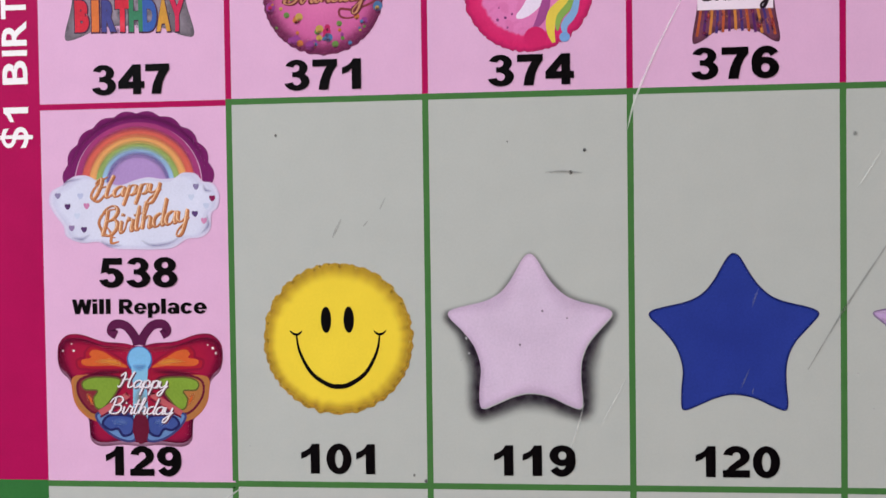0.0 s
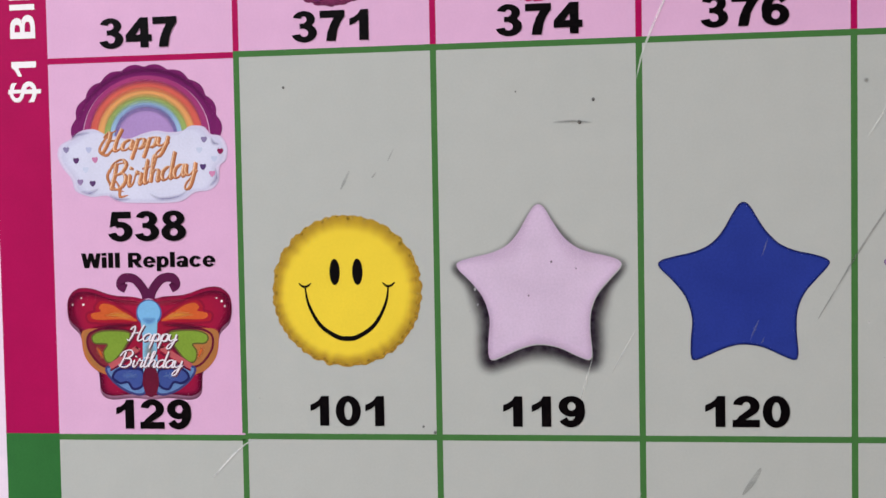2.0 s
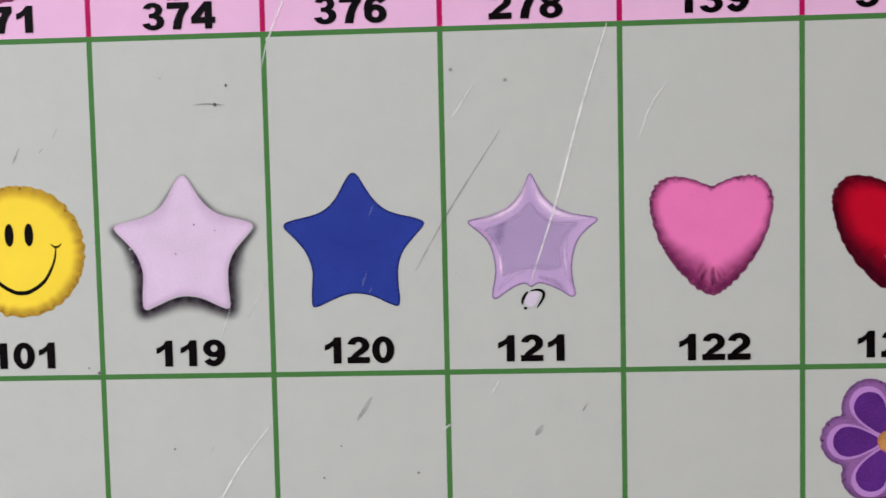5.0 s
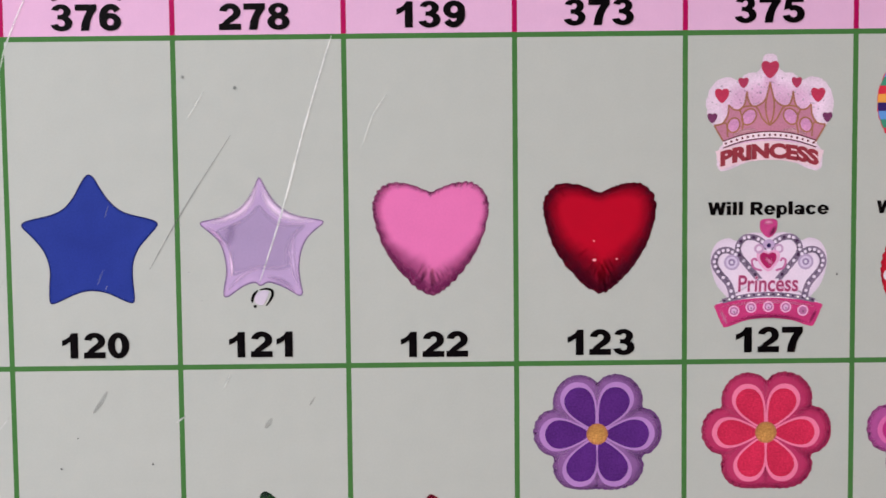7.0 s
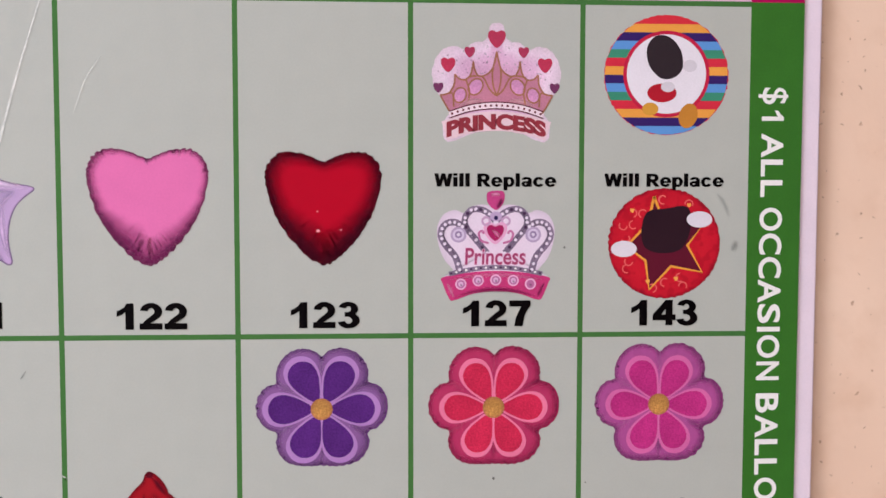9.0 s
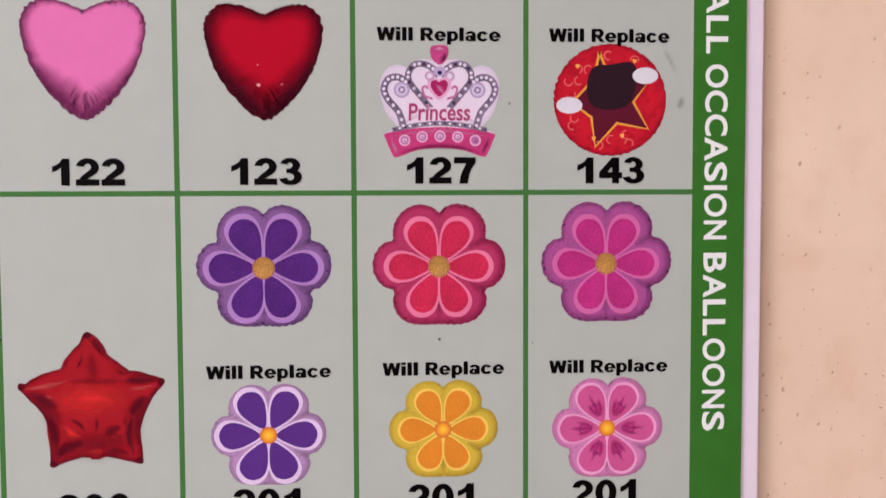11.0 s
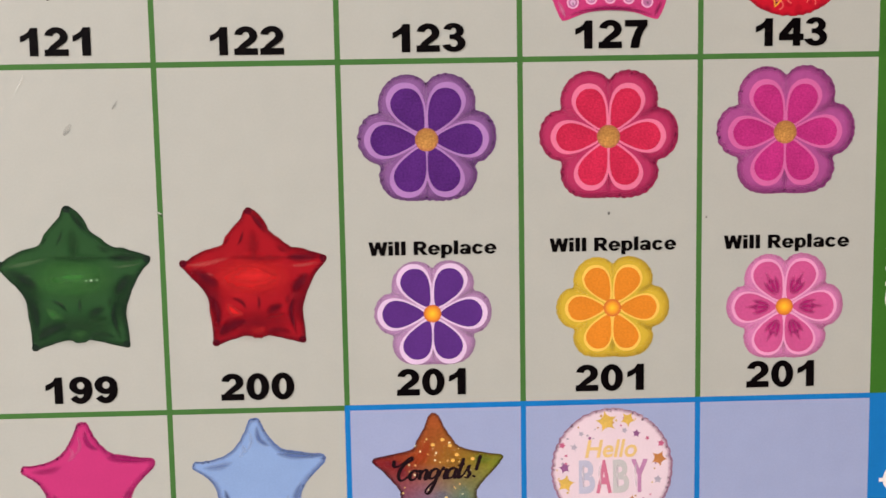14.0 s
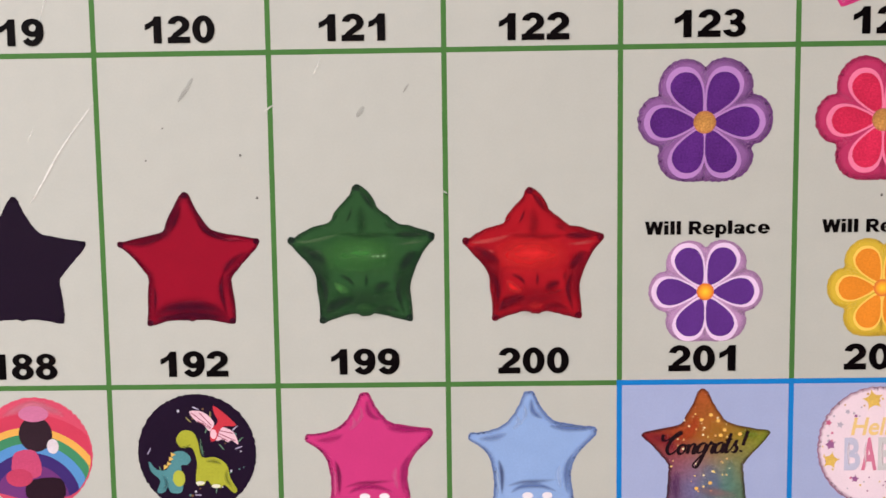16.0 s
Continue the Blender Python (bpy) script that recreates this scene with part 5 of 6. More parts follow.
def flower_picture(x, z, k, body, rim, line, petal, heart_of, reach, label, seed, small=False):
    outline = ruffled([(a * k, b * (k if not small else k * 0.985)) for a, b in spline(FLOWER, 4)], 0.5 if not small else 0.25, 60, seed)
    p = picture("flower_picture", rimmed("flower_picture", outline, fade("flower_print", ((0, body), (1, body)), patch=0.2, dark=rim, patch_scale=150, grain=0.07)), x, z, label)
    depth = 0.55 if small else 1.0
    edge_shade(p, outline, rim, [(a, w * k, t * depth) for a, w, t in ((90, 2.2, 0.6), (45, 3.4, 0.8), (0, 3.4, 0.9), (-45, 3.4, 0.85), (-90, 3.2, 0.8), (-135, 2.8, 0.65), (180, 2.2, 0.55), (135, 2.2, 0.5))], 2)
    crimps(p, outline, 34 if not small else 14, 1.5 * k, tuple(int(v * 0.75) for v in rim), seed, 0.6 * depth, 0.4, 3)
    # Top and left lobes lighter, the rest darker: light and shade in the ink.
    lit = tuple(min(255, int(v * 1.12 + 8)) for v in body)
    for a in (90, 150, 210, 30, -30, -90):
        tone = lit if a in (90, 150, 210) else rim
        airbrush(p, [rot((11.5 * k, 0), a), rot((19.4 * k, 0), a)], 1.7 * k, tone, 0.5, 3, "print_mottle")
    r_out, r_in, w_out, w_in = reach
    for a in (0, 61, 119, 180, 244, 296):
        dz = 0 if small else -0.4
        add("petal_outline", flat("petal_outline", teardrop(1.6, r_out, w_out, a), ink(*line, grain=0.06)), p, 0, dz, 4)
        add("petal", flat("petal", teardrop(2.8, r_in, w_in, a), ink(*petal, grain=0.12 if small else 0.26)), p, 0, dz, 5)
        if small == "veined":
            for b0, b1 in ((0, 0), (0.34, 2.2), (-0.34, -2.2)):
                airbrush(p, [rot((5.0, b0), a), rot((8.0, b1 * 0.7), a), rot((11.4 if b1 else 14.2, b1), a)], 1.0, (178, 40, 116), 0.95, 6.4, "petal_vein")
            airbrush(p, [rot((9.0, -1.8), a), rot((10.2, 0), a), rot((9.4, 1.8), a)], 0.8, (184, 46, 122), 0.7, 6.6, "petal_vein")
    add("flower_heart", rimmed("flower_heart", disc((3.1 if small else 4.0), n=30), fade("flower_heart_print", heart_of, grain=0.4 if not small else 0.05)), p, 0, 0 if small else -0.4, layer=7.4)


GLITTER = ((0, (196, 140, 78)), (0.7, (190, 134, 74)), (1, (178, 110, 80)))
BEAD = ((0, (246, 196, 60)), (0.5, (240, 160, 50)), (1, (206, 100, 56)))
flower_picture(215.7, -26.2, 1.0, (134, 90, 146), (108, 66, 120), (172, 124, 186), (84, 38, 116), GLITTER, (21.4, 19.3, 12.9, 10.9), "printed purple daisy balloon with a glitter middle", 11)
flower_picture(278.3, -26.2, 1.01, (178, 52, 96), (150, 36, 78), (226, 116, 152), (200, 42, 78), GLITTER, (20.0, 18.1, 11.9, 9.8), "printed red daisy balloon with pink petal outlines", 12)
flower_picture(339.7, -25.7, 1.015, (168, 78, 142), (132, 58, 114), (206, 100, 160), (186, 48, 124), GLITTER, (20.0, 18.1, 11.9, 9.8), "printed magenta daisy balloon with a glitter middle", 13)
flower_picture(216.6, -86.9, 0.86, (176, 134, 178), (152, 112, 150), (220, 190, 224), (88, 46, 126), BEAD, (19.3, 17.5, 11.7, 9.9), "printed small lilac daisy with purple petals", 14, "plain")
flower_picture(279.6, -86.2, 0.835, (206, 172, 62), (178, 146, 52), (238, 192, 92), (222, 132, 44), BEAD, (16.7, 15.6, 9.9, 8.7), "printed small yellow daisy with orange petals", 15, "plain")
flower_picture(340.4, -87.1, 0.87, (208, 124, 176), (180, 106, 148), (230, 156, 198), (202, 84, 142), BEAD, (18.7, 17.6, 11.4, 10.0), "printed small pink daisy with veined petals", 16, "veined")


# foil stars
CRISP = [(-0.7, 26.5), (1.1, 25.6), (2.1, 23.2), (3.5, 20.2), (6.1, 16.1), (9, 12.9), (14.7, 11.4), (23.2, 9.9), (25.3, 9.4), (25.7, 7.9), (24.4, 5.7), (21.2, 2.3), (17.7, -1.8), (15.5, -4.9), (15.9, -8.9), (16.5, -13.7), (16.7, -19.6), (15.8, -21.1), (13.6, -21.1), (8.2, -20), (3.4, -19.7), (0.6, -20.3),
         (-1.8, -19.7), (-9, -20.2), (-11.5, -21.2), (-14.6, -21.6), (-15.6, -20.4), (-15.3, -16.1), (-15.1, -9.3), (-14.6, -4.5), (-16.8, -1), (-19.7, 2.8), (-23.3, 6.2), (-25.3, 7.3), (-24.9, 8.8), (-22.1, 9.2), (-15.3, 10.9), (-9.1, 12.4), (-7.2, 16.6), (-5, 20.6), (-2.8, 24.6)]
FULL = [(-1.4, 27.5), (0.9, 26.7), (3.3, 24.4), (5.2, 21.4), (6.2, 19), (9.8, 16.3), (13.5, 13.3), (17.2, 12.8), (21.2, 11.4), (24.9, 10.3), (26.5, 9.1), (25.9, 7.3), (23.5, 4.8), (21.1, 0.9), (19, -3.8), (17.4, -9.3), (17.8, -14.1), (18.2, -19.9), (17.6, -21.8), (15.9, -21.8), (9.8, -20.2), (4.7, -19.1),
        (2.3, -20), (-0.4, -19.9), (-2.8, -19), (-7.2, -20), (-11.3, -21.3), (-14.1, -22.5), (-15.4, -21.6), (-15.4, -16.5), (-16.2, -10.3), (-16.7, -5.1), (-19.3, -0.7), (-22.3, 2.4), (-24.9, 5.5), (-26.4, 6.9), (-26.1, 8.6), (-24.2, 8.6), (-20.7, 10.9), (-15.9, 12.9), (-11.2, 14.2), (-9.7, 17.2), (-6.6, 20.9), (-3.8, 23.9), (-2.9, 26.5)]
HOLLOW = [(-1.8, 23.6), (0.2, 23.6), (1.2, 21.9), (2.5, 19.1), (4.9, 15.5), (8.3, 12.5), (12.7, 11.6), (18.2, 10.6), (22.3, 10.3), (23.5, 9), (23, 6.9), (20.2, 4.1), (16.7, 0.3), (14.5, -4.3), (14.1, -9.3), (14.7, -13.5), (15.3, -18.5), (15.6, -22.1), (14.3, -23.7), (10.7, -22.1), (5.2, -20.2), (-0.3, -19.5),
          (-5.9, -20.4), (-12.2, -23.3), (-14.9, -23.3), (-15.1, -20.4), (-14.5, -15.9), (-14.1, -9.7), (-15.2, -2.6), (-17.2, 1.3), (-20.2, 3.8), (-23, 5.6), (-23.3, 7), (-22.4, 8.4), (-19.8, 8.4), (-14.2, 9.5), (-9.7, 11.8), (-6.5, 15.6), (-4.3, 19.8), (-3, 23)]


def tip_knobs(p, spots, rgb, k=1.0):
    for a, b in spots:
        add("tip_knob", flat("tip_knob", spline([(u * k, v * k) for u, v in ((1.3, 0.3), (0.8, 1.1), (-0.7, 1.1), (-1.3, 0), (-0.7, -1.1), (0.9, -1.1))], 3), ink(*rgb)), p, a, b, 1.5)


def crisp_star(x, z, k, inner, rim, label, seed, plain=False):
    line = ruffled([(a * k, b * k) for a, b in spline(CRISP, 3)], 0.3, 46, seed)
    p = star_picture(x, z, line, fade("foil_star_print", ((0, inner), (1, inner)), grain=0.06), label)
    tip_knobs(p, [(a * k, b * k) for a, b in ((-0.7, 25.5), (24.8, 8.6), (-24.4, 8.0), (15.4, -20.2), (-14.6, -20.8))], rim, 0.9)
    if plain:
        return p
    # Shade along the foil's edge and folds, put into the printed colour.
    edge_shade(p, line, rim, ((90, 3.0, 0.8), (60, 3.5, 0.8), (20, 2.0, 0.7), (-20, 3.5, 0.7), (-50, 2.5, 0.7), (-90, 3.0, 0.9), (-130, 2.5, 0.7), (-160, 3.0, 0.6), (160, 2.0, 0.8), (120, 4.0, 0.85)), 2, lean=0.35)
    for ln, w, rgb, s in (([(-14, -19), (-8, -15.8), (0, -15), (8, -15.8), (14.6, -19)], 3.4, rim, 1.0), ([(-13, -19.2), (0, -17.8), (14, -19)], 1.5, rim, 1.0), ([(-12.6, -7), (-12.4, -12), (-13, -18)], 0.9, rim, 0.8), ([(12.4, -3), (11.6, -9), (13.4, -18)], 1.4, rim, 0.9),
                          ([(-6.2, 12.4), (-4.0, 16.6), (-1.8, 22)], 1.5, rim, 0.8), ([(-23, 8), (-15, 8.4), (-8, 11)], 1.4, rim, 0.7), ([(21, 5), (15, 0.6), (12.2, -3.4)], 1.6, rim, 0.7), ([(3, 17.4), (6.4, 12.6), (13, 9.6), (22, 8.6)], 1.1, rim, 0.8), ([(-4, -17.4), (-2, -17)], 0.9, inner, 0.5), ([(12, 9.6), (20, 9.4)], 0.6, tuple(min(255, int(v * 1.1 + 30)) for v in inner), 0.6)):
        airbrush(p, [(a * k, b * k) for a, b in ln], w, rgb, s, 3)
    return p


def crumpled_star(x, z, k, inner, mid, rim, lit, label, seed):
    """A full foil star: a highlight printed in its middle, and shaded folds that run in from the tips and up from the
    foot.
    """
    line = ruffled([(a * k, b * k) for a, b in spline(FULL, 3)], 0.3, 46, seed)
    p = star_picture(x, z, line, fade("foil_star_print", ((0, mid), (1, mid)), grain=0.07), label)
    tip_knobs(p, [(a * k, b * k) for a, b in ((-1.2, 26.4), (25.2, 8.8), (-25.2, 7.8), (17, -20.8), (-14.4, -21.4))], rim)
    airbrush(p, [(-15 * k, 1.6 * k), (-7 * k, 2.4 * k), (3 * k, 2.4 * k), (14 * k, 2.2 * k)], 8.4 * k, inner, 1.0, 1.8, "foil_core", 0.5)
    airbrush(p, [(-10 * k, 2.4 * k), (0, 3 * k), (9 * k, 2.6 * k)], 5.4 * k, inner, 1.0, 2.2, "foil_core", 0.5)
    edge_shade(p, line, rim, ((90, 1.8, 0.6), (60, 2.4, 0.5), (20, 2.2, 0.75), (-20, 3.0, 0.7), (-50, 2.6, 0.7), (-90, 1.8, 0.5), (-125, 2.6, 0.75), (-160, 3.2, 0.75), (165, 2.0, 0.7), (125, 2.0, 0.3)), 2.8, lean=0.3)
    low = tuple(int(u * 0.55 + v * 0.45) for u, v in zip(mid, rim))
    airbrush(p, [(-12 * k, -13 * k), (0, -14.6 * k), (13 * k, -13.4 * k)], 6.0 * k, low, 0.75, 2.4, "foil_fold", 0.5)
    airbrush(p, [(-19 * k, 3 * k), (-14 * k, -4 * k), (-13.6 * k, -14 * k)], 3.6 * k, low, 0.7, 2.4, "foil_fold", 0.4)
    airbrush(p, [(19 * k, 4 * k), (15 * k, -4 * k), (15 * k, -15 * k)], 3.6 * k, low, 0.7, 2.4, "foil_fold", 0.4)
    folds = (
        ([(-0.4, 25.6), (2.4, 22), (4.6, 18.4)], 1.3, rim, 0.9), ([(-3, 19.6), (-4, 16.4), (-5.4, 13.8)], 0.6, rim, 0.8), ([(-24, 7), (-17, 7.6), (-8, 9.8)], 1.0, lit, 0.7), ([(-23, 6), (-17, 2.4), (-12.4, -1)], 2.6, rim, 0.9), ([(-17, 4.2), (-14.2, 3.2)], 0.4, lit, 0.9),
        ([(-15.4, -4), (-13.4, -10), (-13.2, -18)], 1.4, rim, 0.95), ([(-16, -5), (-15.4, -12), (-15, -19)], 0.6, mid, 0.9), ([(11.4, 9.4), (17, 9.4), (24, 9)], 1.9, rim, 0.95), ([(13, 6.2), (18, 6.4), (23.4, 7.4)], 0.8, lit, 0.6), ([(20, 3.6), (16.4, 0), (14, -3.6)], 2.1, rim, 0.95),
        ([(14.4, -5), (13, -11), (15.2, -19.6)], 1.3, rim, 0.95), ([(12, -4), (11.6, -8)], 0.9, rim, 0.5), ([(-12, -19.4), (-9, -15.6), (-3, -13.4)], 2.4, rim, 0.9), ([(-10.4, -13.6), (-12, -17), (-13.4, -20)], 1.2, rim, 0.9), ([(-8.4, -4.8), (-5, -6.4), (-2.8, -9.2)], 1.0, rim, 0.75),
        ([(-10, -7), (-7.6, -10), (-3.8, -11.6)], 2.0, inner, 0.95), ([(1.5, -4.2), (1.6, -7), (1.4, -9.6)], 0.8, rim, 0.7), ([(4.4, -11.4), (7, -9.2), (10.6, -7.8)], 2.2, rim, 0.8), ([(4, -12.6), (8, -12), (11, -11)], 0.9, mid, 0.8), ([(-2, -16.4), (1, -17.2), (4, -16.4)], 1.6, inner, 0.5),
        ([(4, -17.4), (9, -17.2), (14, -18.6)], 1.4, rim, 0.6), ([(8, 14), (13, 10.6)], 1.2, rim, 0.5), ([(-8, 17), (-10.4, 14.4)], 0.5, rim, 0.5), ([(-9, 9.8), (2, 9.2), (12, 9.4)], 1.4, tuple(int(u * 0.7 + v * 0.3) for u, v in zip(mid, rim)), 0.6), ([(0, 20), (0.4, 14), (0, 9)], 2.4, tuple(int(u * 0.7 + v * 0.3) for u, v in zip(mid, rim)), 0.6))
    for ln, w, rgb, s in folds:
        airbrush(p, [(a * k, b * k) for a, b in ln], w, rgb, s, 3.4)
    return p


def hollow_star(x, z, inner, rim, deep, lit, label, seed):
    line = ruffled(spline(HOLLOW, 3), 0.4, 60, seed)
    p = star_picture(x, z, line, fade("foil_star_print", ((0, inner), (1, inner)), grain=0.05), label)
    # Edge and folds carry the foil's shade and highlights as ink.
    edge_shade(p, line, rim, ((90, 2.0, 0.8), (60, 2.4, 0.8), (20, 2.6, 0.8), (-10, 2.6, 0.6), (-60, 2.6, 0.7), (-90, 3.0, 0.9), (-130, 2.0, 0.8), (180, 2.2, 0.7), (160, 1.4, 0.8), (120, 1.6, 0.7)), 2, lean=0.3)
    crimps(p, line, 40, 1.0, deep, seed, 0.9, 0.45, 3)
    for ln, w, rgb, s in (([(-0.4, 21), (0.4, 16), (4.0, 13.4)], 1.3, rim, 0.9), ([(6, 10.6), (13, 9.8), (22, 9.6)], 1.5, rim, 0.9), ([(14.6, 0), (12.2, -6), (12.6, -15)], 1.5, rim, 0.7), ([(-12.4, -1.6), (-11.2, -7), (-11.2, -15)], 1.2, deep, 0.8), ([(-13.4, -4), (-12.6, -10), (-12.8, -16)], 0.7, lit, 0.7), ([(-9.4, -12), (-4.4, -10.4), (2, -10), (9, -9.4)], 1.0, deep, 0.5),
                          ([(-8, -14.4), (-4, -12), (3, -11.8), (9, -14)], 1.2, rim, 0.9), ([(-6, 15), (-5, 12), (-7, 9.6)], 1.0, lit, 0.6), ([(-3, 19), (-2.4, 15), (-4.6, 11)], 0.8, lit, 0.5), ([(-20, 6), (-14, 6.4), (-9, 8)], 1.6, rim, 0.5), ([(10, -4), (9.4, -8), (10.4, -13)], 1.2, lit, 0.5)):
        airbrush(p, ln, w, rgb, s, 3.4)
    for a, r in ((-1.8, 2.0), (5.4, 1.9)):
        add("glint", flat("glint", disc(r, 1.3, 16), ink(222, 214, 224)), p, a, -15.4, 5)
    return p


crisp_star(-31.1, -75.4, 0.965, (27, 15, 33), (21, 10, 27), "printed black star balloon", 21, True)
crisp_star(30.8, -75.4, 1.0, (138, 14, 38), (70, 8, 34), "printed dark red foil star balloon", 22)
q = crumpled_star(93.4, -74.4, 1.0, (58, 112, 58), (40, 76, 44), (34, 48, 40), (84, 118, 80), "printed dark green foil star balloon", 23)
dots(q, [(4.2, 1.6), (6.0, 1.7), (8.0, 1.8)], 0.26, [LETTER], "glint", 5)
crumpled_star(155.0, -75.0, 0.955, (214, 42, 46), (158, 22, 34), (98, 12, 32), (214, 84, 84), "printed bright red foil star balloon", 24)
hollow_star(94.6, -146.2, (190, 54, 116), (160, 32, 100), (98, 20, 64), (226, 104, 158), "printed hot pink foil star balloon", 25)
hollow_star(154.4, -146.2, (132, 160, 208), (96, 118, 170), (58, 62, 104), (166, 190, 228), "printed light blue foil star balloon", 26)

# congratulations star: an ink that runs from orange over green and red to violet
def congrats_ink():
    m, n, l, b = tree("congrats_star_print", 0.4)
    sep = n.new("ShaderNodeSeparateXYZ")
    l.new(coords(n), sep.inputs[0])

    def rng(sock, a, c):
        mr = n.new("ShaderNodeMapRange")
        l.new(sock, mr.inputs[0])
        mr.inputs[1].default_value, mr.inputs[2].default_value = a, c
        return mr.outputs[0]
    side = ramp(n, l, rng(sep.outputs[0], -0.024, 0.024), ((0.0, srgb(122, 20, 44)), (0.3, srgb(156, 66, 40)), (0.65, srgb(150, 112, 46)), (1.0, srgb(98, 120, 40))))
    low = ramp(n, l, rng(sep.outputs[0], -0.02, 0.02), ((0.0, srgb(112, 58, 78)), (0.4, srgb(102, 96, 134)), (0.7, srgb(88, 124, 116)), (1.0, srgb(98, 106, 58))))
    col = blend(n, l, ramp(n, l, rng(sep.outputs[2], 0.006, -0.012), ((0, grey(0)), (1, grey(1)))), side, low)
    col = blend(n, l, ramp(n, l, rng(sep.outputs[2], 0.006, 0.022), ((0, grey(0)), (1, grey(0.9)))), col, srgb(168, 82, 44))
    finish(n, l, b, col, 0.25, 900)
    return m


CONGRATS = [(-0.9, 24.2), (1, 22.8), (2.6, 19.2), (4.9, 15.6), (7.7, 12), (13.2, 10.2), (18.6, 9.1), (22.9, 8.5), (23.2, 6.9), (20.2, 3.1), (16.8, -0.5), (14.1, -4.1), (14.1, -7.3), (14.8, -14.6), (15.2, -19.6), (13.6, -21), (6, -19.2), (0.4, -18.8), (-5.4, -19.2), (-12.8, -21), (-14.3, -19.6), (-13.7, -14.2),
            (-13.3, -6.9), (-13.5, -3.7), (-16.4, -0.1), (-19.6, 3.6), (-22.8, 6.4), (-22.5, 8), (-18.8, 8.9), (-13.3, 10), (-8.7, 11.3), (-6.7, 15), (-4.4, 18.9), (-2.9, 22.9)]
congrats_line = ruffled(spline(CONGRATS, 3), 0.35, 40, 31)
c = star_picture(217.2, -146.4, congrats_line, congrats_ink(), "printed rainbow-coloured star balloon with script lettering")
edge_shade(c, congrats_line, (70, 34, 40), ((90, 1.6, 0.6), (10, 1.4, 0.6), (-30, 1.8, 0.6), (-90, 2.0, 0.5), (-150, 1.8, 0.7), (165, 1.6, 0.8), (120, 1.6, 0.6)), 2, lean=0.3)
for line, w, rgb, s in (([(-3, 15), (-5, 9), (-10, 4)], 3.0, (176, 64, 36), 0.7), ([(3, 13), (5, 7), (10, 4)], 3.0, (168, 110, 44), 0.7), ([(12, 7), (20, 7)], 2.2, (116, 134, 46), 0.8), ([(-20, 6.6), (-14, 5), (-11, 0)], 2.6, (140, 28, 50), 0.8), ([(-10, -6), (-10.6, -12), (-10, -18)], 2.6, (96, 50, 96), 0.7), ([(0, -4), (3, -10), (2, -18)], 4.0, (110, 120, 158), 0.6), ([(9, -2), (9, -8), (7, -13)], 2.6, (92, 134, 126), 0.6), ([(-4, -13), (4, -14.6), (12, -16)], 2.2, (150, 110, 112), 0.6)):
    airbrush(c, line, w, rgb, s, 2.6, "print_mottle")
add("script_line", script_mesh("script_line", "Congrats!", 31.0, 13.6, ink(30, 16, 22), 1.35, 0.3, 1.5, 0.5), c, 0.2, 1.7, 5)
dots(c, scatter(40, 13, 17, 6), 0.34, [ink(226, 196, 120), ink(232, 214, 170), ink(206, 160, 110)], "glitter_fleck", 4)
for a, b in ((-1.4, 12.6), (2, 14.4), (4.6, 12.2), (7, 8.8), (5.6, 6.8), (12.6, 7.2), (-3, -13), (2, -11)):
    add("glitter_fleck", flat("glitter_fleck", disc(0.75, 0.65, 10), ink(228, 176, 92)), c, a, b, 4.4)


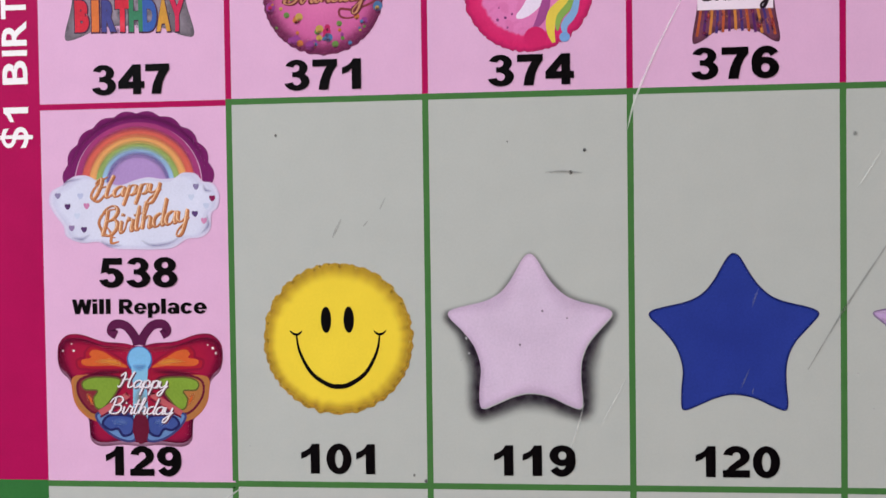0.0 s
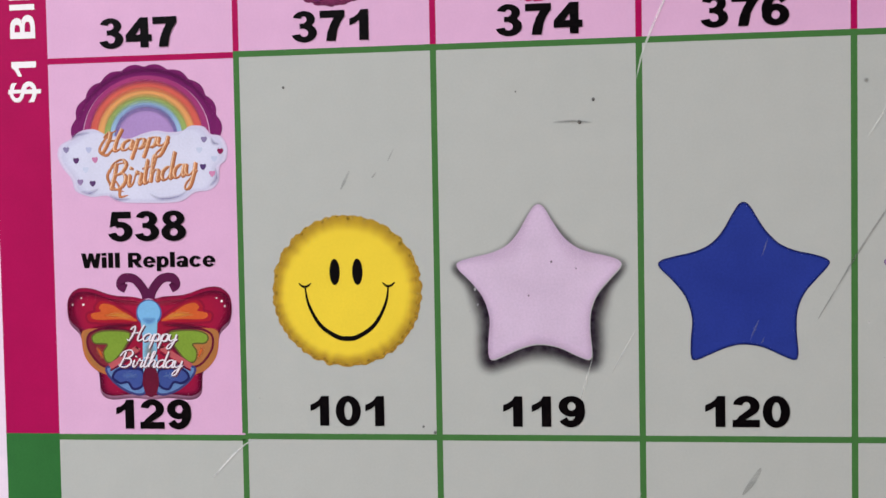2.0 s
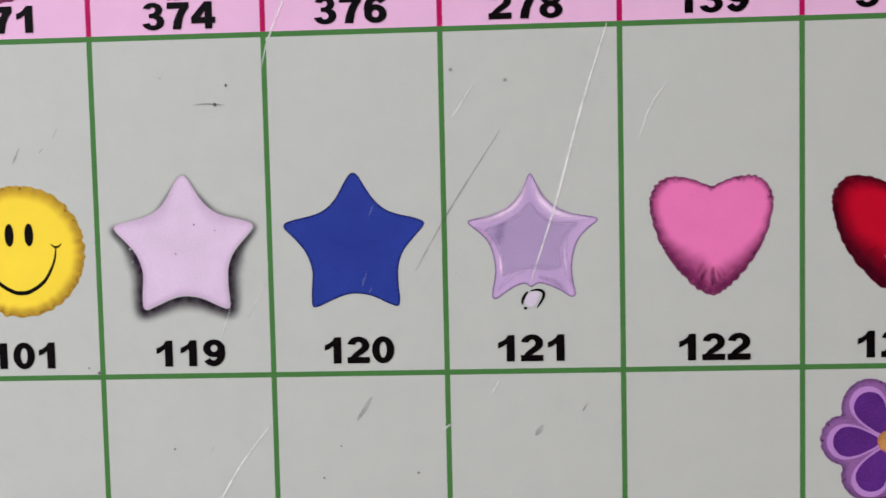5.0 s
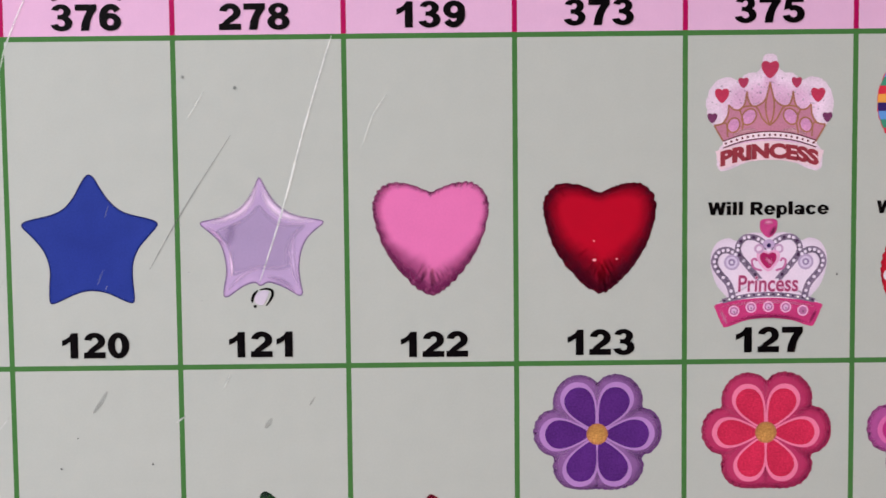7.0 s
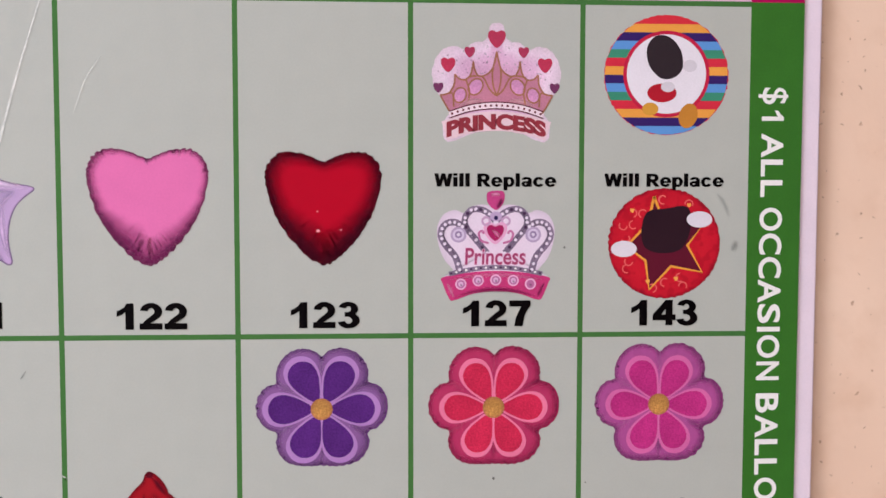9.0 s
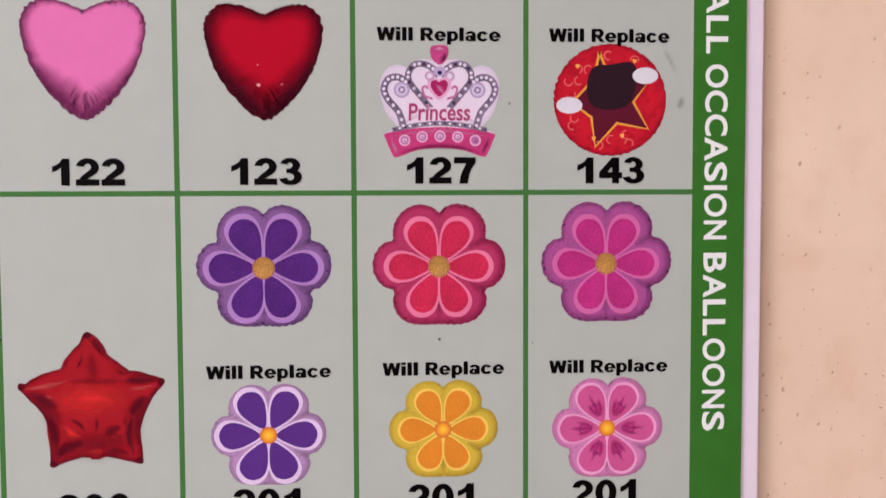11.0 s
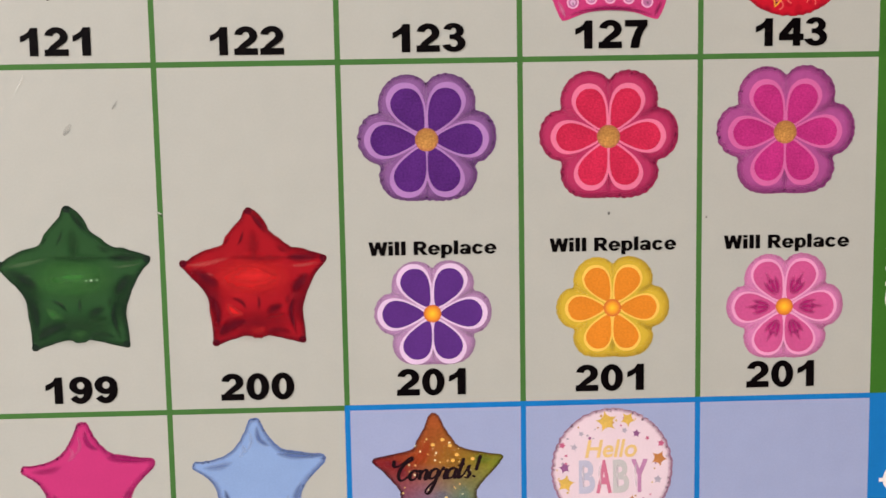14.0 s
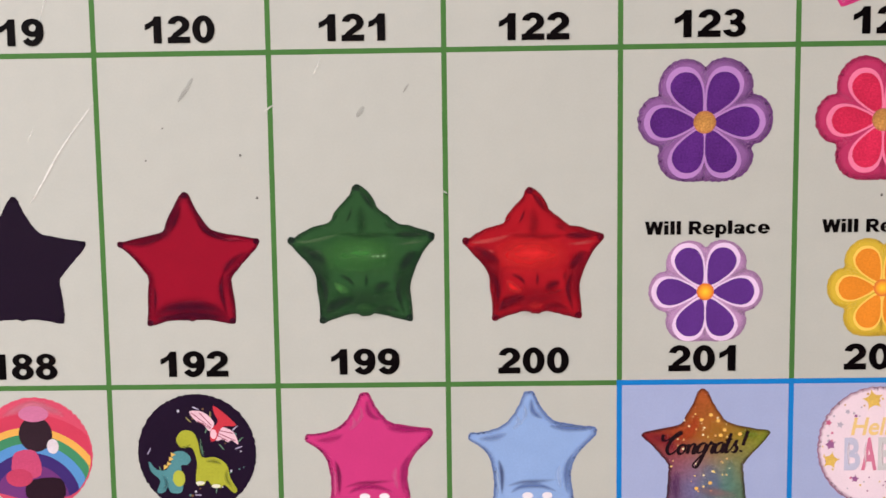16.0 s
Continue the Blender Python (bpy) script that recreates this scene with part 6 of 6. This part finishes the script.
# baby balloon
def baby_round(x, z):
    m = fade("baby_round_print", ((0, (226, 204, 216)), (0.93, (224, 202, 216)), (1, (206, 180, 198))), grain=0.04)
    line = ruffled(disc(21.7, 22.2, 60), 0.6, 44, 17)
    p = picture("baby_round_picture", rimmed("baby_round_picture", line, m), x, z, "printed round white balloon with stars and pastel lettering")
    edge_shade(p, line, (160, 112, 142), ((90, 1.6, 0.6), (0, 2.0, 0.8), (-90, 2.0, 0.7), (180, 1.6, 0.8)), 1.4)
    crimps(p, line, 40, 1.4, (140, 98, 126), 19, 0.7)
    cols = [ink(*q) for q in ((206, 172, 100), (150, 100, 136), (196, 116, 148), (172, 160, 176), (190, 146, 98))]
    dots(p, [s for s in scatter(84, 20, 20, 9) if abs(s[1] - 1) > 10 or abs(s[0]) > 13.6], 0.42, cols, layer=2)
    gold, plum, tan, silver, pink = (216, 176, 92), (148, 92, 140), (190, 124, 74), (176, 166, 184), (190, 96, 132)
    for a, b, r, rgb in ((-2, 17.3, 4.2, gold), (5.6, 18, 3.0, gold), (16.8, 3.5, 3.2, tan), (-16.7, -5, 3.6, gold), (-17, 0.8, 2.3, plum), (8.7, 12.8, 1.7, plum), (-17.8, 9, 1.5, pink), (-13.6, 8.2, 1.5, silver), (17.5, 9, 1.6, pink), (6.8, -12.9, 3.6, tan), (-7.8, -12, 1.7, plum), (16.4, -4.2, 1.8, silver), (4.4, 14, 1.3, silver), (-11, 13, 1.2, silver), (12.6, 11, 1.0, pink), (-8, 11.4, 0.9, plum)):
        add("small_star", flat("small_star", [rot(v, r * 37) for v in star(r, (0.5,) * 5, 0.08)], ink(*rgb, grain=0.15)), p, a, b, 3)
    add("pastel_lettering", letters("pastel_lettering", "Hello", 18.6, 6.6, ink(226, 190, 130), 0.02, 0.2), p, -0.4, 7.5, 3.6)
    for ch, a, w, col in (("B", -9.0, 5.8, (182, 180, 204)), ("A", -2.9, 5.6, (202, 116, 146)), ("B", 3.2, 5.8, (190, 186, 190)), ("Y", 9.8, 6.0, (186, 130, 172))):
        add("pastel_lettering", letters("pastel_lettering", ch, w, 12.2, ink(*col), 0.035), p, a, -2.7, 3.6)
        airbrush(p, [(a - 1.2, 2.4), (a - 1.5, -2), (a - 1.0, -7.6)], 0.6, (236, 222, 232), 0.7, 5, "letter_sheen")


baby_round(279.5, -144.3)


# dark round balloon with flat dinosaur outlines; rainbow round balloon, its figure left as plain shapes
def dark_round(x, z):
    p = picture("dark_round_picture", flat("dark_round_picture", ruffled(disc(21.8, 22, 60), 0.5, 44, 18), ink(28, 14, 36, grain=0.12)), x, z, "printed round dark balloon with confetti and flat dinosaur outlines")
    dots(p, scatter(26, 19, 19, 15, 0.3), 0.4, [ink(196, 190, 210), ink(84, 120, 120), ink(120, 90, 60)])
    for i, (a, b) in enumerate(scatter(16, 18, 18, 33, 0.2)):
        add("sprig", stroke("sprig", [rot(v, i * 67) for v in ((-1.2, -0.4), (0, 0.2), (1.3, 0.7))], 0.5, ink(*((96, 132, 110), (150, 140, 90), (170, 160, 190))[i % 3]), True), p, a, b, 1.4)
    # Flat outlines of a long-necked, a stout and a winged dinosaur.
    long_neck_dinosaur = [(-7.6, 5.2), (-5, 8.4), (-1.2, 7.7), (0.5, 3.9), (1.7, -1.6), (6.6, -1.7), (10.7, -4.5), (12, -9.7), (14.4, -14), (13, -15.2), (9.8, -12.2), (8.1, -13.4), (5.3, -12.6), (3.4, -10.3), (2, -12.3), (-0.5, -11.8), (-0.7, -8.4), (-0.1, -3.9), (-1.8, 1.9), (-5.7, 1.9)]
    stout_dinosaur = [(-5, 0.6), (-2.4, -1.9), (-3.7, -4.5), (-6.1, -4.8), (-5.5, -10.3), (-6.3, -14.9), (-10.2, -14.9), (-11.2, -12.9), (-12.8, -14.9), (-15.3, -14.7), (-14, -10.3), (-17.1, -7.1), (-18, -3), (-15.1, -6.2), (-11.5, -6.2), (-9.5, -2.6), (-8.9, 0.2)]
    left_wing = [(-2.4, 15.5), (2.7, 15.3), (6.6, 11.4), (5.3, 8.2), (3.6, 9.4), (2.6, 11.2), (0.2, 11.8)]
    right_wing = [(9.1, 9.7), (13.7, 7.7), (15.3, 3.0), (13, 4.6), (11.4, 3.9), (9.6, 5), (7.2, 4.5), (7.2, 7.7)]
    pterosaur = [(6.6, 17.6), (10.4, 14.8), (14.8, 10.2), (10.4, 9.9), (8.7, 8.4), (7.4, 5.2), (5.3, 4.3), (5.3, 8.4), (8.1, 11.6), (6.8, 14.8)]
    rose = (220, 180, 196)
    for i, (shape, col) in enumerate(((stout_dinosaur, (74, 128, 136)), (long_neck_dinosaur, (158, 160, 54)), (left_wing, rose), (right_wing, rose), (pterosaur, (190, 52, 66)))):
        add("plain_shape", flat("plain_shape", spline(shape, 3), ink(*col, grain=0.12)), p, 0, 0, 2 + 0.4 * i)
    for a, b in (((5.4, 9.4), (-1.6, 15)), ((5.6, 10.2), (1.4, 15)), ((5.2, 9), (0.6, 12)), ((8, 8.4), (13.4, 7.2)), ((7.8, 7.4), (14.4, 4.4)), ((7.6, 6.6), (11.4, 4.4))):
        add("wing_rib", stroke("wing_rib", [a, b], 0.35, ink(150, 84, 104)), p, layer=4.4)
    for rx, rz, col, a, b in ((2.3, 3.1, (166, 170, 66), -7.0, -9.6), (1.2, 1.8, (226, 176, 190), 6.3, 7.0), (1.7, 0.7, (212, 208, 196), 0.8, -11.4), (1.7, 0.7, (212, 208, 196), 6.6, -12.6)):
        add("plain_shape", flat("plain_shape", disc(rx, rz, 20), ink(*col)), p, a, b, 4.6)
    for a, b in ((-10.4, -4.4), (-11.6, -5.6), (-9.6, -2.6), (-8.8, -1.0)):
        add("back_spike", flat("back_spike", [(-0.9, -0.6), (0.9, 0.4), (-0.8, 1.3)], ink(206, 170, 92)), p, a, b, 4.6)
    airbrush(p, [(3, -3.2), (6, -3.2), (9, -4.4)], 0.9, (116, 118, 44), 0.8, 5, "print_mottle")
    airbrush(p, [(-6, 2.6), (-4, 2.2), (-2, 3.4)], 0.6, (118, 122, 44), 0.7, 5, "print_mottle")
    airbrush(p, [(1.2, 6), (1.8, 1), (2.4, -1.4)], 0.6, (92, 134, 108), 0.8, 5, "print_mottle")
    airbrush(p, [(11, -6), (10.6, -9.6), (12.6, -13.4)], 1.0, (124, 128, 44), 0.7, 5, "print_mottle")
    airbrush(p, [(-13, -8), (-11.6, -11.6), (-13, -14)], 1.0, (52, 96, 108), 0.7, 5, "print_mottle")


dark_round(31.4, -144.5)


def rainbow_round(x, z):
    p = picture("rainbow_round_picture", flat("rainbow_round_picture", ruffled(disc(21.2, 21.2, 60), 0.5, 44, 19), ink(196, 72, 98)), x, z, "printed round rainbow balloon with plain shapes")
    for i, (r0, r1, col) in enumerate(((28.0, 33.0, (190, 58, 84)), (25.4, 28.0, (214, 158, 80)), (22.0, 25.4, (58, 126, 92)), (18.4, 22.0, (78, 132, 188)), (14.0, 18.4, (58, 40, 104)), (0.2, 14.0, (104, 50, 112)))):
        pts = [(a - 2, b - 18) for a, b in arc_band(r0, r1, 8, 172)]
        keep = [(a * min(1, 20.6 / (math.hypot(a, b) + 1e-6)), b * min(1, 20.6 / (math.hypot(a, b) + 1e-6))) for a, b in pts]
        add("rainbow_band", flat("rainbow_band", keep, ink(*col)), p, layer=1 + 0.3 * i)
    airbrush(p, [(-12, 14), (0, 18.4), (12, 14)], 2.2, (206, 118, 142), 0.8, 3, "rainbow_tone")
    for k, (shape, col, dx, dz) in enumerate(((disc(6.2, 6.6, 28), (46, 30, 40), 0.4, 7.4), (disc(5.6, 3.0, 28), (190, 108, 146), 0.0, 15.0), (spline([(-5, 4), (3, 5), (4.6, -4), (-5, -5)], 4), (186, 70, 108), -3.0, -4.0), (disc(2.2, 2.8, 20), (206, 194, 204), 6.6, 2.8), (spline([(-6, 3), (6, 4), (6.4, -4), (-6, -4)], 4), (40, 22, 34), 3.0, -13.4), (disc(5, 3.4, 24), (180, 60, 92), -6.4, -9.0))):
        add("plain_shape", flat("plain_shape", shape, ink(*col, grain=0.12)), p, dx, dz, 4 + 0.3 * k)


rainbow_round(-28.4, -144.4)


# pink row: pictures that show their lower parts
def film_banner(x, z, w, label, body, words, seed):
    half = [(0, 14), (w * 0.4, 15), (w * 0.5, 14), (w * 0.44, 4), (w * 0.44, -4), (w * 0.5, -14), (w * 0.42, -14.8), (w * 0.22, -11.6), (0, -11.0)]
    m = fade("banner_print", ((0, body), (0.8, body), (1, tuple(int(c * 0.75) for c in body))), patch=0.6, dark=tuple(int(c * 0.6) for c in body), patch_scale=190, grain=0.15)
    return picture("banner_picture", rimmed("banner_picture", spline(mirrored(half), 4), m), x, z, label)


b = film_banner(-155.8, 156.2, 42.5, "printed silver film balloon with coloured birthday lettering", (138, 124, 136), "", 41)
for i, (ch, col) in enumerate(zip("BIRTHDAY", ((196, 44, 62), (206, 110, 60), (70, 70, 130), (196, 44, 62), (60, 120, 90), (60, 90, 160), (196, 140, 60), (196, 44, 80)))):
    add("film_letter_edge", letters("film_letter_edge", ch, 3.2 if ch == "I" else 5.4, 10.8, ink(72, 44, 66, grain=0.15), 0.09), b, -15.3 + i * 4.45, -7.7 - 0.1 * i, 2.4)
    add("film_letter", letters("film_letter", ch, 2.4 if ch == "I" else 4.6, 10.0, ink(*col, grain=0.15), 0.07), b, -15.4 + i * 4.45, -7.6 - 0.1 * i, 3)
rnd = random.Random(43)
for _ in range(26):
    a, c = rnd.uniform(-18, 18), rnd.uniform(-12, 0)
    airbrush(b, [(a, c), (a + rnd.uniform(-2, 2), c - rnd.uniform(0.5, 2.5))], rnd.uniform(0.5, 1.1), ((84, 56, 88), (196, 182, 194), (96, 84, 100), (60, 84, 80))[rnd.randrange(4)], 0.75, 1.4, "film_tone")
b = film_banner(31.3, 149.0, 25.6, "printed purple and orange streaked film balloon", (112, 62, 84), "", 42)
for i in range(13):
    add("streak", stroke("streak", [(-10 + i * 1.6, -3.6), (-10.6 + i * 1.75, -8), (-11.4 + i * 1.9, -11.4 - 1.6 * abs(i - 6) / 6)], 0.8, ink(*((170, 80, 50), (84, 40, 96), (190, 120, 60), (70, 50, 110))[i % 4], grain=0.2)), b, layer=1)
for _ in range(30):
    a, c = rnd.uniform(-10.5, 10.5), rnd.uniform(-12, -5)
    airbrush(b, [(a, c), (a * 1.05 + rnd.uniform(-0.6, 0.6), c - rnd.uniform(1.0, 3.0) * min(1, abs(a) / 8))], rnd.uniform(0.4, 0.9), ((178, 92, 54), (60, 30, 66), (54, 48, 96), (150, 40, 60))[rnd.randrange(4)], 0.85, 1.7, "film_tone")
add("name_plate", flat("name_plate", rect(22.0, 12.0), ink(226, 206, 220)), b, -0.2, 0.8, 2)
add("script_line", script_mesh("script_line", "Birthday", 20.4, 8.6, ink(34, 22, 30), 1.15, 0.1, 0, 0.4), b, 0, -0.6, 3.2)


def pink_dotted_round(x, z):
    m = fade("pink_round_print", ((0, (212, 114, 164)), (0.7, (190, 90, 144)), (0.94, (160, 66, 114)), (1, (132, 52, 92))))
    p = picture("pink_round_picture", rimmed("pink_round_picture", ruffled(disc(19.0, 19.0, 60), 0.6, 40, 51), m), x, z, "printed round pink balloon with coloured candy dots")
    edge_shade(p, ruffled(disc(19.0, 19.0, 60), 0.6, 40, 51), (108, 40, 78), ((90, 3, 0.6), (0, 4.5, 0.8), (-90, 5.0, 0.85), (180, 4.5, 0.8)), 1.2)
    cols = [(176, 40, 88), (186, 108, 56), (98, 128, 66), (74, 108, 150), (184, 148, 76), (140, 60, 130)]
    rnd = random.Random(24)
    for i, (a, b) in enumerate(s for s in scatter(96, 18, 18, 23, 0.3) if s[1] < 0):
        r = rnd.choice((0.4, 0.6, 1.0, 1.4)) * (0.6 + 0.5 * math.hypot(a, b) / 18)
        add("candy_dot", flat("candy_dot", disc(r, n=10), ink(*cols[i % 6], grain=0.12)), p, a, b, 2)
        # Shade under each dot, drawn as dark ink.
        airbrush(p, [(a - r * 0.7, b - r * 0.8), (a + r * 0.8, b - r * 0.7)], r * 0.7, (92, 34, 60), 0.6, 2.6, "candy_tone")
    for mat, pen, lay in ((ink(104, 44, 50), 1.9, 3.2), (ink(184, 128, 96), 0.7, 4.8)):
        add("script_line", script_mesh("script_line", "Birthday", 26.0, 12.4, mat, pen, 0.25, 1, 0.5), p, 0.4, -0.4, lay)
    add("flourish", stroke("flourish", spline([(10, 0), (15.6, 1.0), (16.4, -2.6), (10, -5.2), (5.4, -5.0), (5.6, -7.4), (9.4, -7.6), (12.4, -4.6)], 6, False), 0.75, ink(120, 52, 58), True), p, layer=3.4)


pink_dotted_round(-93.4, 153.0)


def pale_middle_round(x, z):
    m = fade("crimson_round_print", ((0, (214, 124, 176)), (0.72, (210, 116, 170)), (0.76, (206, 46, 106)), (0.92, (200, 36, 98)), (1, (160, 30, 84))), patch=0.15, dark=(170, 30, 86), patch_scale=200)
    p = picture("crimson_round_picture", rimmed("crimson_round_picture", ruffled(disc(19.8, 19.6, 60), 0.7, 36, 52), m), x, z, "printed round balloon with crimson rim and pastel bands")
    add("plain_shape", flat("plain_shape", spline([(-3.8, -8.6), (-1.6, -9.4), (2.4, -7), (4.6, -3.4), (4.2, 4), (0.6, 6), (-0.6, -3.6)], 4), ink(224, 206, 226)), p, 0, 0, 2)
    for i, (line, w, col) in enumerate((([(6.8, 4), (5.2, -5), (3.8, -9.4), (1.6, -12.6)], 3.0, (150, 70, 130)), ([(12, 3), (11.4, -3.6), (7.4, -8.2), (6.6, -13), (7.6, -17)], 3.2, (214, 186, 74)), ([(14, 2), (12.8, -5), (9.4, -9.4), (8.6, -13.4)], 2.2, (128, 158, 78)), ([(15.4, 1), (13.8, -7.6), (10.8, -11.8), (11.2, -14.8)], 2.4, (124, 158, 200)))):
        add("pastel_band", stroke("pastel_band", spline(line, 6, False), w, ink(*col), True), p, layer=2.2 + 0.4 * i)
    add("plain_shape", flat("plain_shape", disc(1.6, 1.5, 16), ink(112, 150, 200)), p, 10.8, -15.4, 4.4)
    add("plain_shape", flat("plain_shape", disc(3.4, 3.2, 20), ink(196, 36, 96)), p, 2.0, -15.2, 2.5)
    dots(p, [(-9, -6), (-7, -9), (-5, -8), (-6.4, -12), (-9.4, -9.6)], 0.4, [ink(120, 60, 110)], layer=2)


pale_middle_round(-30.1, 152.6)

# ---- wear on the laminate ----


def scratch(name, pts, width, mat, label=""):
    line = spline(pts, 6, False) if len(pts) > 2 else [tuple(pts[0][q] + (pts[1][q] - pts[0][q]) * k / 6 for q in (0, 1)) for k in range(7)]
    cx, cz = line[len(line) // 2]
    add(name, stroke(name, [(a - cx, b - cz) for a, b in line], width, mat, True), chart, cx, cz, 14, label)


scratch("scratch", [(15.5, 147.5), (7.7, 132.2), (1.6, 118), (-0.8, 109)], 0.75, FAINT_SCRATCH, "long pale scratch")
scratch("scratch", [(119.6, 120.5), (110.2, 91), (101.3, 59.5), (91.8, 31)], 0.95, WHITE_SCRATCH, "long white scratch")
scratch("scratch", [(82.3, 85), (64.9, 58.8), (51.5, 36.2)], 0.65, GREY_SCUFF, "long grey scratch")
scratch("scratch", [(-0.6, -16.6), (-12.6, -32), (-19.4, -43), (-25, -52)], 0.7, WHITE_SCRATCH, "curved white scratch")
scratch("scratch", [(139.6, 99.4), (134.1, 91.4), (130.1, 79.9)], 0.55, FAINT_SCRATCH)
scratch("scratch", [(63.4, -18.2), (60, -20.6)], 0.7, WHITE_SCRATCH)
scratch("scratch", [(80.6, -2.5), (77.3, -9)], 0.55, FAINT_SCRATCH)
scratch("scratch", [(-22.6, -25.4), (-25, -29.8)], 0.5, FAINT_SCRATCH)
scratch("scratch", [(-121.4, -0.8), (-127, -5), (-135, -13.5)], 0.55, WHITE_SCRATCH)
scratch("scratch", [(124.6, -50.6), (122.8, -49.4)], 0.6, WHITE_SCRATCH)
scratch("scratch", [(73, 101), (66, 90)], 0.5, FAINT_SCRATCH)
scratch("scratch", [(-14.5, 26), (-18.5, 12)], 0.4, HAIRLINE)
scratch("scratch", [(-2, 33), (-9, 20)], 0.35, HAIRLINE)
scratch("scratch", [(34.8, -8.6), (32.5, -12.5), (29.4, -16.8)], 1.7, SMUDGE, "grey smear")
scratch("scratch", [(95.4, -19.4), (92.8, -23)], 2.0, SMUDGE, "grey smear")
scratch("scratch", [(111.4, -11.6), (109.4, -14.6)], 0.7, GREY_SCUFF)
scratch("scratch", [(-88.8, 83), (-91.6, 77.4)], 0.9, SMUDGE)
scratch("scratch", [(-74.8, 89.6), (-76.6, 86)], 0.5, SMUDGE)
scratch("scratch", [(-80.4, 82.4), (-81.8, 80.8)], 0.5, GREY_SCUFF)
for x, z, r in ((-17.9, 96.3, 0.6), (-13.7, 103, 0.5), (-37, 106, 0.25), (-36.9, -26.5, 0.35), (23.4, -26.1, 0.3), (17, -37.5, 0.35), (56.5, -51.2, 0.45), (50.9, -36, 0.4), (-26.9, 54.2, 0.35), (-33.9, 43.9, 0.3), (-19.5, 52, 0.25), (-109.1, 109.5, 0.4), (124.4, -50.8, 0.4), (-63.4, 1.6, 0.5), (-67, 3.4, 0.35), (278.4, -53, 0.5), (304, 32, 0.4), (312.5, -55, 0.3)):
    add("speck", flat("speck", disc(r, r * 1.15, 12), SMUDGE if r > 0.65 else SPECK), chart, x, z, 14)
for x, z, r in ((-49.5, 41.3, 0.3), (-50.3, 46, 0.4), (-52, 39, 0.3), (70.5, 24.5, 0.3), (66, 35, 0.35), (-119, 12, 0.3)):
    add("speck", flat("speck", disc(r, r * 1.3, 12), WHITE_SCRATCH), chart, x, z, 14)
for line, w, k in (([(367.8, 34.6), (367.2, 32.6), (366.2, 30.4)], 1.5, 0.4), ([(-26, 96.4), (-20, 96.6), (-14, 96)], 0.5, 0.5), ([(65.6, 107), (65.2, 105.4)], 0.9, 0.6), ([(84.6, 103), (83.8, 101.4)], 0.9, 0.6), ([(360, 52), (363, 48), (365, 43)], 1.2, 0.2)):
    airbrush(chart, line, w, (92, 92, 90), k, 14, "smudge", 0.6)
